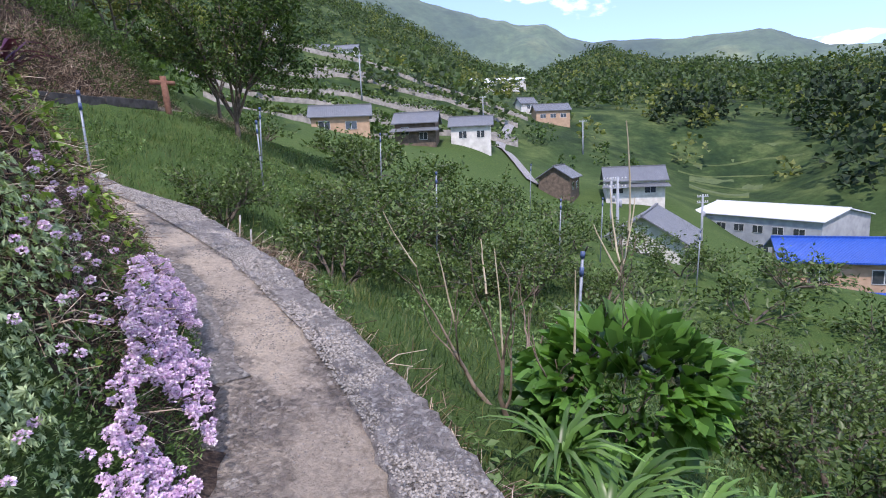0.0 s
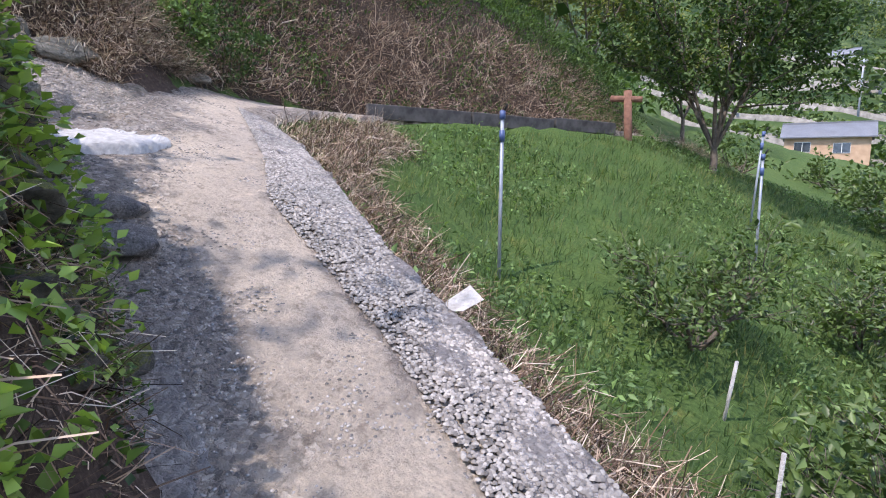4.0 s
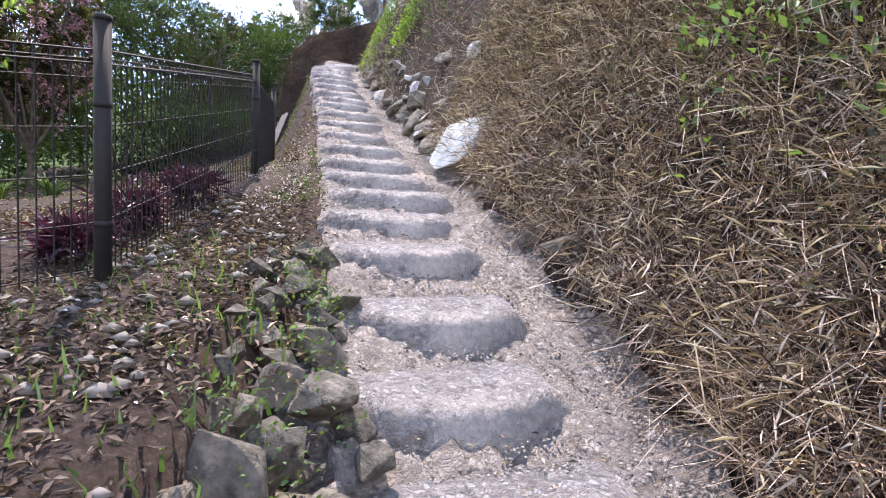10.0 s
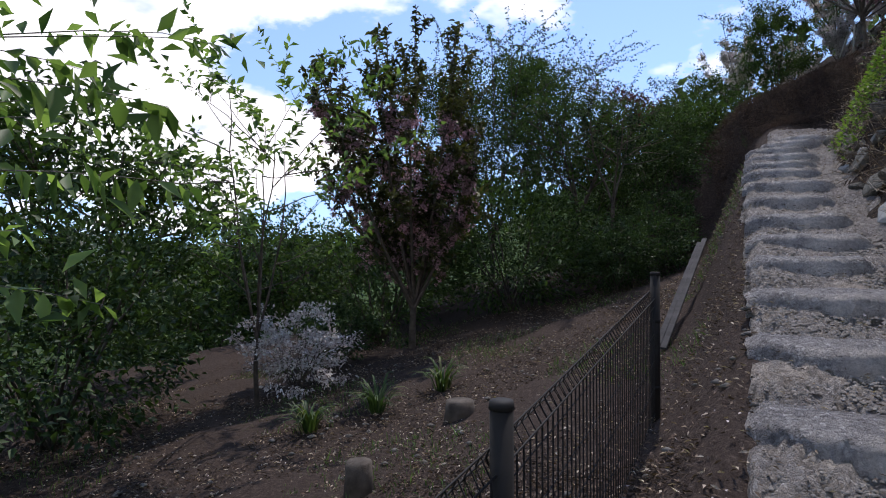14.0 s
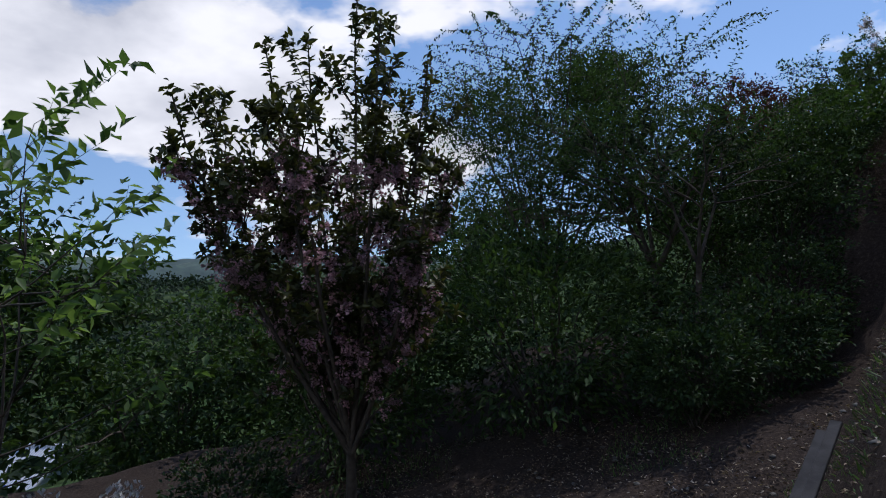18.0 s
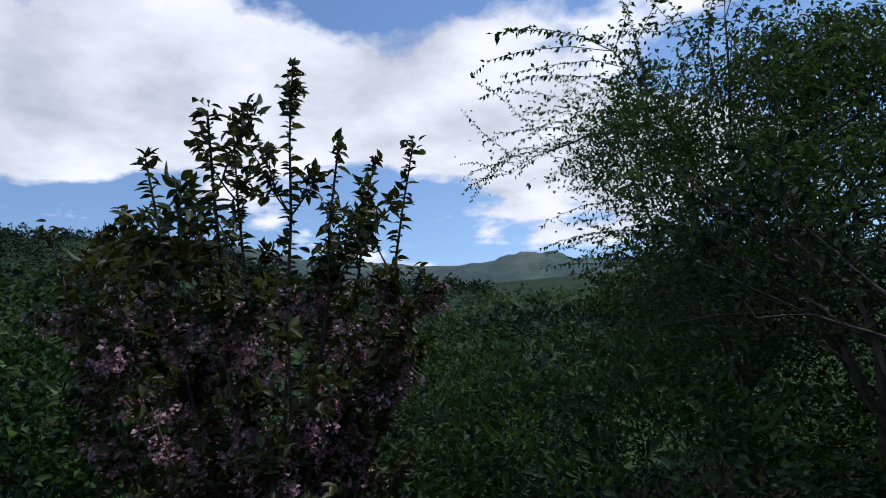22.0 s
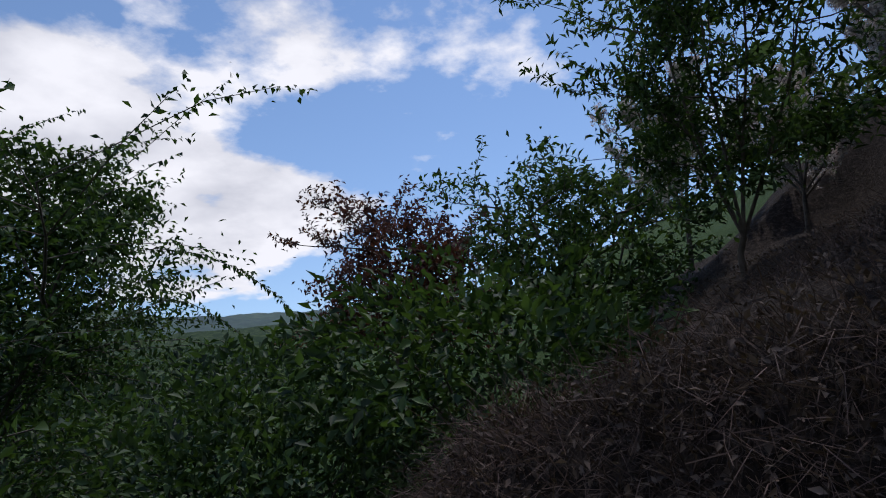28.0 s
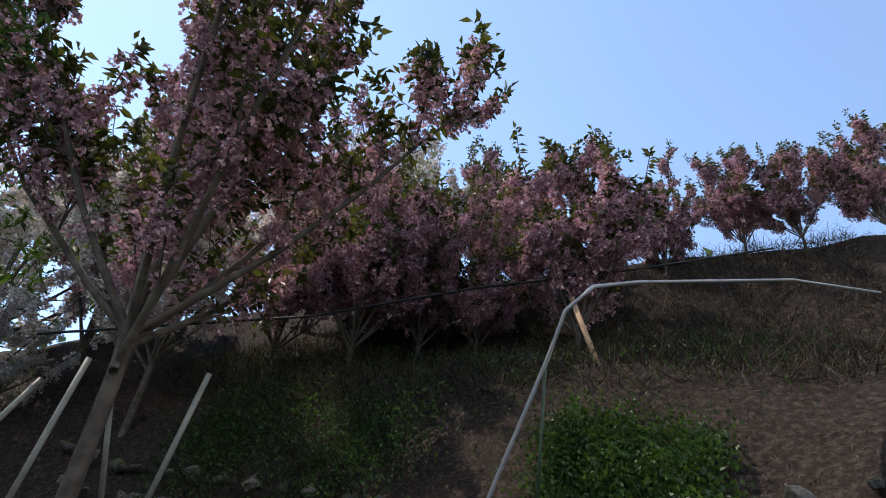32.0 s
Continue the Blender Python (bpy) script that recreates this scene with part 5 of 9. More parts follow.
class Soup:
    """Collects corners and faces of many small pieces for one mesh."""
    def __init__(self):
        self.v, self.q, self.t, self.n = [], [], [], 0

    def add(self, v, quads=None, tris=None):
        if quads is not None and len(quads):
            self.q.append(np.asarray(quads) + self.n)
        if tris is not None and len(tris):
            self.t.append(np.asarray(tris) + self.n)
        self.v.append(np.asarray(v, float)); self.n += len(v)

    def tube(self, points, radii, sides=6, caps=False):
        v, q = tube(points, radii, sides)
        if caps:
            n = len(v)
            c0, c1 = np.mean(v[:sides], axis=0), np.mean(v[-sides:], axis=0)
            tr = [(n, (k + 1) % sides, k) for k in range(sides)] + [(n + 1, n - sides + k, n - sides + (k + 1) % sides) for k in range(sides)]
            v = np.vstack([v, c0, c1])
            self.add(v, q, tr)
        else:
            self.add(v, q)

    def mesh(self, name, mat, smooth_faces=False):
        return mesh_from(name, np.concatenate(self.v), np.concatenate(self.t) if self.t else None, np.concatenate(self.q) if self.q else None, mat, smooth_faces)


def fence():
    f = thing("wire_fence", "dark brown welded wire mesh fence with round posts", "fence")
    posts = [(-3.6, 1.9), (-5.0, 2.75), (-6.4, 3.1), (-7.62, 2.58), (-8.57, 0.07), (-9.2, -2.4)]
    H = 0.86
    feet = [(x, y, float(ground(x, y))) for x, y in posts]
    for x, y, z in feet:
        s = Soup(); s.tube([(x, y, z - 0.2), (x, y, z + H + 0.08)], 0.03, 12, True)
        p = part_mesh("post", s.mesh("post", M_POST, True), f)
        c = Soup(); c.tube([(x, y, z + H + 0.08), (x, y, z + H + 0.1)], [0.033, 0.03], 12, True)
        part_mesh("cap", c.mesh("cap", M_POST, True), p)
        for hh in (0.25, 0.75):
            c = Soup(); c.tube([(x, y, z + H * hh - 0.012), (x, y, z + H * hh + 0.012)], 0.0325, 10, True)
            part_mesh("clip", c.mesh("clip", M_POST, True), p)
    for a, b in zip(feet[:-1], feet[1:]):
        a, b = np.array(a), np.array(b)
        d = b - a
        run = np.linalg.norm(d[:2])
        flat = np.array((d[0], d[1], 0)) / run
        out = np.array((-flat[1], flat[0], 0))
        n = int(run / 0.05)
        s = Soup()
        for o, hh in ((0.03, H - 0.02), (0.045, H - 0.05), (0.0, H - 0.07)):
            s.tube([a + out * o + (0, 0, hh), b + out * o + (0, 0, hh)], 0.004, 4)
        panel = part_mesh("wire_panel", s.mesh("wire_panel", M_POST), f)
        w = Soup()
        w.tube([(0, 0, 0.03), (0, 0, H - 0.07), out * 0.03 + (0, 0, H - 0.02), out * 0.045 + (0, 0, H - 0.05), out * 0.02 + (0, 0, H - 0.09)], 0.0029, 4)
        upright = w.mesh("upright_wire", M_POST)
        for k in range(n + 1):
            part_mesh("upright_wire", upright, panel, m=Matrix.Translation(a + d * (k / n)))
        c = Soup(); c.tube([a, b], 0.0026, 4)
        level = c.mesh("cross_wire", M_POST)
        for hh in (0.06, 0.26, 0.46, 0.66, 0.86):
            part_mesh("cross_wire", level, panel, m=Matrix.Translation((0, 0, hh * H)))


fence()

# ---- plants ----
def leaves(P, D, size, mat_name=None, width=0.45, droop=0.0, spread=1.0, seed=1, fold=0.25, fine=False):
    """Folded leaves at the points P, pointing along D mixed with chance; corners and triangles."""
    r = np.random.default_rng(seed)
    n = len(P)
    D = D / (np.linalg.norm(D, axis=1)[:, None] + 1e-9) + r.normal(0, spread, (n, 3))
    D[:, 2] -= droop
    D /= np.linalg.norm(D, axis=1)[:, None] + 1e-9
    U = r.normal(0, 0.6, (n, 3)); U[:, 2] += 1.0
    S = np.cross(D, U); S /= np.linalg.norm(S, axis=1)[:, None] + 1e-9
    N = np.cross(S, D)
    L = (size * r.uniform(0.65, 1.25, n))[:, None]
    W = L * width / 2
    base, tip = P, P + D * L - N * L * 0.12
    mid = P + D * L * 0.45
    left, right = mid + S * W + N * W * fold * 2, mid - S * W + N * W * fold * 2
    if fine:    # rounded outline with a raised midrib
        low, high = P + D * L * 0.2, P + D * L * 0.68 - N * L * 0.03
        up = N * W * fold * 2
        V = np.stack([base, low + S * W * 0.75 + up, mid + S * W + up, high + S * W * 0.72 + up * 0.7, tip, high - S * W * 0.72 + up * 0.7, mid - S * W + up, low - S * W * 0.75 + up, mid - N * L * 0.02], axis=1).reshape(-1, 3)
        i = np.arange(n)[:, None] * 9
        T = np.concatenate([i + np.array([[8, (k + 1) % 8, k]]) for k in range(8)], axis=1).reshape(-1, 3)
        return V, T
    V = np.stack([base, left, tip, right], axis=1).reshape(-1, 3)
    i = np.arange(n)[:, None] * 4
    T = np.concatenate([i + np.array([[0, 2, 1]]), i + np.array([[0, 3, 2]])], axis=1).reshape(-1, 3)
    return V, T


def leaf_mesh(name, P, D, size, mat, **kw):
    v, t = leaves(np.asarray(P), np.asarray(D), size, **kw)
    return mesh_from(name, v, t, None, mat)


def scatter(poly, n, keep=None, seed=3):
    """n places on the land inside the polygon."""
    r = np.random.default_rng(seed)
    lo, hi = poly.min(axis=0), poly.max(axis=0)
    out = np.zeros((0, 2))
    while len(out) < n:
        q = r.uniform(lo, hi, (n * 2, 2))
        ok = inside_poly(q[:, 0], q[:, 1], poly)
        if keep is not None:
            ok &= keep(q[:, 0], q[:, 1])
        if not ok.any():
            break
        out = np.concatenate([out, q[ok]])
    return out[:n]


def land_normal(x, y, e=0.15):
    n = np.stack([ground(x - e, y) - ground(x + e, y), ground(x, y - e) - ground(x, y + e), np.full(np.shape(x), 2 * e)], axis=-1)
    return n / np.linalg.norm(n, axis=-1)[..., None]


def blades(q, length, width, mat, name, lean=0.35, seed=5, lift=0.0, droop=0.0):
    """Grass: a bent blade of two joints at each place."""
    r = np.random.default_rng(seed)
    n = len(q)
    P = np.column_stack([q, ground(q[:, 0], q[:, 1]) + lift - 0.02])
    N = land_normal(q[:, 0], q[:, 1])
    D = np.array([[0, 0, 0.7]]) + N * 0.5 + r.normal(0, lean, (n, 3))
    D /= np.linalg.norm(D, axis=1)[:, None]
    S = np.cross(D, r.normal(size=(n, 3))); S /= np.linalg.norm(S, axis=1)[:, None]
    L = (length * r.uniform(0.5, 1.3, n))[:, None]
    bend = r.normal(0, 0.3, (n, 3)); bend[:, 2] -= 0.25 + droop
    m, t = P + D * L * 0.55, P + D * L + bend * L * 0.5
    W = width * r.uniform(0.6, 1.3, n)[:, None]
    V = np.stack([P - S * W, P + S * W, m + S * W * 0.7, m - S * W * 0.7, t], axis=1).reshape(-1, 3)
    i = np.arange(n)[:, None] * 5
    return mesh_from(name, V, (i + np.array([[3, 2, 4]])).reshape(-1, 3), (i + np.array([[0, 1, 2, 3]])).reshape(-1, 4), mat)


def stems(q, length, radius, mat, name, seed=6, upright=0.2, out=0.8, hang=0.6):
    """Tangled dead stems that hang over a bank."""
    r = np.random.default_rng(seed)
    n = len(q)
    P = np.column_stack([q, ground(q[:, 0], q[:, 1])])
    N = land_normal(q[:, 0], q[:, 1], 0.3)
    D = N * out + r.normal(0, 0.5, (n, 3)); D[:, 2] += upright
    D /= np.linalg.norm(D, axis=1)[:, None]
    L = (length * r.uniform(0.4, 1.4, n))[:, None]
    S = np.cross(D, r.normal(size=(n, 3))); S /= np.linalg.norm(S, axis=1)[:, None]
    pts = [P]
    d = D.copy()
    for k in range(2):
        d = d + r.normal(0, 0.6, (n, 3)); d[:, 2] -= hang * (0.5 + 0.8 * k)
        d /= np.linalg.norm(d, axis=1)[:, None]
        pts.append(pts[-1] + d * L / 2)
    W = radius * r.uniform(0.6, 1.5, n)[:, None]
    rows = []
    for k, p in enumerate(pts):
        rows += [p - S * W * (1 - 0.2 * k), p + S * W * (1 - 0.2 * k)]
    V = np.stack(rows, axis=1).reshape(-1, 3)
    i = np.arange(n)[:, None] * 6
    Q = np.concatenate([i + np.array([[0, 1, 3, 2]]), i + np.array([[2, 3, 5, 4]])], axis=1).reshape(-1, 4)
    return mesh_from(name, V, None, Q, mat)


def stuff(name, me, label, category):
    return tagged(new(name, me), label, category, kind="stuff")


def grow(r, base, way, length, radius, levels, fork=(3, 5), spread=0.6, rise=0.15, wig=0.12, shrink=0.68, bare=0.35, joints=5, min_r=0.004):
    """Branches of a tree: a list of (points, radii, level), trunk first."""
    out = []
    def go(p, d, L, rad, lev):
        pts, rr = [np.array(p, float)], [rad]
        d = np.array(d, float)
        for k in range(joints):
            d = d + r.normal(0, wig, 3); d[2] += rise * 0.3
            d /= np.linalg.norm(d)
            pts.append(pts[-1] + d * L / joints); rr.append(max(min_r, rad * (1 - 0.55 * (k + 1) / joints)))
        out.append((np.array(pts), np.array(rr), lev))
        if lev >= levels:
            return
        n = r.integers(fork[0], fork[1] + 1)
        for k in range(n):
            u = 1.0 if k == 0 else r.uniform(bare, 1.0)
            i = min(joints - 1, int(u * joints))
            q = pts[i] + (pts[i + 1] - pts[i]) * (u * joints - i)
            side = r.normal(0, 1, 3); side -= d * (side @ d); side /= np.linalg.norm(side)
            nd = d + side * spread * r.uniform(0.6, 1.2); nd[2] += rise
            nd /= np.linalg.norm(nd)
            go(q, nd, L * shrink * r.uniform(0.75, 1.2), max(min_r, rr[i] * (0.75 if k == 0 else 0.6)), lev + 1)
    go(base, way, length, radius, 0)
    return out


def wood_mesh(branches, mat, name="trunk", thin=0.0, sides=6):
    s = Soup()
    for p, r_, lev in branches:
        if r_[0] >= thin:
            s.tube(p if lev < 3 else p[::2], r_ if lev < 3 else r_[::2], sides if lev < 2 else (4 if lev == 2 else 3))
    return s.mesh(name, mat, True)


def twig_points(branches, level, per, r, jitter=0.05, tip_only=0.0):
    P, D = [], []
    for p, rr, lev in branches:
        if lev >= level:
            n = max(1, int(per * np.linalg.norm(p[-1] - p[0])))
            u = r.uniform(tip_only, 1.0, n) * (len(p) - 1)
            i = np.minimum(u.astype(int), len(p) - 2)
            f = (u - i)[:, None]
            P.append(p[i] * (1 - f) + p[i + 1] * f + r.normal(0, jitter, (n, 3)))
            D.append(p[i + 1] - p[i])
    return np.concatenate(P), np.concatenate(D)


def tree_thing(name, label, category, at, branches, bark, layers, group="", lean=None):
    """A tree: trunk mesh and crown meshes; layers are (part name, mesh, label)."""
    t = thing(name, label, category, group, at=at)
    part_mesh("trunk", wood_mesh(branches, bark), t)
    for n, me, lab in layers:
        part_mesh(n, me, t, lab)
    return t




def pompoms(C, r, petals, size, mat, seed):
    """Double flowers: petals all round each centre."""
    n = len(C)
    c = np.repeat(C, petals, axis=0)
    d = r.normal(size=(n * petals, 3)); d /= np.linalg.norm(d, axis=1)[:, None]
    return leaf_mesh("blossom", c + d * size * 0.5, d, size, mat, width=1.1, spread=0.7, seed=seed)


def rows_of_leaves(line, spacing, r, start=0.0):
    """Places along a shoot, with the way each leaf points: out to both sides and down."""
    seg = np.linalg.norm(np.diff(line, axis=0), axis=1)
    d = np.concatenate([[0], np.cumsum(seg)])
    n = max(2, int(d[-1] * (1 - start) / spacing))
    s = np.linspace(d[-1] * start, d[-1], n)
    P = np.column_stack([np.interp(s, d, line[:, k]) for k in range(3)])
    T = np.gradient(P, axis=0); T /= np.linalg.norm(T, axis=1)[:, None] + 1e-9
    side = np.cross(T, r.normal(0, 1, (n, 3)) * 0.6 + np.array([[0, 0, 1.0]])); side /= np.linalg.norm(side, axis=1)[:, None] + 1e-9
    side *= np.where(np.arange(n) % 2, 1, -1)[:, None]
    return P, side + T * 0.45


def bend(p, way, length, r, lift=0.25, joints=6, wig=0.05):
    pts = [np.array(p, float)]
    d = np.array(way, float) / np.linalg.norm(way)
    for k in range(joints):
        d = d + r.normal(0, wig, 3); d[2] += lift / joints
        d /= np.linalg.norm(d)
        pts.append(pts[-1] + d * length / joints)
    return np.array(pts)


def cherry(seed, height, spread, flowers=M_PINK, limbs=8, shoots=9, lean=(0, 0), leafy=1.0, pom=0.05, groups=1.0, leaf_mat_=M_BRONZE, flower_top=0.93, leaf=0.105, fine=False, narrow=1.0, tips=(), low=0.24):
    """A young double-flowered cherry: fan of rising limbs, leaf tufts at the tips, flower balls below them."""
    r = np.random.default_rng(seed)
    fork = height * low
    br = [(np.array([(0, 0, -0.15), (lean[0] * 0.3, lean[1] * 0.3, fork * 0.5), (lean[0] * 0.6, lean[1] * 0.6, fork)]), np.array([0.012, 0.0105, 0.0095]) * height, 0)]
    LP, LD, FP = [], [], []
    for k in range(limbs):
        a = k / limbs * 6.283 + r.uniform(-0.3, 0.3)
        reach = spread / 2 * (r.uniform(0.55, 1.0) if k % 3 else r.uniform(0.1, 0.4))
        top = height * (r.uniform(0.72, 0.98) if narrow == 1.0 else r.uniform(0.66, 0.88)) if k % 3 else height * r.uniform(0.9, 1.05)
        e = np.array((math.cos(a) * reach + lean[0], math.sin(a) * reach + lean[1], top))
        if tips:
            e = np.array(tips[k])
            a, reach = math.atan2(e[1], e[0]), math.hypot(e[0], e[1])
        s = br[0][0][-1] * np.array((1, 1, r.uniform(0.7, 1.0)))
        m = s + (e - s) * 0.5 + np.array((math.cos(a), math.sin(a), -0.3)) * reach * 0.18
        u = np.linspace(0, 1, 9)[:, None]
        line = s * (1 - u) ** 2 + 2 * m * u * (1 - u) + e * u ** 2 + r.normal(0, 0.02, (9, 3)) * u
        br.append((line, np.linspace(0.0058, 0.0014, 9) * height, 1))
        todo = [(line, 0.62)]
        for j in range(shoots):
            v = r.uniform(0.22, 0.92)
            i = int(v * 8)
            t = line[i + 1] - line[i]; t /= np.linalg.norm(t)
            o = r.normal(0, 1, 3); o -= t * (o @ t); o /= np.linalg.norm(o)
            L = height * r.uniform(0.13, 0.25) * (1.15 - 0.5 * v) * narrow
            sh = bend(line[i], t * 0.8 + o * 0.75 + np.array((0, 0, 0.25)), L, r, 0.5)
            br.append((sh, np.linspace(0.0018, 0.0007, 7) * height, 2)); todo.append((sh, 0.25))
            for q in range(2):
                w = r.integers(2, 5)
                o2 = r.normal(0, 1, 3)
                s2 = bend(sh[w], (sh[w + 1] - sh[w]) / L * 4 + o2 * 0.7 + np.array((0, 0, 0.3)), L * 0.5, r, 0.4, 4)
                br.append((s2, np.linspace(0.001, 0.0006, 5) * height, 3)); todo.append((s2, 0.15))
        for sh, start in todo:
            P, D = rows_of_leaves(sh, 0.03 / leafy, r, max(start, 0.35))
            D[:, 2] -= 0.25
            LP.append(P); LD.append(D)
            tip = sh[-1] + r.normal(0, 0.035, (int(7 * leafy), 3))
            LP.append(tip); LD.append(r.normal(0, 0.6, (len(tip), 3)) + np.array((0, 0, 0.5)))
            n = r.poisson(3.0 * groups)
            for q in range(n):
                c = sh[int(r.uniform(start, 0.9) * (len(sh) - 1))] if start < 0.6 else sh[int(r.uniform(0.25, 0.85) * (len(sh) - 1))]
                if c[2] < height * flower_top:
                    k2 = r.integers(3, 9)
                    FP.append(c + r.normal(0, 0.05, (k2, 3)) - np.array((0, 0, 0.05)))
    bl = pompoms(np.concatenate(FP), r, 9, pom * 0.62, flowers, seed)
    lv = leaf_mesh("leaves", np.concatenate(LP), np.concatenate(LD), leaf, leaf_mat_, width=0.45, spread=0.28, droop=0.15, seed=seed + 1, fine=fine)
    return br, [("blossom", bl, "clusters of double blossom"), ("leaves", lv, "young bronze-green leaves")]


def bush(seed, rx, ry, rz, leaf, mat, n, lumps=0.3, width=0.5, droop=0.15, spread=0.7, base=0.1, inner=0.45, name="crown", fine=False):
    """A dense shrub: leaves in a lumpy, gappy shell on thin stems."""
    r = np.random.default_rng(seed)
    d = r.normal(size=(int(n * 1.5), 3)); d /= np.linalg.norm(d, axis=1)[:, None]
    f = np.array([noise.noise(Vector(v) * 2.1 + Vector((seed, 0, 0))) + 0.6 * noise.noise(Vector(v) * 5.3 + Vector((0, seed, 0))) for v in d])
    rad = (1 + lumps * 1.6 * f) * (inner + (1 - inner) * r.uniform(0, 1, len(d)) ** 0.5)
    P = d * rad[:, None] * np.array((rx, ry, rz)) + np.array((0, 0, rz + base))
    if not fine:        # gather the leaves on sprays
        heads = P[r.integers(len(P), size=max(12, n // 26))]
        P = heads[r.integers(len(heads), size=len(P))] + r.normal(0, 1, P.shape) * np.array((0.13, 0.13, 0.06)) * max(0.35, rx * 0.75)
    P = P[P[:, 2] > 0.03][:n]
    D = P - np.array((0, 0, rz * 0.6))
    br = []
    for k in range(9):
        a = k * 0.7 + r.uniform(-0.2, 0.2)
        e = np.array((math.cos(a) * rx * 0.6, math.sin(a) * ry * 0.6, rz * r.uniform(1.1, 1.7)))
        u = np.linspace(0, 1, 6)[:, None]
        br.append((np.array((0, 0, -0.1)) * (1 - u) + e * u + np.array((0, 0, 1)) * u * (1 - u) * rz * 0.3 + r.normal(0, 0.03, (6, 3)), np.linspace(0.02, 0.006, 6) * max(0.6, rz), 1))
    return br, [(name, leaf_mesh(name, P, D, leaf, mat, width=width, droop=droop, spread=spread, seed=seed, fine=fine), "")]


def crown_tree(seed, height, rx, ry, low, leaf, mat, n_shoots, spacing, arch=0.3, stems=4, width=0.45, spread=0.35, extra=(), trunk_h=0.2, fill=0.0, radius=0.012, shoot_len=0.32, mass=()):
    """A tree of rising stems whose crown is filled with leafy shoots; arch bends the shoots over; extra gives single long shoots."""
    r = np.random.default_rng(seed)
    br, LP, LD = [], [], []
    t0 = height * trunk_h
    br.append((np.array([(0, 0, -0.2), (0.03, 0, t0 * 0.5), (0, 0.03, t0)]), np.array([1.6, 1.3, 1.2]) * radius * height, 0))
    lines = []
    for k in range(stems):
        a = k / stems * 6.283 + r.uniform(-0.4, 0.4)
        reach = r.uniform(0.35, 0.75)
        e = np.array((math.cos(a) * rx * reach, math.sin(a) * ry * reach, height * r.uniform(0.7, 0.92)))
        u = np.linspace(0, 1, 9)[:, None]
        s = br[0][0][-1]
        line = s * (1 - u) + e * u + np.array((math.cos(a) * rx, math.sin(a) * ry, 0)) * 0.25 * u * (1 - u) + np.cumsum(r.normal(0, 0.03, (9, 3)), axis=0) * u
        br.append((line, np.linspace(1.0, 0.25, 9) * radius * height * 0.8, 1)); lines.append(line)
        for j in range(5):
            i = r.integers(2, 8)
            o = r.normal(0, 1, 3); o[2] = abs(o[2]) * 0.5
            sh = bend(line[i], o + np.array((math.cos(a), math.sin(a), 0.3)) * 0.6, height * r.uniform(0.2, 0.35), r, 0.1, 6, 0.12)
            br.append((sh, np.linspace(0.4, 0.12, 7) * radius * height, 2)); lines.append(sh)
    for k in range(n_shoots):
        line = lines[r.integers(len(lines))]
        i = r.integers(3, len(line))
        p = line[i]
        o = np.array((p[0] / rx, p[1] / ry, 0)) + r.normal(0, 0.55, 3); o[2] = abs(o[2]) * 0.6 + 0.35
        sh = bend(p, o, height * shoot_len * r.uniform(0.5, 1.3), r, -arch * r.uniform(0.3, 1.6), 7, 0.1)
        if sh[-1][2] < low:
            continue
        br.append((sh, np.linspace(0.14, 0.05, 8) * radius * height, 3))
        P, D = rows_of_leaves(sh, spacing, r, 0.15)
        D[:, 2] -= 0.5 * arch
        LP.append(P); LD.append(D)
    for a, start, L, up, fall in extra:
        w = np.array((math.cos(a), math.sin(a), up))
        sh = bend(start, w, L, r, -fall, 12, 0.03)
        br.append((sh, np.linspace(0.16, 0.05, 13) * radius * height, 3))
        P, D = rows_of_leaves(sh, spacing * 0.55, r, 0.02)
        D[:, 2] -= 0.9
        LP.append(P); LD.append(D)
    for cx, cy, cz, ax, ay, az, n in mass:      # leafy body of the crown, lumpy and open in places
        d = r.normal(size=(n, 3)); d /= np.linalg.norm(d, axis=1)[:, None]
        f = np.array([noise.noise(Vector(v) * 2.3 + Vector((seed, cz, 0))) + 0.7 * noise.noise(Vector(v) * 5.5 + Vector((0, seed, cz))) for v in d])
        d *= ((1 + 0.5 * f) * (0.35 + 0.65 * r.uniform(0, 1, n) ** 0.5))[:, None]
        P = d * np.array((ax, ay, az)) + np.array((cx, cy, cz))
        heads = P[r.integers(n, size=n // 34)]
        P = heads[r.integers(len(heads), size=n)] + r.normal(0, 1, (n, 3)) * np.array((0.2, 0.2, 0.1)) * max(0.4, ax * 0.5)
        gaps = np.array([noise.noise(Vector(p) * 1.5 + Vector((seed, 0, 3))) + 0.5 * noise.noise(Vector(p) * 3.7) for p in P])
        P, d = P[gaps > -0.12], d[gaps > -0.12]
        LP.append(P); LD.append(d * 0.6 + r.normal(0, 0.5, (len(P), 3)))
    if fill:
        P = np.concatenate(LP)
        k = r.integers(len(P), size=int(fill))
        LP.append(P[k] + r.normal(0, 0.09 * height / 5, (len(k), 3))); LD.append(r.normal(0, 1, (len(k), 3)))
    return br, [("crown", leaf_mesh("crown", np.concatenate(LP), np.concatenate(LD), leaf, mat, width=width, spread=spread, droop=0.1, seed=seed), "")]


def put(tree, at, name, label, category="tree", bark=M_BARK, group="", turn=0.0, scale=1.0, z=None, split=False):
    br, lay = tree
    shoots = br[1:] if split else []
    br = br[:1] if split else br
    z = float(ground(*at)) if z is None else z
    t = tree_thing(name, label, category, (at[0], at[1], z), br, bark, lay, group)
    for b in shoots:
        part_mesh("branch", wood_mesh([b], bark, "branch"), t)
    t.matrix_world = Matrix.LocRotScale((at[0], at[1], z), Euler((0, 0, turn)), (scale,) * 3)
    return t


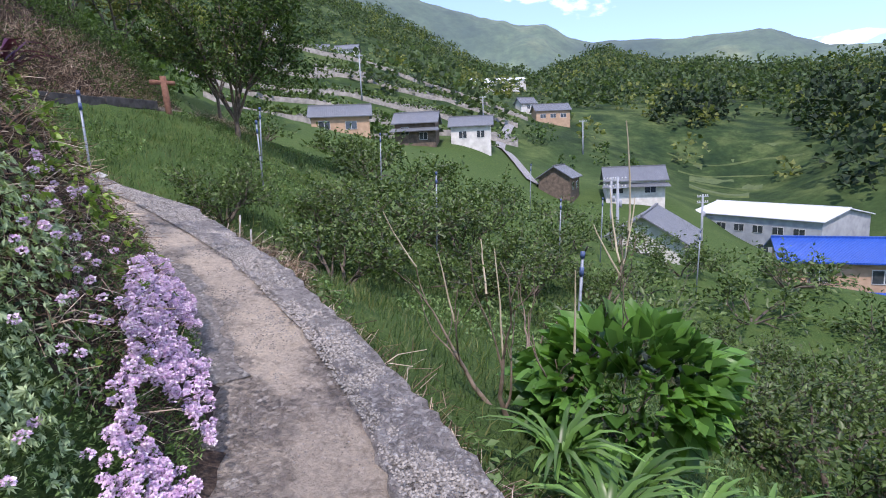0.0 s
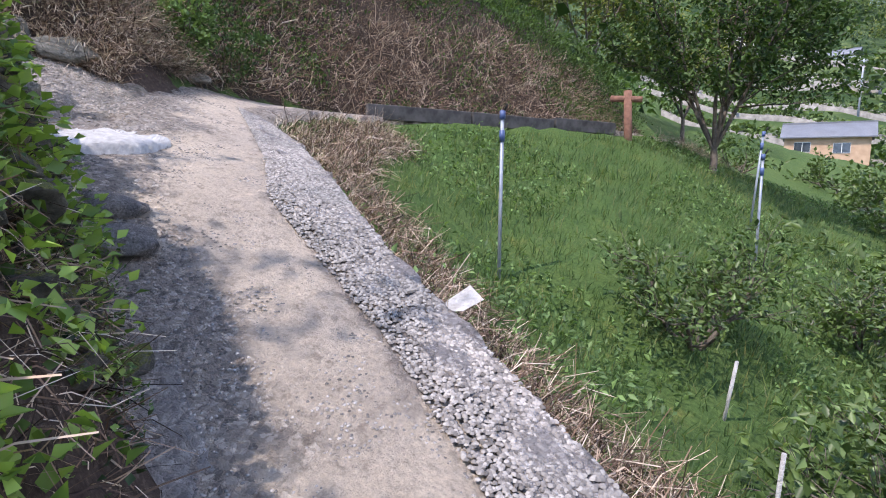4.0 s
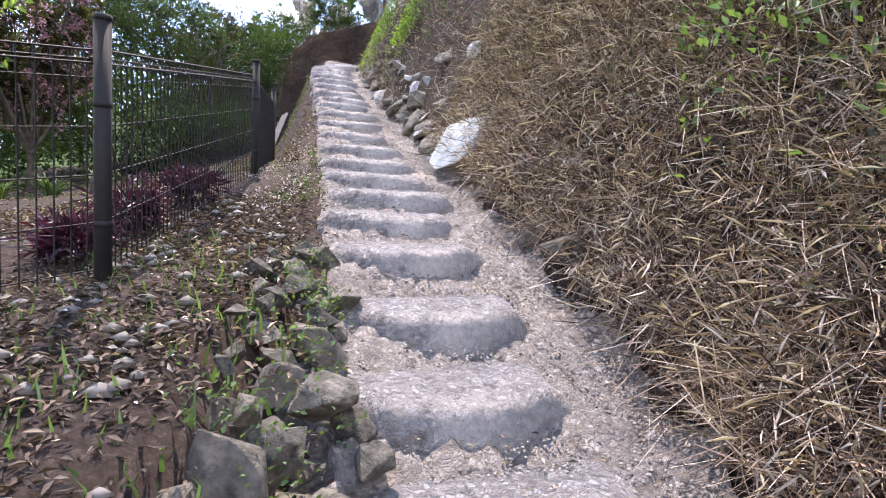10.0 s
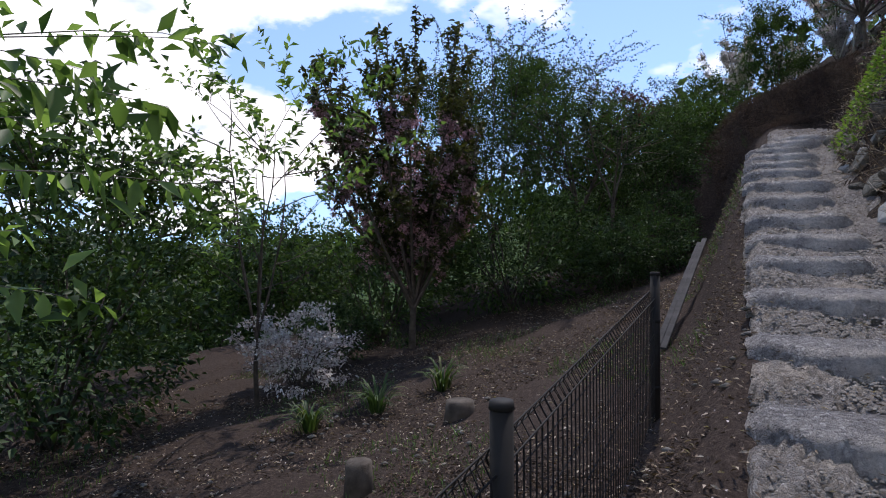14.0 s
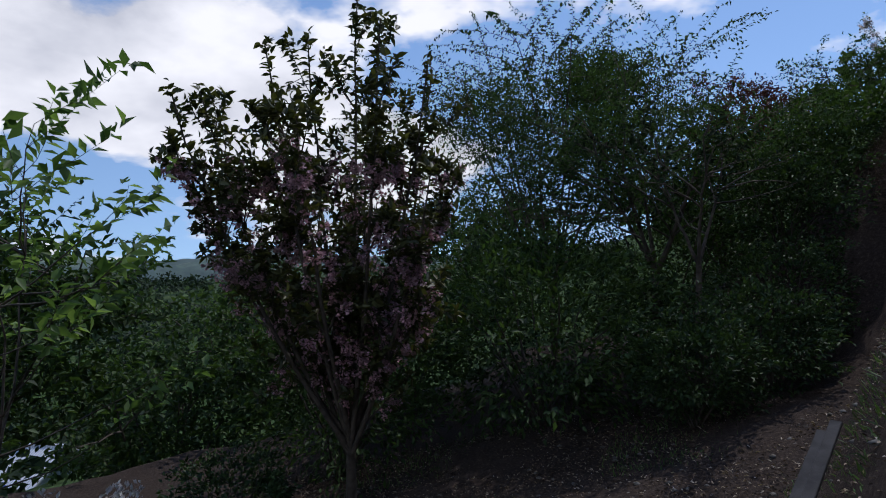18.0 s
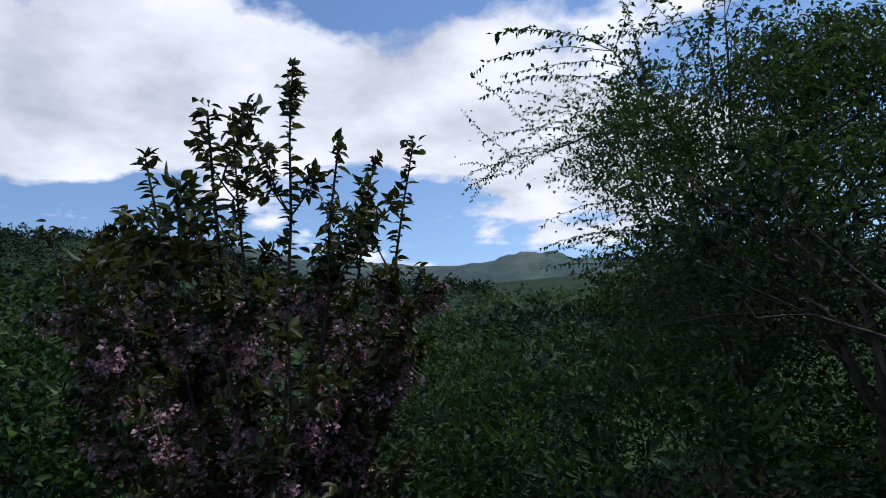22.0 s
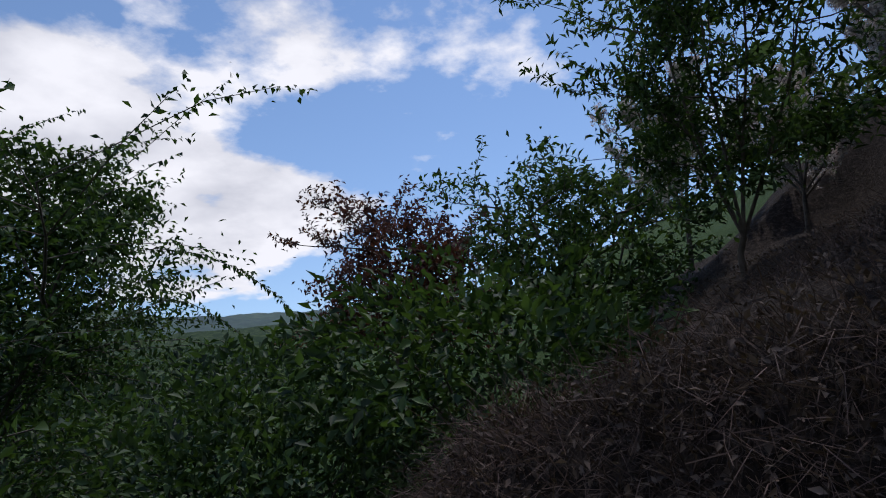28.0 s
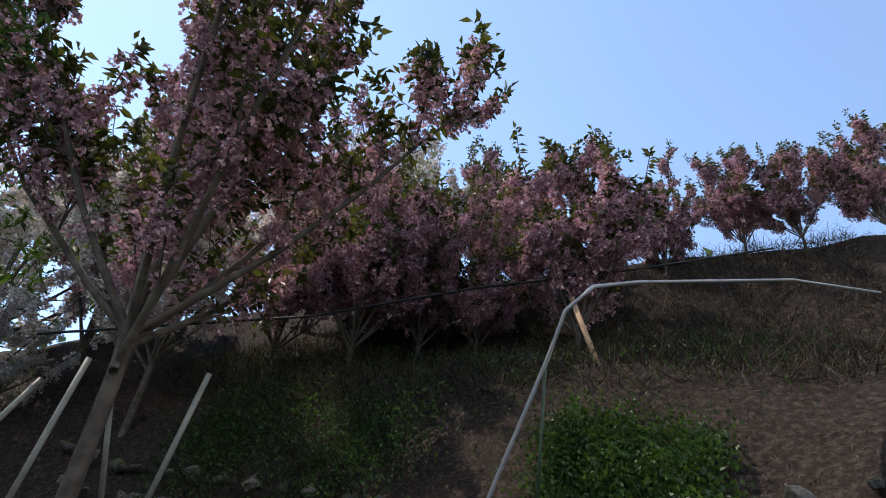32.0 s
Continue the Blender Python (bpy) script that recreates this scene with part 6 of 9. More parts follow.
def again(t, at, turn=0.0, scale=1.0, label=""):
    m = Matrix.LocRotScale((at[0], at[1], float(ground(*at))), Euler((0, 0, turn)), None)
    c = copy_thing(t, m)
    c.matrix_basis = m @ Matrix.Diagonal((scale, scale, scale, 1))
    if label:
        c["label"] = label
    return c


# orchard
def citrus(seed, far=False):
    r = np.random.default_rng(seed)
    br, P, D = [], [], []
    for k in range(5):
        a = k * 1.256 + r.uniform(-0.4, 0.4)
        br += grow(r, (0, 0, -0.05), (math.cos(a) * 1.0, math.sin(a) * 1.0, 0.75), 0.95, 0.05, 3, (3, 4), 0.75, 0.10, 0.15, 0.7, 0.3, 4)
    P, D = twig_points(br, 2, 9 if far else 30, r, 0.12)
    keep = P[:, 2] > 0.25
    br = [b for b in br if b[2] < 2] if far else br
    return br, [("crown", leaf_mesh("crown", P[keep], D[keep], 0.21 if far else 0.12, M_CITRUS, width=0.48, droop=0.15, spread=0.7, seed=seed), "dense dark green leaves")]


def orchard():
    first = []
    for k in range(8):
        br, lay = citrus(100 + k, k > 3)
        first.append(tree_thing("citrus_tree", "bushy citrus tree with dark green leaves in the orchard", "tree", (0, 0, -50), br, M_BARK, lay, "orchard trees"))
    spots = [(-1.9, 9.9), (-4.3, 11.0), (0.8, 11.7), (3.2, 9.8), (-1.2, 13.2), (2.2, 14.2), (5.4, 11.8), (-3.0, 14.8), (4.6, 16.2), (0.4, 16.4), (7.6, 14.2), (-2.4, 17.6),
             (3.0, 19.2), (6.6, 18.6), (9.8, 17.2), (-1.0, 19.0), (0.4, 20.6), (5.4, 22.2), (9.4, 21.6), (12.6, 19.8), (-2.8, 22.4), (2.6, 24.6), (8.0, 25.6), (12, 24.4), (15.4, 22.6),
             (5.2, 8.2), (7.6, 10.2), (10.2, 12.8), (12.8, 15.6), (6.6, 5.4), (9.0, 7.4), (11.6, 9.9), (14.6, 12.4), (4.4, 5.9), (10.8, 4.6), (13.4, 7.2), (16.4, 9.8), (17.6, 15.6), (-0.6, 27), (6, 29), (11, 29), (16, 27),
             (-3.4, 25.6), (-4.4, 29.6), (3, 31), (8.6, 33), (14.6, 31.6), (19.6, 25.6), (20.6, 19.6), (22.4, 13), (18.4, 4.4), (14, 1.6), (-8.6, 28), (-1, 33), (-6, 33.6), (4, 36.6)]
    r = np.random.default_rng(11)
    used = set()
    def near_far(k, x, y, m):
        i = k % 4 + (4 if math.hypot(x, y) > 17 else 0)
        if i not in used:
            used.add(i)
            return first[i]
        return copy_thing(first[i], m)
    for k, (x, y) in enumerate(spots):
        s = r.uniform(0.95, 1.25) * (0.62 if k == 1 else 0.85 if x > 4 else 1.0)
        m = Matrix.LocRotScale((x, y, float(ground(x, y)) - 0.1), Euler((r.normal(0, 0.05), r.normal(0, 0.05), r.uniform(0, 6.28))), None)
        ob = near_far(k, x, y, m)
        ob.matrix_basis = m @ Matrix.Diagonal((s, s, s * r.uniform(0.8, 1.0), 1))


orchard()

# garden and the top of the stairs
CH = "cherry trees"
put(cherry(201, 5.4, 3.3, limbs=15, shoots=13, groups=0.5, leafy=1.5, lean=(-0.1, 0.1), flower_top=0.74, leaf=0.105, fine=True, narrow=0.7, low=0.16, tips=(
    (0.35, 0.8, 5.0), (0.95, 1.45, 4.5), (1.2, 0.9, 4.7), (0.55, -1.3, 5.2), (-0.95, -0.3, 4.9), (-0.95, 0.6, 5.1), (-0.5, -1.2, 5.1), (0.0, -0.3, 5.85), (-0.3, 1.1, 4.2),
    (1.15, 0.0, 4.1), (0.8, -1.1, 3.9), (-0.8, -1.0, 4.0), (1.5, 0.5, 3.4), (-1.25, 0.2, 3.7), (0.4, 0.1, 5.3))), (-5.93, -7.45), "cherry_tree", "cherry with pink double blossom and bronze leaves in the garden", group=CH)
put(cherry(202, 4.8, 5.2, limbs=12, shoots=10, lean=(0.35, 0.3), groups=1.1, leafy=1.35), (-15.25, -13.85), "cherry_tree", "leaning cherry in full pink blossom, propped with poles", group=CH)
_p3 = put(cherry(203, 3.1, 2.9, limbs=11, shoots=8, groups=1.5, pom=0.055, low=0.1), (-18.6, -11.6), "cherry_tree", "cherry in pink blossom on the terrace above", group=CH)
for _q, _t, _s in (((-20.2, -7.9), 2.2, 0.6), ((-21.2, -13.8), 3.9, 1.0), ((-17.2, -17.6), 0.6, 1.2), ((-20.5, -9.5), 1.7, 0.6), ((-18.9, -13.7), 2.6, 0.85), ((-18.2, -15.4), 4.4, 0.9)):
    again(_p3, _q, _t, _s, "cherry in pink blossom high on the slope")
_p4 = put(cherry(207, 3.4, 3.4, limbs=12, shoots=8, groups=1.5, pom=0.06, low=0.1), (-18.3, -14.3), "cherry_tree", "low spreading cherry in pink blossom on the slope", group=CH)
for _q, _t, _s in (((-18.9, -12.9), 1.2, 0.6), ((-20.3, -10.6), 3.1, 0.55), ((-19.4, -14.9), 0.4, 0.95), ((-20.4, -8.8), 5.0, 0.55), ((-20.6, -13.0), 4.1, 0.75)):
    again(_p4, _q, _t, _s)
_w = put(cherry(206, 4.6, 4.6, M_WHITE, limbs=8, shoots=7, leafy=0.3, groups=1.9, pom=0.065, leaf_mat_=M_WEED), (-19.6, -16.2), "cherry_tree", "cherry covered in white blossom behind the pink ones", group=CH)
again(_w, (-16.3, -18.2), 2.0, 0.95)
again(_w, (-18.0, -18.8), 3.0, 1.0)
again(_w, (-16.9, -15.8), 4.2, 0.75)
again(_w, (-16.0, -17.4), 1.3, 0.55, "low cherry covered in white blossom")
again(_w, (-15.0, -17.9), 2.3, 0.5, "low cherry covered in white blossom")
again(_w, (-14.0, -19.6), 4.0, 0.8)
again(_w, (-20.4, -15.0), 1.0, 0.9)
again(_w, (-17.4, -16.9), 5.0, 0.75)
put(crown_tree(301, 6.7, 2.8, 2.8, 1.2, 0.08, M_TREE, 420, 0.034, 0.75, 9, 0.48, 0.35, fill=4000, radius=0.007, shoot_len=0.26,
    mass=((-0.1, -0.2, 5.1, 2.4, 2.4, 1.1, 32000), (-1.0, -1.1, 6.0, 0.9, 0.9, 0.8, 8000), (0, 0, 1.6, 2.7, 2.6, 1.3, 18000)), extra=(
    (0.6, (1.0, 0.7, 5.6), 1.0, 0.5, 0.5), (0.3, (1.2, 0.2, 5.2), 0.9, 0.4, 0.4), (-0.4, (1.2, 0.2, 6.2), 1.9, 3.5, 0.1), (2.2, (-0.2, -0.2, 6.3), 1.5, 1.2, 1.9),
    (-2.4, (-1.3, -0.9, 5.3), 2.7, 0.75, 1.9), (-2.6, (-1.2, -1.2, 4.9), 2.2, 0.6, 1.7), (1.6, (0.3, 0.8, 5.7), 0.9, 1.1, 1.5), (3.0, (-0.8, 0.6, 5.9), 1.3, 1.6, 0.9))),
    (-6.2, -14.2), "weeping_tree", "green tree with long arching leafy shoots")
put(crown_tree(302, 4.6, 1.5, 1.5, 1.6, 0.07, M_TREE, 170, 0.026, 0.2, 5, radius=0.011, trunk_h=0.36, fill=3000, shoot_len=0.2, mass=((0, 0, 3.6, 1.5, 1.5, 0.9, 9000),)), (-8.6, -11.9), "garden_tree", "small tree with dark crooked trunk and fine leaves")
put(bush(303, 1.9, 1.7, 1.35, 0.11, M_TREE, 9000, width=0.42), (-7.2, -10.2), "shrub", "dense broad-leaved evergreen shrub under the trees", "shrub")
put(bush(313, 1.5, 1.6, 1.2, 0.10, M_TREE, 6000, width=0.42), (-4.9, -8.6), "shrub", "dense dark shrub under the trees", "shrub")
put(bush(314, 1.8, 1.6, 1.5, 0.09, M_TREE, 7000), (-8.6, -13.2), "shrub", "dense green shrub beside the slope", "shrub")
put(bush(315, 1.6, 1.6, 1.5, 0.10, M_TREE, 6000), (-4.2, -11.4), "shrub", "dense green shrub below the arching tree", "shrub")
_e = put(crown_tree(304, 4.4, 2.2, 2.2, 0.4, 0.14, M_TREE, 200, 0.04, 0.1, 6, 0.5, fill=2000, trunk_h=0.1, shoot_len=0.2, mass=((0, 0, 2.4, 1.8, 1.8, 2.0, 7000),)), (-1.2, -5.6), "garden_tree", "dense dark evergreen tree at the garden's edge")
again(_e, (0.8, -9.8), 2.0, 1.05, "dense evergreen tree below the garden")
again(_e, (-1.4, -11.6), 4.0, 0.95, "dense evergreen tree below the garden")
again(_e, (2.4, -14.5), 1.0, 1.2, "dense evergreen tree below the garden")
again(_e, (-3.6, -17.5), 3.0, 1.1, "dense evergreen tree below the garden")
put(bush(316, 1.4, 1.9, 1.25, 0.10, M_DARKIVY, 7000), (-3.3, -3.2), "shrub", "dark evergreen shrub at the garden's rim", "shrub")
put(bush(317, 1.3, 1.6, 1.15, 0.10, M_DARKIVY, 6000), (-3.6, -0.6), "shrub", "dark evergreen shrub at the garden's rim", "shrub")
put(crown_tree(305, 4.3, 1.9, 1.9, 0.6, 0.19, M_YOUNG, 90, 0.085, 0.45, 5, 0.38, fill=500, trunk_h=0.22, radius=0.009,
    extra=((-2.6, (-0.3, -0.2, 2.6), 1.7, 0.25, 0.35), (-2.35, (-0.2, -0.3, 2.2), 1.8, 0.2, 0.3), (-2.75, (-0.4, -0.1, 3.0), 1.5, 0.15, 0.4), (-2.1, (0, -0.4, 2.9), 1.6, 0.3, 0.4), (-2.5, (-0.2, -0.2, 1.8), 1.5, 0.1, 0.4))), (-5.2, 0.4), "garden_tree", "young tree with long drooping light green leaves", bark=M_GREYBARK)
put(crown_tree(306, 4.1, 0.9, 0.9, 1.3, 0.12, M_YOUNG, 70, 0.03, -0.3, 5, trunk_h=0.2, radius=0.005, shoot_len=0.17), (-5.0, -4.4), "sapling", "thin sapling with tufts of leaves", group="saplings", split=True)
put(bush(318, 0.68, 0.68, 0.5, 0.055, M_WHITE, 3600, width=0.5, lumps=0.5), (-5.2, -5.0), "flowering_shrub", "low shrub covered with white flowers", "shrub")
put(bush(319, 0.6, 0.6, 0.5, 0.06, M_DARKIVY, 2600, lumps=0.12), (-5.0, -6.6), "shrub", "clipped dark green round shrub", "shrub")
put(crown_tree(308, 3.2, 1.1, 1.1, 0.2, 0.09, M_TREE, 170, 0.022, -0.1, 6, 0.32, 0.6, trunk_h=0.08, radius=0.006, fill=3500, shoot_len=0.16, mass=((0, 0, 1.5, 0.95, 0.95, 1.2, 5500),)), (-13.75, -15.4), "maple_tree", "young green maple tree beside the slope")
put(crown_tree(309, 4.0, 1.3, 1.3, 0.9, 0.09, M_MAROON, 160, 0.022, -0.1, 6, fill=2500, shoot_len=0.14, mass=((0, 0, 2.7, 1.3, 1.3, 1.1, 7000),)), (-10.0, -18.3), "maroon_tree", "tree with dark maroon leaves")
put(crown_tree(310, 2.8, 1.4, 1.4, 0.4, 0.09, M_TREE, 150, 0.032, 0.0, 6, fill=3000, trunk_h=0.1, shoot_len=0.2, mass=((0, 0, 1.6, 1.2, 1.2, 1.1, 6000),)), (-12.5, -17.4), "tree", "dense green tree beside the slope")
put(bush(311, 1.5, 1.4, 0.75, 0.11, M_TREE, 6000), (-11.9, -15.0), "shrub", "green shrub below the maple", "shrub")
put(crown_tree(312, 3.8, 0.9, 0.9, 1.2, 0.10, M_DARKFOREST, 44, 0.022, -0.2, 3, 0.35, 0.5, trunk_h=0.45, radius=0.009, shoot_len=0.14), (-9.3, -10.6), "pruned_tree", "dark pruned tree with tufted needle-like leaves")
put(crown_tree(307, 5.6, 2.2, 2.2, 0.5, 0.16, M_TREE, 260, 0.05, 0.1, 7, fill=7000, trunk_h=0.1), (-6.9, 19.6), "tree", "large leafy tree beside the path")
_b = put(crown_tree(320, 6.0, 2.6, 2.6, 0.6, 0.24, M_LIGHTFOREST, 130, 0.09, 0.1, 5, fill=1500, trunk_h=0.15), (-14.5, 27), "tree", "light green tree on the hillside", group="hillside trees")
for _q, _t, _s in (((-17.5, 23), 1, 0.9), ((-16, 16), 2, 0.75), ((-17.8, 11), 3, 0.8), ((-16.6, 5), 4, 0.75), ((-17.5, -1), 5, 0.7), ((-20, 8), 0.5, 1.0), ((-21, 16), 0.7, 1.1), ((-12.5, 33), 2.5, 1.1), ((-19, 31), 1.5, 1.2)):
    again(_b, _q, _t, _s, "leafy tree on the hillside above the path")

off = lambda x, y: ~paved(x, y)


def clump(poly, n, spots, size, mat, name, label, category, height, seed, width=0.5, keep=None, per=None):
    """Leaves heaped in patches on the land."""
    r = np.random.default_rng(seed)
    q = scatter(poly, spots, keep or off, seed)
    c = np.repeat(q, n // spots, axis=0) + r.normal(0, per or 0.14, (n // spots * spots, 2))
    ok = off(c[:, 0], c[:, 1])
    c = c[ok]
    N = land_normal(c[:, 0], c[:, 1])
    P = np.column_stack([c, ground(c[:, 0], c[:, 1])]) + N * (r.uniform(0, 1, len(c)) ** 0.7 * height)[:, None]
    return stuff(name, leaf_mesh(name, P, N + np.array((0, 0, 0.2)), size, mat, width=width, spread=0.55, seed=seed, fine=size >= 0.07 and name in ("creeper", "bramble")), label, category)


# cover of the banks
NEAR_BANK = np.concatenate([BED_R[:14], arr((-14.4, -9.0), (-13.4, -5), (-12.9, -1), (-12.4, 3), (-11.6, 6), (-13.0, 8.4), (-14.2, 11.4), (-13.0, 17.6), (-11, 24), (-7.2, 24), (-9.4, 17.4), (-11.3, 11.4), (-10.9, 9.6), (-9.6, 7.9), (-8.5, 6.7))])
STAIRBANK = np.concatenate([BED_R[1:9], arr((-11.6, -0.4), (-11.3, 1.5), (-11.0, 2.6), (-10.8, 3.6), (-10.2, 5.0), (-9.6, 6.3), (-10.4, 8.4), (-9.6, 7.9), (-8.5, 6.7))])
foot = lambda x, y: off(x, y) & (line_distance(x, y, BED_R[1:]) > 0.02)
_q = np.concatenate([scatter(NEAR_BANK, 26000, foot, 21), scatter(STAIRBANK, 46000, foot, 121)])
_q = _q[np.sin(_q[:, 0] * 7.1 + _q[:, 1] * 3.3) * np.sin(_q[:, 1] * 6.3 - _q[:, 0] * 2.2) > -0.62]
stuff("dead_stems", stems(_q, 0.36, 0.0024, M_STRAW, "dead_stems", hang=0.45), "tangle of dry brown stems over the bank", "dead plants")
_q = np.concatenate([scatter(NEAR_BANK, 18000, foot, 22), scatter(STAIRBANK, 16000, foot, 122)])
_r = np.random.default_rng(9)
_P = np.column_stack([_q, ground(_q[:, 0], _q[:, 1])]) + land_normal(_q[:, 0], _q[:, 1]) * _r.uniform(0.02, 0.2, len(_q))[:, None]
stuff("dead_leaves", leaf_mesh("dead_leaves", _P, land_normal(_q[:, 0], _q[:, 1]), 0.045, M_DEADLEAF, width=0.26, seed=4), "withered leaves on the bank", "dead plants")
_q = scatter(STAIRBANK, 9000, foot, 322)
_P = np.column_stack([_q, ground(_q[:, 0], _q[:, 1])]) + land_normal(_q[:, 0], _q[:, 1]) * _r.uniform(0.05, 0.28, len(_q))[:, None]
stuff("dead_leaves", leaf_mesh("dead_leaves", _P, land_normal(_q[:, 0], _q[:, 1]), 0.11, M_PALESTRAW, width=0.055, spread=0.9, droop=0.6, seed=24), "long pale withered grass leaves hanging on the bank", "dead plants")
clump(STAIRBANK, 6500, 70, 0.032, leaf_mat("bramble_leaves", (0.03, 0.034, 0.022), (0.10, 0.11, 0.07), 0.2, 0.6), "bramble", "thin grey-green bramble leaves among the dry stems", "shrub", 0.26, 323, 0.6, lambda x, y: foot(x, y) & (line_distance(x, y, BED_R) > 0.55), 0.2)
NORTHBANK = arr((-9.6, 7.9), (-10.9, 9.6), (-11.3, 11.4), (-9.6, 17.4), (-10.4, 23), (-12.6, 23), (-11.8, 17.6), (-13.2, 11.4), (-12.6, 9.2), (-11.2, 7.6))
_q = scatter(NORTHBANK, 12000, off, 221)
stuff("dead_stems", stems(_q, 0.5, 0.0042, M_STRAW, "dead_stems", hang=0.5), "dry vines and stems over the bank behind the path", "dead plants")
clump(NORTHBANK, 5000, 60, 0.08, M_TREE, "undergrowth", "green plants among the dry stems of the bank", "undergrowth", 0.35, 222, 0.45, None, 0.25)
TOP = arr((-12.4, -11.2), (-13.7, -10.5), (-15.5, -9.0), (-19, -6), (-22, -6), (-22, -17), (-16, -19), (-13, -18), (-11.2, -14.5))
_q = scatter(TOP, 22000, off, 31)
_q = np.concatenate([_q, scatter(arr((-12.2, -11.6), (-13.8, -10.6), (-15.2, -11.0), (-15.2, -14.2), (-12.2, -14.6)), 16000, off, 131)])
_m = scatter(arr((-11.5, -11.5), (-12.3, -11.35), (-13.9, -10.75), (-14.1, -11.8), (-12.3, -13.0), (-11.4, -13.9)), 16000, off, 141)
stuff("dead_stems", stems(_m, 0.22, 0.0014, M_MOWN, "dead_stems", hang=0.4), "tangled dead stems over the mound at the stairs' head", "dead plants")
_P = np.column_stack([_m[::2], ground(_m[::2, 0], _m[::2, 1]) + _r.uniform(0.02, 0.14, len(_m[::2]))])
stuff("dead_leaves", leaf_mesh("dead_leaves", _P, land_normal(_m[::2, 0], _m[::2, 1]), 0.03, M_DARKLITTER, width=0.5, seed=16), "curled dead leaves caught in the stems of the mound", "dead plants")
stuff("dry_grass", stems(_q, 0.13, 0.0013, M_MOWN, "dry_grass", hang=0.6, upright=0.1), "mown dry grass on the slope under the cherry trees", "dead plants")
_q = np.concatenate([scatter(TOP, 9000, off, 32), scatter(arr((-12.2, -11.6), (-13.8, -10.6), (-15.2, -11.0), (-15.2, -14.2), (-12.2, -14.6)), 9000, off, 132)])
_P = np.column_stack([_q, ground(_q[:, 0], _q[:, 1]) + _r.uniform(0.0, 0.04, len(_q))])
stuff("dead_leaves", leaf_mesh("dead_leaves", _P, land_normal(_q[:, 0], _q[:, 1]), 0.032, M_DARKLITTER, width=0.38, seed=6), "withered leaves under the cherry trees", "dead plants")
GARDEN = np.concatenate([BED_L[3:13], arr((-9, -11), (-4.4, -9), (-2.6, -4), (-3.2, 0), (-4.6, 2.8), (-6.2, 4.0), (-7.3, 3.4))])
_q = np.concatenate([scatter(GARDEN, 40000, off, 33), scatter(arr((-7.5, 4.2), (-8.6, 1.8), (-9.3, -1.5), (-7.6, -2.5), (-6.2, 2.5), (-6.6, 4.0)), 22000, off, 133)])
_P = np.column_stack([_q, ground(_q[:, 0], _q[:, 1]) + _r.uniform(0.0, 0.03, len(_q))])
_D = _r.normal(0, 1, (len(_q), 3)); _D[:, 2] *= 0.15
stuff("leaf_litter", leaf_mesh("leaf_litter", _P, _D, 0.036, M_DARKLITTER, width=0.35, spread=0.15, seed=7), "dead leaves and chips scattered on the garden soil", "leaf litter")
_q = scatter(POLY_BED, 3000, None, 233)
_P = np.column_stack([_q, ground(_q[:, 0], _q[:, 1]) + 0.035])
_D = _r.normal(0, 1, (len(_q), 3)); _D[:, 2] *= 0.1
stuff("leaf_litter", leaf_mesh("leaf_litter", _P, _D, 0.03, M_DEADLEAF, width=0.3, spread=0.1, seed=17), "dry bits of leaf blown onto the stairs", "leaf litter")
_q = scatter(GARDEN, 24000, off, 234)
_P = np.column_stack([_q, ground(_q[:, 0], _q[:, 1]) + _r.uniform(0.01, 0.035, len(_q))])
_D = _r.normal(0, 1, (len(_q), 3)); _D[:, 2] *= 0.2
stuff("leaf_litter", leaf_mesh("leaf_litter", _P, _D, 0.038, M_DEADLEAF, width=0.32, spread=0.1, seed=18), "pale dry chips on the garden soil", "leaf litter")
M_PETAL = leaf_mat("fallen_petals", (0.30, 0.25, 0.27), (0.62, 0.55, 0.58), 0.1, 0.8)
_q = np.concatenate([scatter(arr((-8.35, 1.9), (-8.9, 0.7), (-9.3, -0.9), (-8.75, -0.9), (-8.3, 0.5)), 1900, off, 236), scatter(arr((-9.6, 0.4), (-10.1, 0.1), (-10.9, -2.6), (-10.4, -2.6)), 900, None, 237), scatter(GARDEN, 1500, off, 238)])
_P = np.column_stack([_q, ground(_q[:, 0], _q[:, 1]) + _r.uniform(0.015, 0.045, len(_q))])
_D = _r.normal(0, 1, (len(_q), 3)); _D[:, 2] *= 0.25
stuff("petals", leaf_mesh("petals", _P, _D, 0.015, M_PETAL, width=0.8, spread=0.1, seed=19), "pale fallen cherry petals on the ground beside the stairs", "petals")
_q = scatter(GARDEN, 9000, lambda x, y: off(x, y) & (np.sin(x * 1.9) * np.sin(y * 1.3 + 1) > 0.15), 34)
stuff("weeds", blades(_q, 0.09, 0.005, M_WEED, "weeds"), "small weeds in the garden", "grass")
SLOPE = np.concatenate([LOW_R[1:, :2] + arr((0.3, 0)), arr((-2, 22), (5, 16), (5.5, 8), (5, 2), (5, -3))])
_q = scatter(SLOPE, 54000, off, 23)
stuff("grass", blades(_q, 0.2, 0.006, M_GRASS, "grass"), "lush green grass on the slope below the path", "grass")
_q = scatter(SLOPE, 15000, lambda x, y: off(x, y) & (np.sin(x * 1.1 + 1) * np.sin(y * 0.9) > 0.1), 24)
_P = np.column_stack([_q, ground(_q[:, 0], _q[:, 1]) + _r.uniform(0.03, 0.18, len(_q))])
stuff("weeds", leaf_mesh("weeds", _P, _r.normal(0, 1, (len(_q), 3)), 0.08, M_WEED, width=0.5, seed=8), "broad-leaved weeds among the grass", "weeds")
_d = line_distance
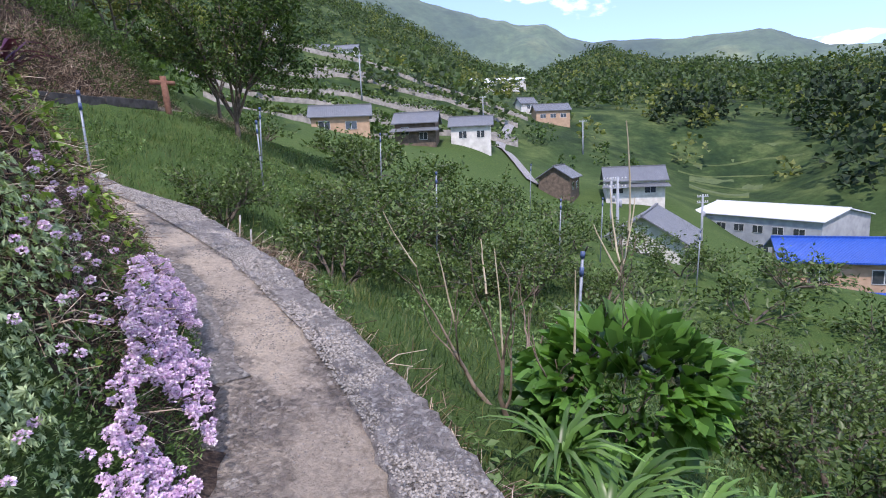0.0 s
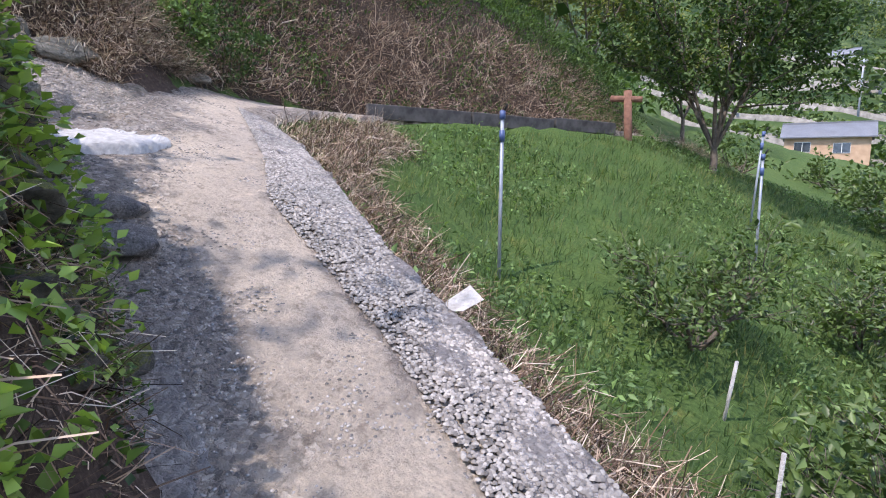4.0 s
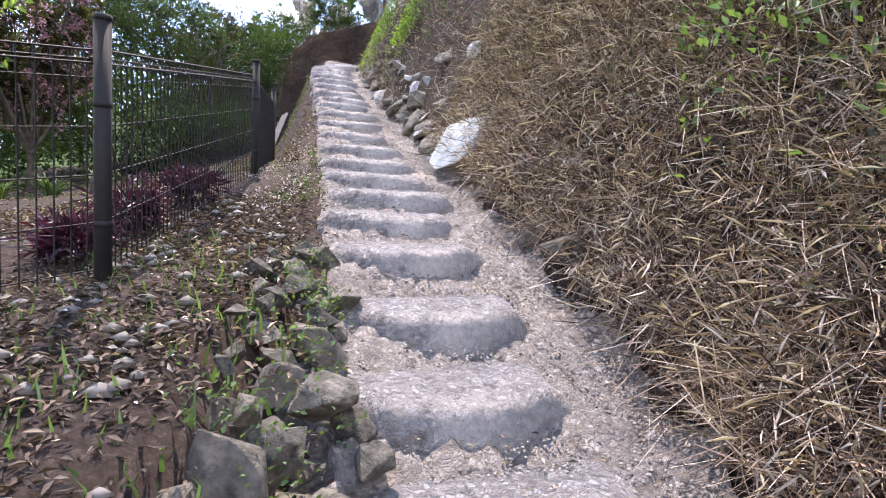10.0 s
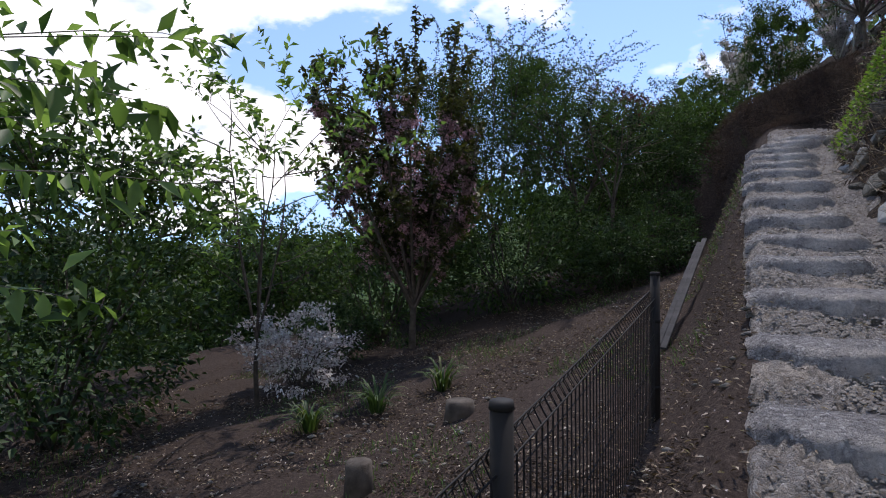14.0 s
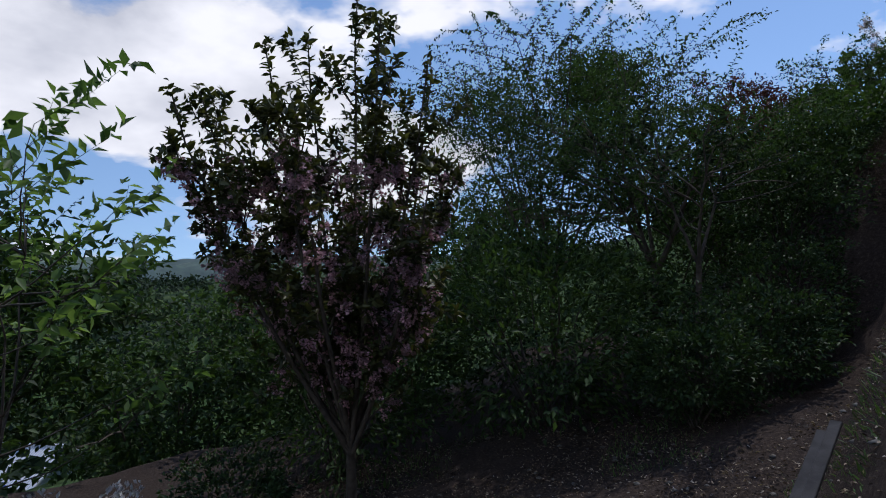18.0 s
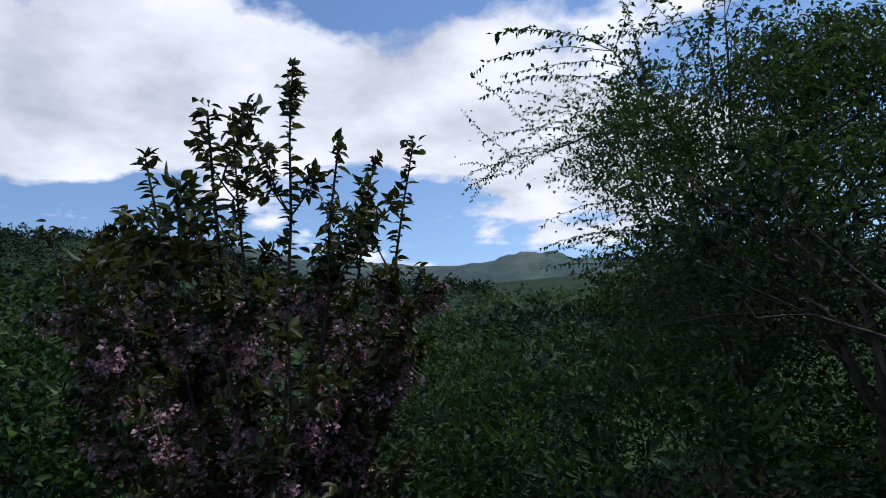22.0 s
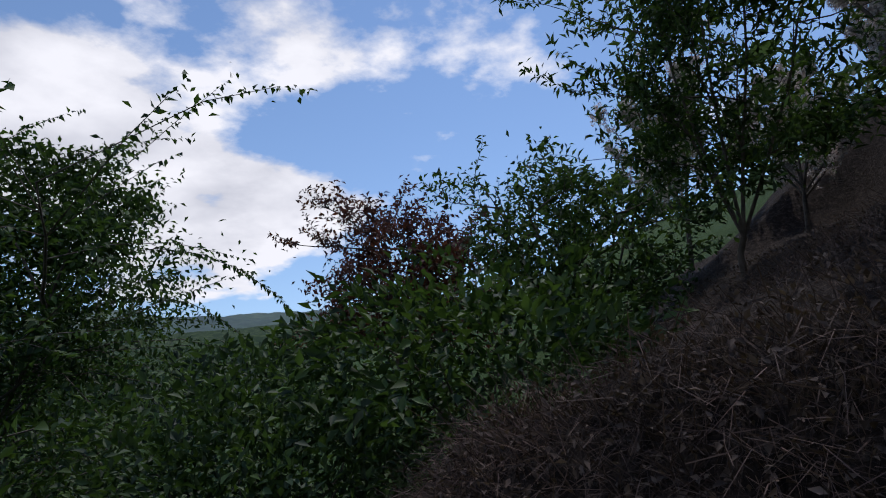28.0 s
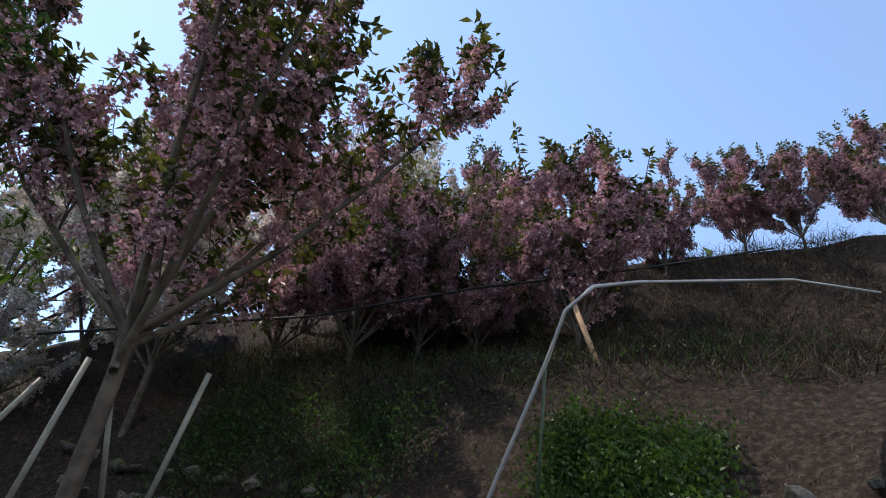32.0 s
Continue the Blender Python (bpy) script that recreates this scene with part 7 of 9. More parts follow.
_q = scatter(SLOPE, 19000, lambda x, y: off(x, y) & (_d(x, y, LOW_R) < 0.35 + 0.75 * smooth(5, 7, y)) & (y < 11) & (y > 2), 25)
stuff("dry_grass", stems(_q, 0.35, 0.0032, M_STRAW, "dry_grass", hang=0.7, upright=0.3), "dry grass hanging over the path's edge", "dead plants")

LILAC = arr((-0.9, 0.5), (-1.0, 1.6), (-1.13, 2.2), (-1.35, 2.7), (-1.75, 3.45), (-2.0, 3.6), (-1.78, 2.9), (-1.5, 2.3), (-1.22, 1.6), (-1.05, 0.9), (-0.98, 0.5))
# the bank left of the path: mugwort, creeper, dry vines, lilac flowers
LEFTBANK = np.concatenate([LOW_L[2:10, :2] + arr((-0.1, 0)), arr((-5.2, 5.0), (-4.6, 3.6), (-3.5, 2.2), (-2.8, 0), (-2.2, -1.0), (-0.6, -1.5))])
def lobed(q, height, size, mat, name, label, category, seed, width=0.34, lobes=5, fan=0.62, lift=0.0):
    """Deeply cut leaves on the land: each a fan of narrow lobes."""
    r = np.random.default_rng(seed)
    n = len(q)
    N = land_normal(q[:, 0], q[:, 1])
    P = np.column_stack([q, ground(q[:, 0], q[:, 1]) + lift]) + N * (r.uniform(0, 1, n) ** 0.8 * height)[:, None]
    D = r.normal(0, 0.7, (n, 3)) + N * 0.25; D[:, 2] += 0.1
    D -= N * (D * N).sum(1)[:, None] * 0.6
    D /= np.linalg.norm(D, axis=1)[:, None]
    S = np.cross(N, D); S /= np.linalg.norm(S, axis=1)[:, None]
    V, T, k = [], [], 0
    for j in range(lobes):
        a = (j - (lobes - 1) / 2) * fan
        d = D * math.cos(a) + S * math.sin(a)
        v, t = leaves(P, d, size * (1 - 0.28 * abs(a)), width=width, spread=0.06, seed=seed, fold=0.12)
        V.append(v); T.append(t + k); k += len(v)
    stuff(name, mesh_from(name, np.concatenate(V), np.concatenate(T), None, mat), label, category)


_q = scatter(LEFTBANK, 20000, lambda x, y: off(x, y) & (y > 1.9), 41)
stuff("dead_stems", stems(_q, 0.2, 0.0024, M_STRAW, "dead_stems", hang=0.6), "dry vines hanging on the bank above the path", "dead plants")
wild = lambda x, y: off(x, y) & (y < 2.3) & ~inside_poly(x, y, LILAC)
_q = scatter(LEFTBANK, 11000, lambda x, y: wild(x, y) & (np.sin(x * 5.3 + 1) * np.sin(y * 4.1) > -0.45), 42)
lobed(_q, 0.1, 0.032, M_MUGWORT, "mugwort", "grey-green mugwort with deeply cut leaves on the bank", "weeds", 42)
_q = scatter(arr((-1.08, 0.2), (-1.3, 1.5), (-1.75, 2.5), (-2.6, 2.9), (-2.9, 0.4), (-1.6, -0.6)), 7000, lambda x, y: wild(x, y) & (y > 0.9), 362)
lobed(_q, 0.17, 0.038, M_MUGWORT, "mugwort", "tall grey-green mugwort above the lilac flowers", "weeds", 363)
clump(LEFTBANK, 26000, 240, 0.02, M_DARKWEED, "weeds", "small dark green weeds on the bank", "weeds", 0.08, 43, 0.42, lambda x, y: off(x, y) & (y < 2.0), 0.14)
_q = scatter(LEFTBANK, 125, lambda x, y: off(x, y) & (y > 2.0) & (y < 5.2), 44)
_q = np.repeat(_q, 17, axis=0) + _r.normal(0, 0.11, (len(_q) * 17, 2))
lobed(_q[off(_q[:, 0], _q[:, 1])], 0.11, 0.056, M_IVY, "creeper", "bright green creeper with lobed leaves trailing over the bank", "creeper", 44, 0.7, 3, 0.75, 0.05)
clump(LEFTBANK, 3500, 60, 0.035, M_DARKIVY, "ivy", "dark ivy on the bank", "creeper", 0.05, 45, 0.8, lambda x, y: off(x, y) & (y > 2.0), 0.16)


def lilac():
    """Round heads of small flowers, crowded along the path's edge and scattered up the bank."""
    r = np.random.default_rng(46)
    q = scatter(LILAC, 1150, lambda x, y: np.sin(x * 9 + y * 3) * np.sin(y * 7.3 - x * 2) > -0.35, 46)
    far = scatter(arr((-1.0, 0.5), (-1.2, 1.6), (-1.55, 2.5), (-2.0, 2.7), (-1.75, 1.6), (-1.5, 0.4)), 120, None, 49)
    q = np.concatenate([q, far])
    N = land_normal(q[:, 0], q[:, 1])
    high = np.concatenate([r.uniform(0.09, 0.14, len(q) - len(far)), r.uniform(0.1, 0.2, len(far))])
    P = np.column_stack([q, ground(q[:, 0], q[:, 1])]) + N * high[:, None] + np.array((0.03, 0, 0))
    size = np.repeat(r.uniform(0.7, 1.2, len(q)), 40)[:, None]
    d = r.normal(size=(len(q) * 40, 3)); d[:, 2] += 0.35; d[:, 0] += 0.2
    d /= np.linalg.norm(d, axis=1)[:, None]
    v, t = leaves(np.repeat(P, 40, axis=0) + d * 0.012 * size * np.array((1, 1, 0.7)), d, 0.011, width=1.1, spread=0.3, seed=47, fold=0.1)
    stuff("lilac_flowers", mesh_from("lilac_flowers", v, t, None, M_LILAC), "mat of round lilac flower heads spilling over the path's edge", "flowers")


lilac()
clump(LILAC, 9000, 160, 0.026, M_DARKWEED, "flower_leaves", "small leaves under the lilac flowers", "weeds", 0.1, 48, 0.35, lambda x, y: x < 9, 0.1)
# green on the far banks
GREENBANK = arr((-11.6, 7.2), (-12.6, 10), (-13.2, 13), (-12.2, 18), (-10, 24), (-13, 24), (-15.5, 16), (-16.4, 10), (-14.5, 6), (-14.0, 0), (-12.8, 0))
clump(GREENBANK, 20000, 200, 0.11, M_TREE, "undergrowth", "green undergrowth above the dry bank", "undergrowth", 0.7, 51, 0.4, None, 0.4)
clump(GREENBANK, 6000, 60, 0.10, M_DARKIVY, "undergrowth", "dark undergrowth above the dry bank", "undergrowth", 0.5, 52, 0.5, None, 0.4)
put(bush(353, 0.36, 0.36, 0.5, 0.07, M_WEED, 1500, lumps=0.4, width=0.6, fine=True), (-9.95, 8.05), "bramble", "green bramble bush growing out of the dry bank", "shrub")
put(bush(354, 0.7, 0.6, 0.45, 0.07, M_DARKIVY, 2000, lumps=0.4, width=0.5), (-10.5, 8.9), "shrub", "dark green shrub on the dry bank", "shrub")
BANKGREEN2 = arr((-10.3, 4.2), (-10.5, 3.0), (-11.2, 2.7), (-11.6, 3.6), (-11.2, 4.6), (-10.8, 4.8))
clump(BANKGREEN2, 3000, 26, 0.06, M_WEED, "bramble", "green bramble and bedstraw growing out of the dry bank", "shrub", 0.35, 54, 0.5, None, 0.16)
UPBANK = arr((-11.5, 0.2), (-11.9, -3), (-12.3, -6), (-13.2, -6.2), (-12.7, -3), (-12.2, 0.2))
for _k, (_x, _y) in enumerate(((-12.2, -6.4), (-12.0, -4.2))):
    clump(arr((_x + 0.3, _y), (_x, _y + 0.35), (_x - 0.35, _y), (_x, _y - 0.35)), 900, 9, 0.05, M_IVY, "hanging_creeper", "bright green creeper hanging down the bank above the stairs", "creeper", 0.25, 155 + 10 * _k, 0.7, None, 0.1)
clump(UPBANK, 3500, 40, 0.05, M_DARKIVY, "undergrowth", "dark undergrowth on the bank above the stairs", "undergrowth", 0.4, 156, 0.5, None, 0.25)
# ivy on the terrace wall at the top
IVYWALL = arr((-17.0, -11.6), (-16.95, -11.2), (-16.55, -10.5), (-16.08, -10.55), (-16.14, -11.45))
# darker leaf colour stands in for the partial shade on this creeper
clump(IVYWALL, 13000, 100, 0.034, M_DARKIVY, "creeper", "thick green creeper over the terrace wall", "creeper", 0.14, 56, 0.75, None, 0.09)
IVYWALL2 = arr((-16.85, -12.5), (-17.3, -12.7), (-17.25, -15.2), (-16.75, -14.8))
clump(IVYWALL2, 8000, 90, 0.032, M_DARKIVY, "ivy", "ivy over the terrace wall behind the cherry", "creeper", 0.16, 57, 0.8, None, 0.2)
SLOPE_TOP = arr((-16.9, -9.6), (-18.4, -9.2), (-19.6, -12), (-19.2, -16.5), (-17.2, -16.5), (-17.5, -12.4))
clump(SLOPE_TOP, 5000, 90, 0.035, M_DARKIVY, "undergrowth", "dark undergrowth on the slope behind the cherry trees", "undergrowth", 0.2, 157, 0.5, None, 0.3)
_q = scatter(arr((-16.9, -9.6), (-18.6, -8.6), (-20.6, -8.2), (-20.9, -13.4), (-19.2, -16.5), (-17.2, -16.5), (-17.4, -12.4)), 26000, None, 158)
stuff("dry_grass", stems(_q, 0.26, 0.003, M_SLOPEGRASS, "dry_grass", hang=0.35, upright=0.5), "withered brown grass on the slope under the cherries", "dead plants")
# creeper over the stone wall by the path's bend
WALLIVY = arr((-3.4, 5.05), (-4.6, 5.35), (-5.6, 5.45), (-5.6, 5.1), (-4.4, 4.7), (-3.2, 4.6))
clump(WALLIVY, 1500, 30, 0.055, M_IVY, "creeper", "bright green leaves hanging over the stone wall", "creeper", 0.16, 58, 0.7, None, 0.12)

put(bush(331, 1.5, 1.4, 1.1, 0.075, M_TREE, 8000), (-10.5, -14.3), "shrub", "dense dark shrub below the mound", "shrub")
put(bush(332, 1.1, 1.1, 0.8, 0.065, M_DARKIVY, 5500), (-10.4, -12.5), "shrub", "dense dark shrub below the mound", "shrub")
put(bush(333, 1.6, 1.5, 1.2, 0.10, M_TREE, 5000), (-9.6, -16.2), "shrub", "dense green shrub below the slope", "shrub")

# trees and shrubs on the steep bank between the garden and the stairs' head
for _k, (_x, _y, _a, _h) in enumerate(((-10.0, -10.2, 0.8, 0.6), (-10.3, -11.5, 0.9, 0.8), (-9.6, -13.9, 1.3, 1.3), (-10.9, -13.4, 0.8, 0.8), (-9.3, -9.3, 0.7, 0.6))):
    put(bush(340 + _k, _a, _a, _h, 0.065, M_DARKIVY, 5200), (_x, _y), "shrub", "dark leafy shrub on the bank below the stairs", "shrub")
put(bush(360, 0.42, 0.42, 0.3, 0.05, M_WEED, 1600, lumps=0.45, width=0.5, fine=True), (-9.95, 4.85), "bramble", "green bramble hanging over the dry bank", "shrub")
clump(np.array(POLY_WALL), 3000, 60, 0.02, M_WEED, "moss", "tufts of moss and small weeds on the stone wall", "moss", 0.12, 361, 0.6, None, 0.06)
# ---- valley: woods, houses, poles ----
def polar(heading, dist):
    a = math.radians(heading)
    return -math.sin(a) * dist, math.cos(a) * dist


def forest(name, label, seed, headings, reach, spacing, crown, leaf, per, mat, keep=None, tall=1.2):
    """Woods: for each tree a loose, uneven heap of leaf clumps, all in one mesh."""
    r = np.random.default_rng(seed)
    area = math.radians(headings[1] - headings[0]) * (reach[1] ** 2 - reach[0] ** 2) / 2
    n = int(area / spacing ** 2)
    a = np.radians(r.uniform(headings[0], headings[1], n))
    d = np.sqrt(r.uniform(reach[0] ** 2, reach[1] ** 2, n))
    x, y = -np.sin(a) * d, np.cos(a) * d
    if keep is not None:
        ok = keep(x, y)
        x, y = x[ok], y[ok]
    z = hills(x, y)
    n = len(x)
    size = crown * r.uniform(0.55, 1.25, n)
    c = np.repeat(np.column_stack([x, y, z]), per, axis=0)
    s = np.repeat(size, per)
    v = r.normal(size=(n * per, 3)); v /= np.linalg.norm(v, axis=1)[:, None]
    v *= (r.uniform(0.35, 1.0, n * per) ** 0.5)[:, None]
    P = c + v * np.column_stack([s, s, s * tall]) + np.column_stack([s * 0, s * 0, s * tall * 0.75])
    return stuff(name, leaf_mesh(name, P, v + np.array((0, 0, 0.4)), leaf, mat, width=0.95, spread=0.6, seed=seed), label, "woods")


def clear(x, y):
    """Away from the houses and the view of them."""
    h, r = np.degrees(np.arctan2(-x, y)), np.hypot(x, y)
    out = np.ones(np.shape(x), bool)
    for a, d, _ in PADS[:16]:
        out &= ~((np.abs(h - a) < 60 / d * 6) & (r > d - 32) & (r < d + 7))
    return out


def patchy(a, b, cut):
    return lambda x, y: np.sin(x * a + 1.7) * np.sin(y * b + 0.6) + 0.5 * np.sin(x * a * 2.3 - y * b * 1.9) > cut


forest("far_woods", "wooded ridges beyond the valley", 61, (-62, 20), (240, 720), 10.5, 4.6, 1.8, 30, M_FOREST)
# this spur takes the dark leaves in place of shadow and backlight
forest("far_woods", "wooded spur across the valley, its shade in the leaf colour", 72, (-130, -76), (300, 720), 11, 4.6, 1.9, 28, M_DARKFOREST)
forest("far_woods", "spring-green trees scattered on the far ridges", 62, (-62, 20), (220, 640), 15, 4.2, 1.5, 34, M_LIGHTFOREST, patchy(0.013, 0.011, 0.0))
forest("valley_woods", "mixed woods on the valley's slopes", 63, (-185, 30), (140, 330), 10, 4.2, 1.9, 30, M_FOREST, lambda x, y: patchy(0.021, 0.017, 0.05)(x, y) & clear(x, y))
forest("valley_woods", "light green spring trees on the valley's slopes", 64, (-40, 25), (130, 300), 15, 3.8, 1.5, 34, M_LIGHTFOREST, patchy(0.03, 0.025, 0.1))
forest("dark_wood", "dark cedar wood on the opposite slope", 65, (-62, -33), (125, 240), 7.5, 3.8, 1.7, 34, M_DARKFOREST, None, 1.9)
forest("dark_wood", "dark clump of cedars on a hill", 66, (-27, -21), (180, 215), 6.0, 4.0, 1.6, 40, M_DARKFOREST, None, 1.3)
# on the next two slopes dark leaves stand in for cloud shadow and backlight
forest("dark_wood", "wood on the slope across the valley, its shade in the leaf colour", 71, (-126, -76), (120, 330), 10, 4.4, 2.0, 26, M_DARKFOREST)
forest("hillside_woods", "trees on the slope below the garden, shade in their leaf colour", 67, (-170, -75), (26, 120), 6.5, 2.6, 1.0, 44, M_DARKFOREST)
forest("hillside_woods", "trees and bamboo on the slope among the houses", 68, (-34, 24), (48, 150), 9, 2.0, 0.75, 60, M_TREE, lambda x, y: patchy(0.09, 0.08, 0.25)(x, y) & clear(x, y))
forest("hillside_woods", "trees on the hillside above the path", 69, (24, 80), (24, 110), 6.0, 2.4, 0.8, 40, M_TREE)
forest("hillside_woods", "trees along the ridge above the cherry trees", 70, (80, 178), (34, 90), 7.0, 2.2, 0.8, 30, M_FOREST)


def mountains():
    """The far mountains all round: wooded, their haze put in as a faint blue glow."""
    m, nt, bsdf, out = material("distant_woods_haze_glow")
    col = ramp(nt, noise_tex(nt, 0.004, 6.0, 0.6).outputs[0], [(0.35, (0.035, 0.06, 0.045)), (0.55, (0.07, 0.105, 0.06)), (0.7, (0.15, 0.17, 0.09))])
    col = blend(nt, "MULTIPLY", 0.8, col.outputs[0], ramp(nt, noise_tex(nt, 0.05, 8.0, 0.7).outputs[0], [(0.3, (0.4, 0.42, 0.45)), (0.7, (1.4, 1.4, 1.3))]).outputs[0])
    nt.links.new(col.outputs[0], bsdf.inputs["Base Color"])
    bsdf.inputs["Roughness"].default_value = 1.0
    # faint blue emission stands in for the haze of distance
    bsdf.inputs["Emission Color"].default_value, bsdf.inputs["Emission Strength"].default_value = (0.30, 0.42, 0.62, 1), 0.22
    a = np.arange(-195, 40, 0.22)
    d = np.concatenate([np.linspace(1000, 1600, 30), [1750, 2000]])
    A, R = np.meshgrid(a, d)
    X, Y = -np.sin(np.radians(A)) * R, np.cos(np.radians(A)) * R
    n = np.array([noise.fractal((x * 0.0035, y * 0.0035, 5.0), 1.0, 2.1, 6) for x, y in zip(X.ravel(), Y.ravel())]).reshape(X.shape)
    f = np.array([noise.noise((x * 0.03, y * 0.03, 1.0)) for x, y in zip(X.ravel(), Y.ravel())]).reshape(X.shape)
    crest = np.tan(np.radians(np.interp(a, MOUNTAINS[:, 0], MOUNTAINS[:, 1])))
    rise = smooth(950, 1600, R) ** 0.8
    Z = (1.4 + 1600 * crest[None, :]) * rise - 60 * (1 - rise) + n * 55 * np.sin(np.pi * np.clip(rise, 0, 1)) + n * 7 + f * 5
    Z[-2] -= 30; Z[-1] -= 200
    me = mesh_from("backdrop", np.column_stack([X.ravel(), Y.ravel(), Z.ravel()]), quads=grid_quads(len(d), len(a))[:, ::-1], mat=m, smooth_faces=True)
    tagged(new("backdrop", me), "distant wooded mountains, haze painted on as a blue glow", "mountains", kind="structure")


mountains()


def stripes_mat(name, a, b, scale, metal=0.0, rough=0.5, axis="X"):
    """Tiled or ribbed roofing: ribs down the slope, with stains."""
    m, nt, bsdf, out = material(name)
    tc, w = nt.nodes.new("ShaderNodeTexCoord"), nt.nodes.new("ShaderNodeTexWave")
    w.bands_direction = axis
    w.inputs["Scale"].default_value, w.inputs["Distortion"].default_value = scale, 0.3
    nt.links.new(tc.outputs["Object"], w.inputs["Vector"])
    st = noise_tex(nt, 0.9, 5.0, 0.65)
    col = blend(nt, "MIX", st.outputs[0], a, b)
    col = blend(nt, "MULTIPLY", 0.5, col.outputs[0], ramp(nt, w.outputs["Color"], [(0.0, (0.45, 0.45, 0.45)), (0.6, (1.1, 1.1, 1.1))]).outputs[0])
    nt.links.new(col.outputs[0], bsdf.inputs["Base Color"])
    bsdf.inputs["Roughness"].default_value, bsdf.inputs["Metallic"].default_value = rough, metal
    relief(nt, bsdf, w.outputs["Color"], 0.6, 0.05)
    return m


R_TILE = stripes_mat("grey_roof_tiles", (0.10, 0.11, 0.125), (0.20, 0.21, 0.235), 3.2)
R_BLUE = stripes_mat("blue_roof_sheets", (0.012, 0.06, 0.32), (0.03, 0.11, 0.48), 3.2, 0.0, 0.4)
R_WHITE = stripes_mat("white_roof_sheets", (0.62, 0.65, 0.70), (0.80, 0.81, 0.83), 1.6, 0.0, 0.5)
R_RUST = stripes_mat("rusty_roof_sheets", (0.30, 0.19, 0.13), (0.70, 0.67, 0.64), 2.0, 0.0, 0.6)
W_PLASTER = plain_mat("house_plaster", (0.45, 0.43, 0.40), (0.66, 0.64, 0.60), 1.2, 0.9)
W_WOOD = plain_mat("dark_house_boards", (0.06, 0.045, 0.035), (0.17, 0.125, 0.09), 2.0, 0.85)
W_ORANGE = plain_mat("tan_house_wall", (0.34, 0.22, 0.14), (0.48, 0.33, 0.22), 1.5, 0.85)
W_GREY = plain_mat("grey_concrete_wall", (0.26, 0.275, 0.30), (0.40, 0.415, 0.44), 0.8, 0.9)
GLASS = plain_mat("dark_window_glass", (0.02, 0.025, 0.03), (0.06, 0.07, 0.08), 2.0, 0.08)
FRAMEM = plain_mat("pale_window_frame", (0.45, 0.45, 0.44), (0.6, 0.6, 0.58), 6.0, 0.5)


def box(bm, x0, x1, y0, y1, z0, z1):
    v = [bm.verts.new(c) for c in ((x0, y0, z0), (x1, y0, z0), (x1, y1, z0), (x0, y1, z0), (x0, y0, z1), (x1, y0, z1), (x1, y1, z1), (x0, y1, z1))]
    for f in ((0, 3, 2, 1), (4, 5, 6, 7), (0, 1, 5, 4), (1, 2, 6, 5), (2, 3, 7, 6), (3, 0, 4, 7)):
        bm.faces.new([v[i] for i in f])


def gable(bm, w, d, h, rise, over, thick=0.14):
    """A gabled roof over a w x d house, ridge along x."""
    e, g = d / 2 + over, w / 2 + over
    drop = rise * over / (d / 2)
    for s in (1, -1):
        prof = [(0, h + rise), (s * e, h - drop), (s * e, h - drop + thick), (0, h + rise + thick)]
        a = [bm.verts.new((-g, y, z)) for y, z in prof]
        b = [bm.verts.new((g, y, z)) for y, z in prof]
        for i in range(4):
            bm.faces.new((a[i], a[(i + 1) % 4], b[(i + 1) % 4], b[i]))
        bm.faces.new(a); bm.faces.new(b[::-1])
    box(bm, -g, g, -0.12, 0.12, h + rise + thick * 0.5, h + rise + thick + 0.14)


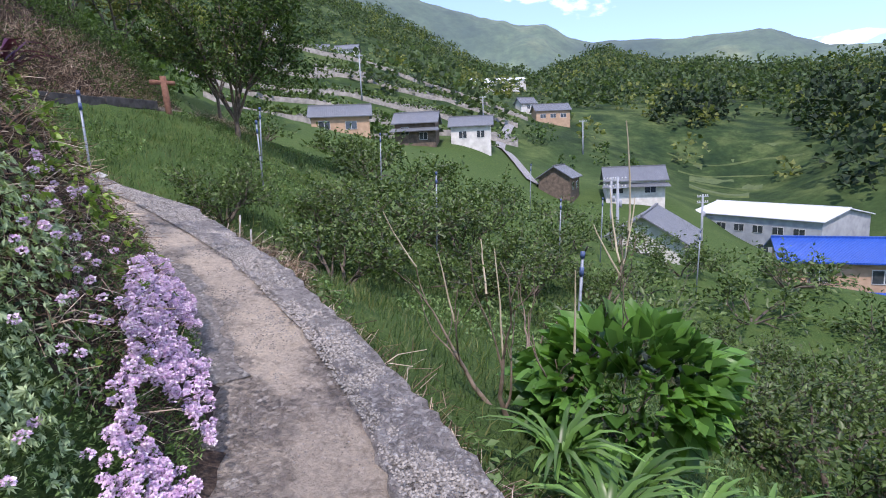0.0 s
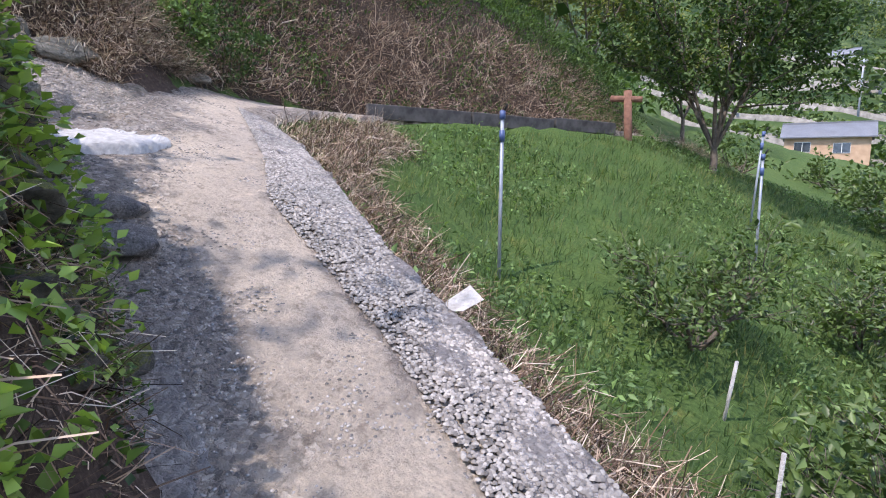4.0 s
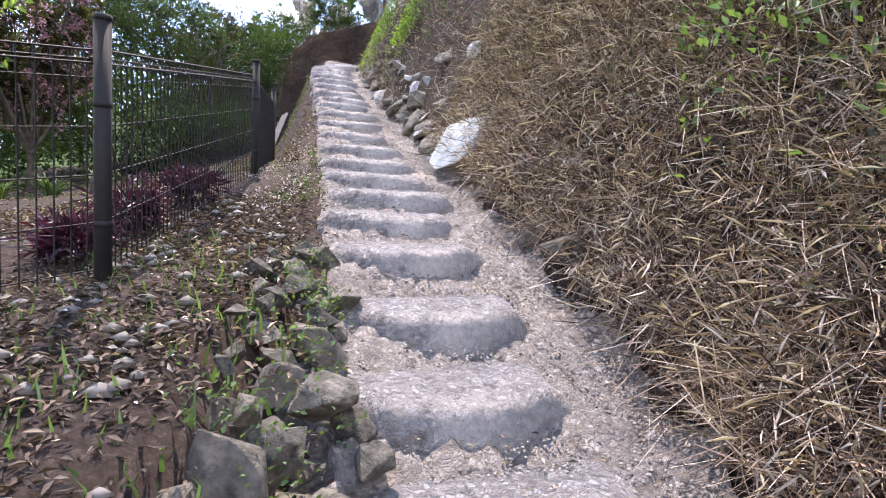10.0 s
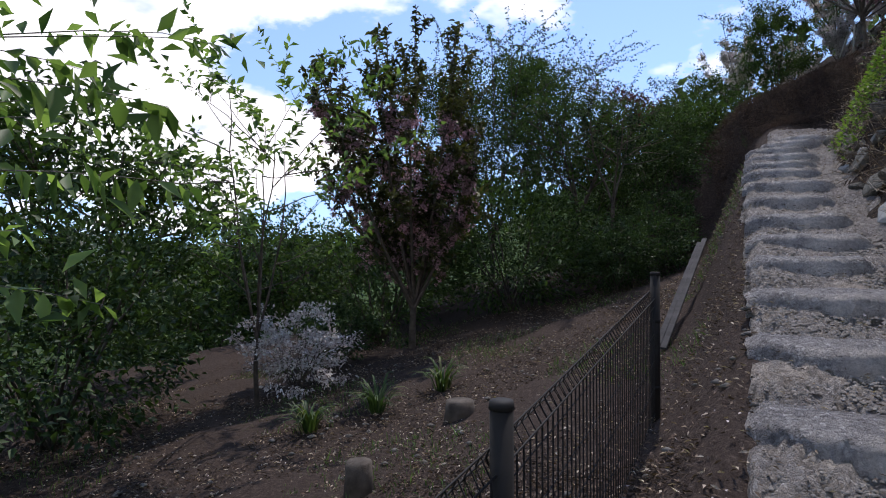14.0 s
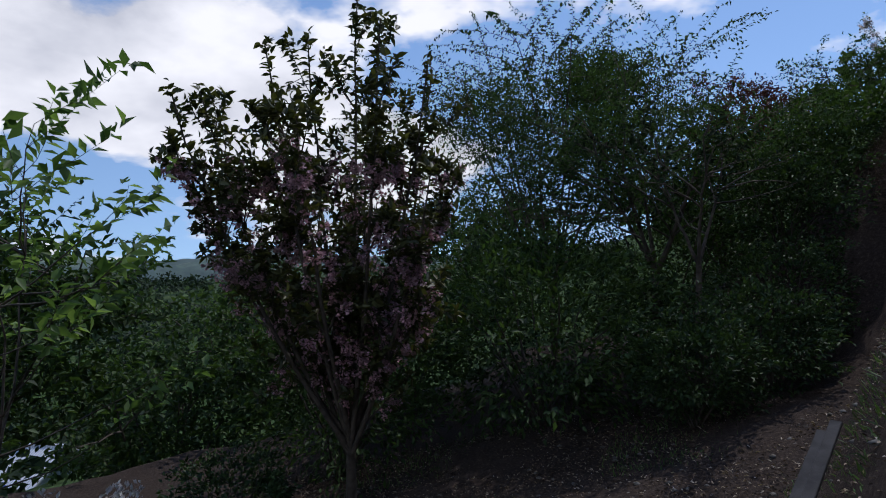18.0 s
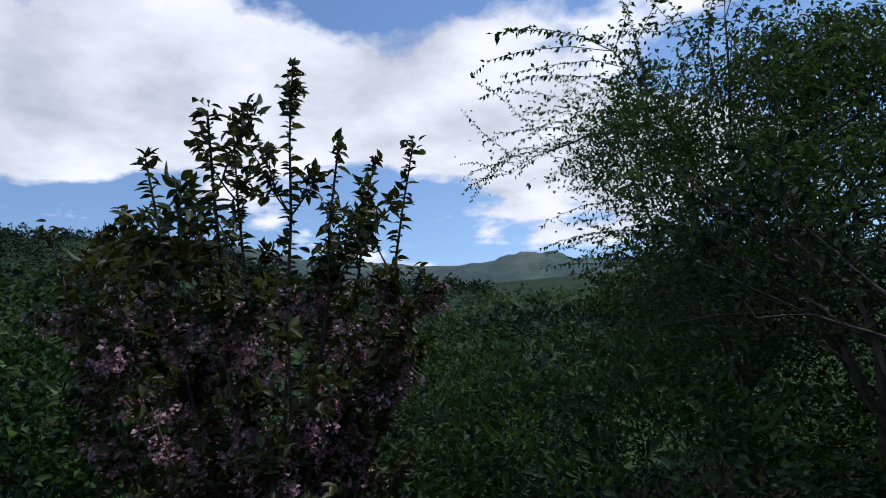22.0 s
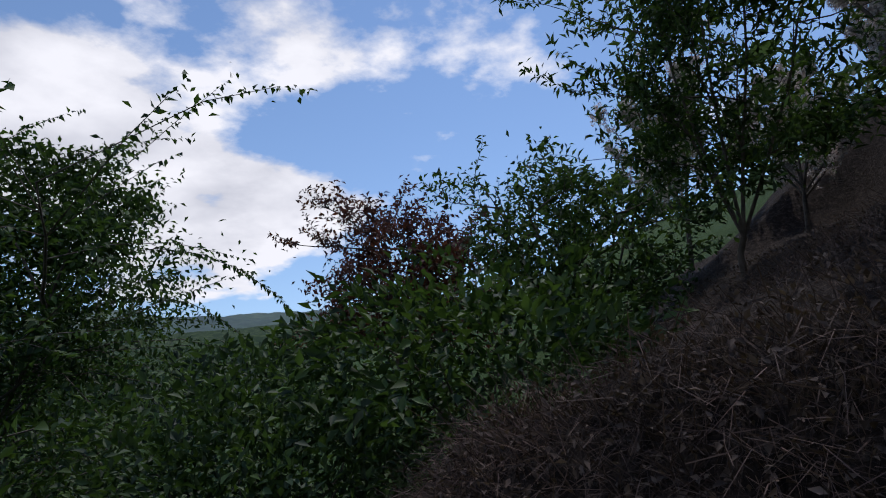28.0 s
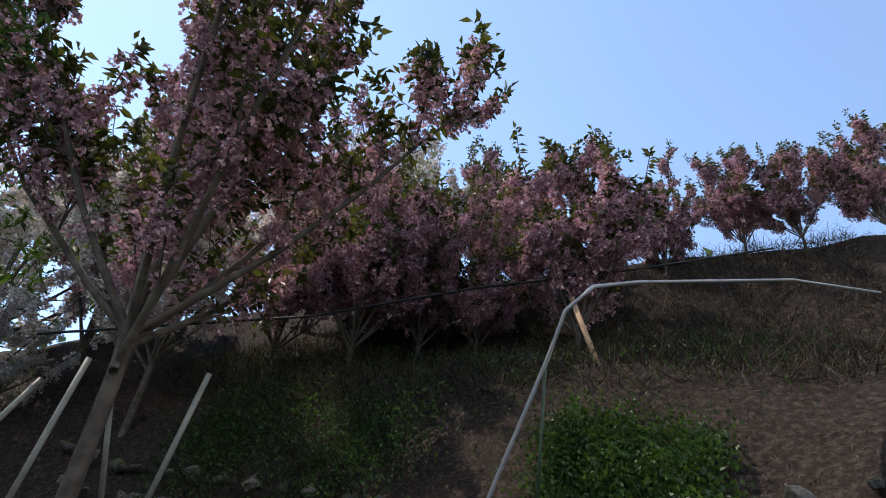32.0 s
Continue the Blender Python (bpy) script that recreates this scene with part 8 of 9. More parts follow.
def house(label, heading, dist, turn, w, d, h, rise, wall, roof, wins=((-0.25, 0.5), (0.25, 0.5)), over=0.5, lower=None, sink=0.6, side_wins=(), at=None, name="house"):
    x, y = at or polar(heading, dist)
    z = float(hills(x, y))
    t = thing(name, label, "house", "houses in the valley")
    t.matrix_world = Matrix.LocRotScale((x, y, z), Euler((0, 0, math.radians(turn))), None)
    bm = bmesh.new()
    box(bm, -w / 2, w / 2, -d / 2, d / 2, -sink - 1.5, h)
    for s in (-1, 1):       # gable ends
        v = [bm.verts.new((s * w / 2, -d / 2, h)), bm.verts.new((s * w / 2, d / 2, h)), bm.verts.new((s * w / 2, 0, h + rise))]
        bm.faces.new(v)
    walls = part("wall", bm, wall, t)
    bm = bmesh.new(); gable(bm, w, d, h, rise, over)
    part("roof", bm, roof, t)
    if lower:               # a skirt roof round the ground floor
        k = lower
        for s in (-1, 1):
            bm = bmesh.new()
            y0, y1 = s * d / 2, s * (d / 2 + 1.1)
            v = [bm.verts.new(c) for c in ((-w / 2 - 0.4, y0, k + 0.5), (w / 2 + 0.4, y0, k + 0.5), (w / 2 + 0.7, y1, k), (-w / 2 - 0.7, y1, k))]
            u = [bm.verts.new(p.co + Vector((0, 0, 0.12))) for p in v]
            bm.faces.new(v); bm.faces.new(u[::-1])
            for i in range(4):
                bm.faces.new((v[i], u[i], u[(i + 1) % 4], v[(i + 1) % 4]))
            part("lower_roof", bm, roof, t)
    def window(cx, cz, ww, wh, face, s):
        bm = bmesh.new()
        if face == "y":
            box(bm, cx - ww / 2, cx + ww / 2, s * (d / 2 + 0.03) - 0.03, s * (d / 2 + 0.03) + 0.03, cz - wh / 2, cz + wh / 2)
        else:
            box(bm, s * (w / 2 + 0.03) - 0.03, s * (w / 2 + 0.03) + 0.03, cx - ww / 2, cx + ww / 2, cz - wh / 2, cz + wh / 2)
        win = part("window", bm, FRAMEM, t)
        for q in (-1, 1):
            bm = bmesh.new()
            c = cx + q * ww / 4
            if face == "y":
                box(bm, c - ww / 4 + 0.04, c + ww / 4 - 0.04, s * (d / 2 + 0.05) - 0.02, s * (d / 2 + 0.05) + 0.02, cz - wh / 2 + 0.06, cz + wh / 2 - 0.06)
            else:
                box(bm, s * (w / 2 + 0.05) - 0.02, s * (w / 2 + 0.05) + 0.02, c - ww / 4 + 0.04, c + ww / 4 - 0.04, cz - wh / 2 + 0.06, cz + wh / 2 - 0.06)
            part("pane", bm, GLASS, win)
    for u, v in wins:
        window(u * w, v * h, min(1.7, w * 0.2), 1.2, "y", -1)
    for u, v in side_wins:
        for s in (-1, 1):
            window(u * d, v * h, 1.3, 1.1, "x", s)
    return t


house("old house with grey roof, plastered and tan walls", 9.6, 88, 8, 8.5, 5.0, 2.7, 1.5, W_ORANGE, R_TILE, ((-0.28, 0.5), (0.18, 0.45)))
house("dark weathered wooden house with grey tiled roof", 2.06, 92.8, -6, 6.5, 5.5, 3.4, 1.5, W_WOOD, R_TILE, ((-0.25, 0.6), (0.2, 0.35)), lower=1.9)
house("grey-roofed house with pale walls beside the wooden one", -3.36, 96, -6, 6.5, 5.5, 3.0, 1.4, W_PLASTER, R_TILE, ((-0.2, 0.5), (0.25, 0.5)))
house("tan house with grey roof farther up the valley", -11.2, 172.8, 4, 10, 6, 3.4, 1.8, W_ORANGE, R_TILE, ((-0.3, 0.5), (0, 0.5), (0.3, 0.5)))
house("small grey-roofed shed up the valley", -8.78, 179, 20, 5, 4, 2.6, 1.5, W_PLASTER, R_TILE, ((0, 0.5),))
house("old house with bluish tiled roof below the orchard", -12.0, 92.8, 65, 7, 5, 3.0, 1.6, W_WOOD, R_TILE, ((-0.2, 0.5), (0.25, 0.5)))
house("house with blue-grey tiled roof and white walls", -19.0, 97.6, -12, 9, 6.5, 3.2, 1.8, W_PLASTER, R_TILE, ((-0.3, 0.5), (0.25, 0.5)), lower=2.0)
house("large traditional house with grey tiled roof and white gable", -20.6, 60.8, 62, 10, 7.5, 3.4, 2.3, W_PLASTER, R_TILE, ((-0.2, 0.5), (0.2, 0.5)), over=0.8, lower=1.7, side_wins=((0, 0.5),))
house("grey two-storey works building with white sheet roof", -31.2, 105.6, -62, 21, 13, 6.4, 1.3, W_GREY, R_WHITE, ((-0.4, 0.7), (-0.25, 0.7), (-0.1, 0.7), (0.05, 0.7), (0.2, 0.7), (0.35, 0.7), (-0.3, 0.25), (0.1, 0.25)), over=0.4)
house("two-storey house with bright blue roofs and tan walls", -36.3, 59.2, -22, 10.0, 6.5, 5.6, 1.2, W_ORANGE, R_BLUE, ((-0.25, 0.75), (0.2, 0.75)), over=0.7, lower=2.3)
house("low shed with rusty white sheet roof beside the blue-roofed house", -33.2, 56, 70, 4.6, 3.6, 1.9, 0.5, W_WOOD, R_RUST, ((0, 0.5),), over=0.3, name="shed")
house("house with grey roof high on the terraces", 11.5, 208, 10, 9, 6, 3, 1.7, W_PLASTER, R_TILE, ((-0.25, 0.5), (0.25, 0.5)))
house("house with grey roof high on the terraces", 8.5, 211, -5, 8, 6, 3, 1.7, W_PLASTER, R_TILE, ((-0.25, 0.5), (0.25, 0.5)))
house("house with white gable high on the hillside", 15.8, 172.8, 70, 7, 6, 3, 1.8, W_PLASTER, R_TILE, ((-0.25, 0.5), (0.25, 0.5)))
house("pale works hall far up the valley", -6.2, 300, 5, 26, 12, 4, 1.5, W_PLASTER, R_WHITE, ((-0.3, 0.5), (0.3, 0.5)))
house("pale house far up the valley", -4.2, 270, 30, 12, 8, 4, 2, W_PLASTER, R_WHITE, ((-0.3, 0.5), (0.3, 0.5)))
house("grey-roofed house down in the valley", 0, 0, 20, 8, 6, 3.2, 1.6, W_GREY, R_WHITE, ((-0.3, 0.5), (0.3, 0.5)), at=(36, -23))
house("blue-roofed shed down in the valley", 0, 0, 40, 4, 3, 2.2, 0.8, W_PLASTER, R_BLUE, ((0, 0.5),), at=(34, -19), name="shed")

POLE_GREY = plain_mat("concrete_pole", (0.22, 0.24, 0.27), (0.34, 0.36, 0.39), 2.0, 0.8)


def utility_pole(heading, dist, height, turn=0.0, arms=2):
    x, y = polar(heading, dist)
    t = thing("utility_pole", "grey concrete utility pole with crossarms", "utility pole", "utility poles")
    t.matrix_world = Matrix.LocRotScale((x, y, float(hills(x, y))), Euler((0, 0, math.radians(turn))), None)
    s = Soup(); s.tube([(0, 0, -1.5), (0, 0, height)], [0.19, 0.12], 10, True)
    part_mesh("pole", s.mesh("pole", POLE_GREY, True), t)
    for k in range(arms):
        z = height - 0.35 - k * 0.75
        bm = bmesh.new(); box(bm, -0.9, 0.9, -0.06, 0.06, z, z + 0.1)
        arm = part("crossarm", bm, POLE_GREY, t)
        for q in (-0.8, -0.45, 0.45, 0.8):
            s = Soup(); s.tube([(q, 0, z + 0.1), (q, 0, z + 0.2), (q, 0, z + 0.3)], [0.04, 0.07, 0.05], 8, True)
            part_mesh("insulator", s.mesh("insulator", FRAMEM, True), arm)
    if arms > 1:
        s = Soup(); s.tube([(0.28, 0, height - 2.9), (0.28, 0, height - 2.2)], 0.17, 10, True)
        part_mesh("transformer", s.mesh("transformer", POLE_GREY, True), t)


utility_pole(-17.6, 55.5, 8.2, 10)
utility_pole(-17.0, 69, 8.0, -10)
utility_pole(-25.2, 78, 7.0, 20)
utility_pole(7.4, 132, 10.0, 0, 1)
utility_pole(-14.3, 138, 8.0, 0, 1)
utility_pole(-4.6, 142.5, 6.0, 0, 1)

TERRACE_STONE = plain_mat("terrace_stone", (0.12, 0.115, 0.10), (0.27, 0.255, 0.225), 1.3, 0.95, 0, 0.8, 5.0, 0.0, 0.1)


TERRACE_GRASS = plain_mat("terrace_grass", (0.045, 0.075, 0.025), (0.10, 0.13, 0.045), 0.6, 0.95, 0, 0.8, 5.0, 0.0, 0.1)


def terraces():
    """Low stone walls that follow the hillside beyond the orchard."""
    for k, (d, a0, a1) in enumerate(((104, -2, 22), (118, -6, 24), (132, -8, 24), (148, -8, 26), (165, -9, 24), (150, -24, -30), (158, -23, -32), (166, -22, -33), (142, -24, -29))):
        a = np.linspace(a0, a1, 26)
        wob = np.sin(a * 0.6 + k) * 2.0
        x, y = -np.sin(np.radians(a)) * (d + wob), np.cos(np.radians(a)) * (d + wob)
        z = hills(x, y)
        up = 1.0 if k < 5 else 0.45
        V = np.concatenate([np.column_stack([x, y, z - 1.0]), np.column_stack([x, y, z + up]), np.column_stack([x * 1.012, y * 1.012, z + up + 0.05]), np.column_stack([x * 1.06, y * 1.06, hills(x * 1.06, y * 1.06) - 0.1])])
        n = len(a)
        q = np.concatenate([np.column_stack([np.arange(n - 1) + n * j, np.arange(1, n) + n * j, np.arange(1, n) + n * (j + 1), np.arange(n - 1) + n * (j + 1)]) for j in range(3)])
        tagged(new("terrace_wall", mesh_from("terrace_wall", V, None, q, TERRACE_STONE if k < 5 else TERRACE_GRASS)), "low stone wall of a hillside terrace" if k < 5 else "grassy step of a terraced meadow", "terrace wall", kind="structure")
        r = np.random.default_rng(k)
        if k >= 5:
            continue
        m = 900
        i = r.uniform(0, n - 1.01, m); j = i.astype(int); f = i - j
        P = np.column_stack([x[j] * (1 - f) + x[j + 1] * f, y[j] * (1 - f) + y[j + 1] * f])
        P *= r.uniform(1.01, 1.05, (m, 1))
        P = np.column_stack([P, hills(P[:, 0], P[:, 1]) + r.uniform(0.3, 1.4, m)])
        stuff("terrace_hedge", leaf_mesh("terrace_hedge", P, r.normal(size=(m, 3)), 0.9, M_CITRUS, width=0.9, seed=k), "row of citrus bushes along a terrace", "hedge")


terraces()


def lane():
    """A pale lane past the houses."""
    c = arr((15, 90), (12.8, 99), (11.5, 112), (14, 128), (19, 147))
    c = resample(c, 40)
    V = np.concatenate([np.column_stack([c[:, 0] + o, c[:, 1], hills(c[:, 0] + o, c[:, 1]) + 0.35]) for o in (-1.1, 1.1)])
    q = np.column_stack([np.arange(39), np.arange(40, 79), np.arange(41, 80), np.arange(1, 40)])
    tagged(new("lane", mesh_from("lane", V, None, q, M_KERB)), "narrow pale lane between the houses", "road", kind="structure")


lane()

# ---- small things ----
def rod(name, label, category, pts, radii, mat, sides=8, group="", pieces=()):
    """A pole or bent pipe through points; pieces are short sleeves on it."""
    base = np.array(pts[0])
    t = thing(name, label, category, group, at=tuple(base))
    s = Soup(); s.tube(np.array(pts) - base, radii, sides, True)
    shaft = part_mesh("shaft", s.mesh("shaft", mat, True), t)
    for p, q, rr, m in pieces:
        s = Soup(); s.tube([np.array(p) - base, np.array(q) - base], rr, sides, True)
        part_mesh("clamp", s.mesh("clamp", m, True), t)
    return t


M_CLAMP = plain_mat("blue_clamp", (0.03, 0.06, 0.16), (0.07, 0.11, 0.24), 9.0, 0.5)
M_REDWOOD = plain_mat("weathered_red_post", (0.10, 0.045, 0.03), (0.24, 0.12, 0.08), 9.0, 0.9, 0, 0.6, 25.0)
M_PLANK = plain_mat("grey_plank", (0.025, 0.023, 0.023), (0.085, 0.08, 0.078), 6.0, 0.9, 0, 0.6, 22.0)


def gz(x, y, dz=0.0):
    return (x, y, float(ground(x, y)) + dz)


def sprinkler(x, y, h, lean=(0.0, 0.0)):
    p, q = np.array(gz(x, y, -0.3)), np.array(gz(x, y, h)) + np.array((lean[0], lean[1], 0))
    up = (q - p) / np.linalg.norm(q - p)
    rod("sprinkler_pole", "thin grey sprinkler pipe standing in the orchard", "pipe", [p, q], 0.021, M_PIPE, 8, "sprinkler poles",
        [(q, q + up * 0.09, 0.032, M_CLAMP), (q - up * 0.24, q - up * 0.12, 0.03, M_CLAMP), (q + up * 0.09 + (0.03, 0, 0), q + up * 0.16 + (0.06, 0, 0), 0.012, M_POST)])


sprinkler(-6.05, 9.8, 1.75, (-0.02, 0.0))
sprinkler(1.7, 7.15, 1.6, (0.12, 0.02))
sprinkler(-4.6, 14.6, 1.8, (-0.03, 0))
for _x, _y, _h in ((-5.2, 16.5, 1.6), (-0.2, 15.4, 2.4), (3.6, 17.2, 2.4), (6.0, 21.0, 2.4), (-2.2, 20.6, 2.3), (8.8, 19.0, 2.3), (4.2, 26.5, 2.4)):
    sprinkler(_x, _y, _h, (0.1, 0.0))
rod("marker_stake", "short white plastic stake in the grass", "stake", [gz(-3.0, 8.6, -0.1), gz(-2.98, 8.62, 0.5)], 0.014, M_SLAB, 8, "stakes")
rod("marker_stake", "white plastic stake among the citrus branches", "stake", [gz(-3.7, 10.0, -0.1), gz(-3.62, 10.0, 0.62)], 0.016, M_SLAB, 8, "stakes")

# beam along the north path and the red post
def beams():
    pts = [(-10.05, 11.2), (-9.35, 13.2), (-8.75, 15.2), (-8.2, 16.9)]
    for a, b in zip(pts[:-1], pts[1:]):
        p, q = np.array(gz(*a, 0.12)), np.array(gz(*b, 0.12))
        d = (q - p)[:2] / np.linalg.norm((q - p)[:2])
        n = np.array((-d[1], d[0]))
        bm = bmesh.new()
        box(bm, 0, np.linalg.norm((q - p)[:2]) - 0.04, -0.06, 0.06, -0.16, 0.1)
        bmesh.ops.bevel(bm, geom=list(bm.edges), offset=0.012, segments=1, affect="EDGES")
        ob = part("beam", bm, M_PLANK)
        ob.matrix_world = Matrix.Translation(p) @ Matrix.Rotation(math.atan2(d[1], d[0]), 4, "Z")
        tagged(ob, "grey weathered beam laid along the path's edge", "beam", "beams along the path")


beams()
rod("wooden_post", "leaning red-brown wooden post with a broken top", "post", [gz(-7.9, 17.0, -0.5), gz(-8.0, 17.0, 1.0)], 0.09, M_REDWOOD, 9, "",
    [(gz(-8.35, 16.9, 0.72), gz(-7.7, 17.1, 0.98), 0.07, M_REDWOOD)])


def side_wall():
    """Concrete face where the north path turns along the bank."""
    line = LOW_R[14:18].copy()
    me = ribbon("retaining_wall", line + arr((-0.06, -0.03, 0)), line + arr((0.05, 0.05, 0)), M_ROUGH, 0.01, 1.1, 0.02, cols=6, step=0.12)
    tagged(new("retaining_wall", me), "stained concrete face under the path's edge", "wall", kind="structure")


side_wall()

# right of the start: hydrangea, strap leaves, pruned shrub
put(bush(401, 0.75, 0.62, 0.46, 0.17, leaf_mat("hydrangea_leaves", (0.035, 0.10, 0.02), (0.11, 0.25, 0.055), 0.3, 0.4), 1000, lumps=0.12, width=0.85, inner=0.72, spread=0.45, fine=True), (1.35, 4.0), "hydrangea", "rounded hydrangea bush with large green leaves", "shrub", z=-0.95)


def strap_plant(x, y, n, length, width, mat, name, label, seed, z=None, upright=0.5):
    r = np.random.default_rng(seed)
    t = thing(name, label, "plant", at=(x, y, float(ground(x, y)) if z is None else z))
    a = r.uniform(0, 6.283, n)
    V, Q = [], []
    for k in range(n):
        d = np.array((math.cos(a[k]), math.sin(a[k]), 0))
        s = np.array((-d[1], d[0], 0))
        L, w = length * r.uniform(0.6, 1.2), width * r.uniform(0.7, 1.2)
        up = upright * r.uniform(0.7, 1.4)
        base = d * r.uniform(0, 0.1)
        rows = []
        for j, u in enumerate((0, 0.3, 0.6, 0.85, 1.0)):
            c = base + d * L * (u ** 1.4) * 0.75 + np.array((0, 0, 1)) * L * up * (u * 1.7 - u * u * 1.15)
            ww = w * (1 - 0.85 * u ** 3)
            rows += [c - s * ww + (0, 0, ww * 0.4), c, c + s * ww + (0, 0, ww * 0.4)]
        o = len(V)
        V += rows
        for j in range(4):
            for i in range(2):
                Q.append((o + j * 3 + i, o + j * 3 + i + 1, o + j * 3 + i + 4, o + j * 3 + i + 3))
    part_mesh("leaves", mesh_from("leaves", np.array(V), None, np.array(Q), mat), t)
    return t


M_STRAP = leaf_mat("strap_leaves", (0.04, 0.10, 0.022), (0.14, 0.27, 0.07), 0.3, 0.35)
for _k, (_x, _y, _z) in enumerate(((0.62, 2.95, -0.35), (0.95, 2.75, -0.5), (1.3, 2.7, -0.65), (1.7, 2.75, -0.8), (0.75, 2.45, -0.45), (1.15, 2.35, -0.6), (1.6, 2.3, -0.75), (2.05, 2.6, -0.9))):
    strap_plant(_x, _y, 34, 0.52, 0.02, M_STRAP, "strap_leaf_plant", "clump of long green strap leaves beside the path", 410 + _k, _z)
for _k, (_x, _y) in enumerate(((-6.45, -0.6), (-6.7, -3.9), (-6.2, -3.4), (-7.2, -4.6))):
    strap_plant(_x, _y, 50, 0.36, 0.012, M_GRASS, "grass_clump", "upright clump of green leaves in the garden", 430 + _k, None, 1.0)


def pruned_shrub():
    r = np.random.default_rng(5)
    at = (0.55, 4.15, float(ground(0.55, 4.15)))
    t = thing("pruned_shrub", "half-bare pruned shrub with pale cut shoots", "shrub", at=at)
    br = []
    for a, l in ((2.6, 0.9), (0.3, 1.0), (1.3, 0.9), (5.6, 0.7), (3.6, 0.8)):
        br += grow(r, (0, 0, -0.1), (math.cos(a) * 0.9, math.sin(a) * 0.9, 0.75), l, 0.028, 2, (2, 3), 0.5, 0.3, 0.16, 0.62, 0.4)
    bark, pale = plain_mat("shrub_bark", (0.10, 0.075, 0.055), (0.23, 0.18, 0.14), 12.0, 0.9), plain_mat("pale_shoots", (0.30, 0.26, 0.18), (0.45, 0.40, 0.29), 10.0, 0.8)
    heads = [i for i, b in enumerate(br) if b[2] == 0] + [len(br)]
    for i, j in zip(heads[:-1], heads[1:]):
        part_mesh("branch", wood_mesh(br[i:j], bark, "branch"), t)
    for k in range(9):
        p = br[r.integers(len(br))][0][-1]
        s = Soup()
        s.tube(bend(p, (r.normal(0, 0.25), r.normal(0, 0.25), 1), r.uniform(0.4, 0.85), r, 0.1), np.linspace(0.009, 0.004, 7), 6)
        part_mesh("shoot", s.mesh("shoot", pale, True), t, "pale straight cut shoot")
    P, D = twig_points(br, 2, 14, r, 0.04)
    part_mesh("leaves", leaf_mesh("leaves", P, D, 0.055, M_WEED, width=0.5, seed=5), t)


pruned_shrub()
rod("metal_sign", "small grey sheet on a leaning pole below the path", "sign", [gz(6.2, 5.0, -0.2), np.array(gz(6.35, 5.1, 1.5))], 0.02, M_PIPE, 8)
# purple-leaved plants along the fence and on the bank
for _k, (_x, _y, _a) in enumerate(((-7.68, 1.6, 0.13), (-8.02, 1.15, 0.115), (-7.5, 2.2, 0.1), (-6.7, 3.35, 0.11))):
    put(bush(450 + _k, _a, _a, _a * 1.05, 0.075, M_PURPLE, int(5200 * _a), lumps=0.3, inner=0.1, base=0.0, width=0.22, spread=0.5), (_x, _y), "purple_plant", "feathery dark purple-leaved plant beside the fence", "plant", group="purple plants")
strap_plant(-3.1, 4.1, 46, 0.42, 0.022, M_PURPLE, "purple_plant", "spiky purple-leaved plant on top of the bank", 470, None, 0.9)

# litter and stones at the garden's foot
def stump(x, y, h, rad):
    s = Soup(); s.tube([gz(x, y, -0.1), gz(x, y, h * 0.5), gz(x, y, h)], [rad * 1.2, rad, rad * 0.95], 10, True)
    tagged(new("stump", s.mesh("stump", M_BARK, True)), "short grey tree stump in the garden", "stump", "stumps")


stump(-7.35, -1.9, 0.22, 0.09)
stump(-7.7, -3.3, 0.16, 0.13)
for _a, _b in (((-9.5, -4.45), (-10.25, -6.4, 6.0)), ((-9.44, -4.5), (-10.18, -6.35, 5.95))):
    _p, _e2 = Vector(gz(*_a, 0.03)), Vector(_b)
    bm = bmesh.new(); box(bm, -0.03, 0.03, -0.012, 0.012, 0, (_e2 - _p).length)
    bmesh.ops.bevel(bm, geom=list(bm.edges), offset=0.004, segments=1, affect="EDGES")
    _o = part("plank", bm, M_PLANK)
    _o.matrix_world = Matrix.Translation(_p) @ (_e2 - _p).to_track_quat("Z", "Y").to_matrix().to_4x4()
    tagged(_o, "long grey weathered plank leaning against the stairs' bank", "plank", "planks")
rod("bamboo_stick", "dry bamboo stick hanging in the bank's brambles", "stick", [gz(-10.55, 3.4, 1.3), gz(-10.2, 3.75, 0.35)], 0.008, M_POLE, 6)
for _p in (((-9.9, 1.75), 0.16), ((-10.3, 0.2), 0.12), ((-10.72, -1.2), 0.3), ((-10.9, -2.0), 0.24)):
    _o = new("loose_stone", PALE[int(_p[1] * 20) % 5])
    _o.matrix_world = Matrix.LocRotScale(gz(*_p[0], 0.04), Euler((0.2, 0.3, _p[1] * 20)), (_p[1],) * 3)
    tagged(_o, "loose pale stone beside the steps", "stone", "loose stones")

# props, pipes and cable by the cherry trees at the top
for _a, _b in (((-14.66, -14.38), (-14.92, -14.08, 11.06)), ((-14.94, -13.9), (-14.94, -13.78, 11.18)), ((-15.47, -13.57), (-15.38, -13.29, 11.24)), ((-15.75, -14.1), (-15.25, -13.9, 11.1))):
    rod("tree_prop", "grey-green bamboo pole propping the cherry tree", "prop", [gz(*_a, -0.1), _b], 0.017, M_POLE, 8, "tree props")
rod("tree_prop", "new timber pole propping the cherry tree", "prop", [gz(-17.78, -11.25, -0.1), gz(-18.3, -11.6, 0.75)], 0.03, plain_mat("new_timber", (0.30, 0.17, 0.09), (0.42, 0.26, 0.15), 8.0, 0.8), 6, "tree props")
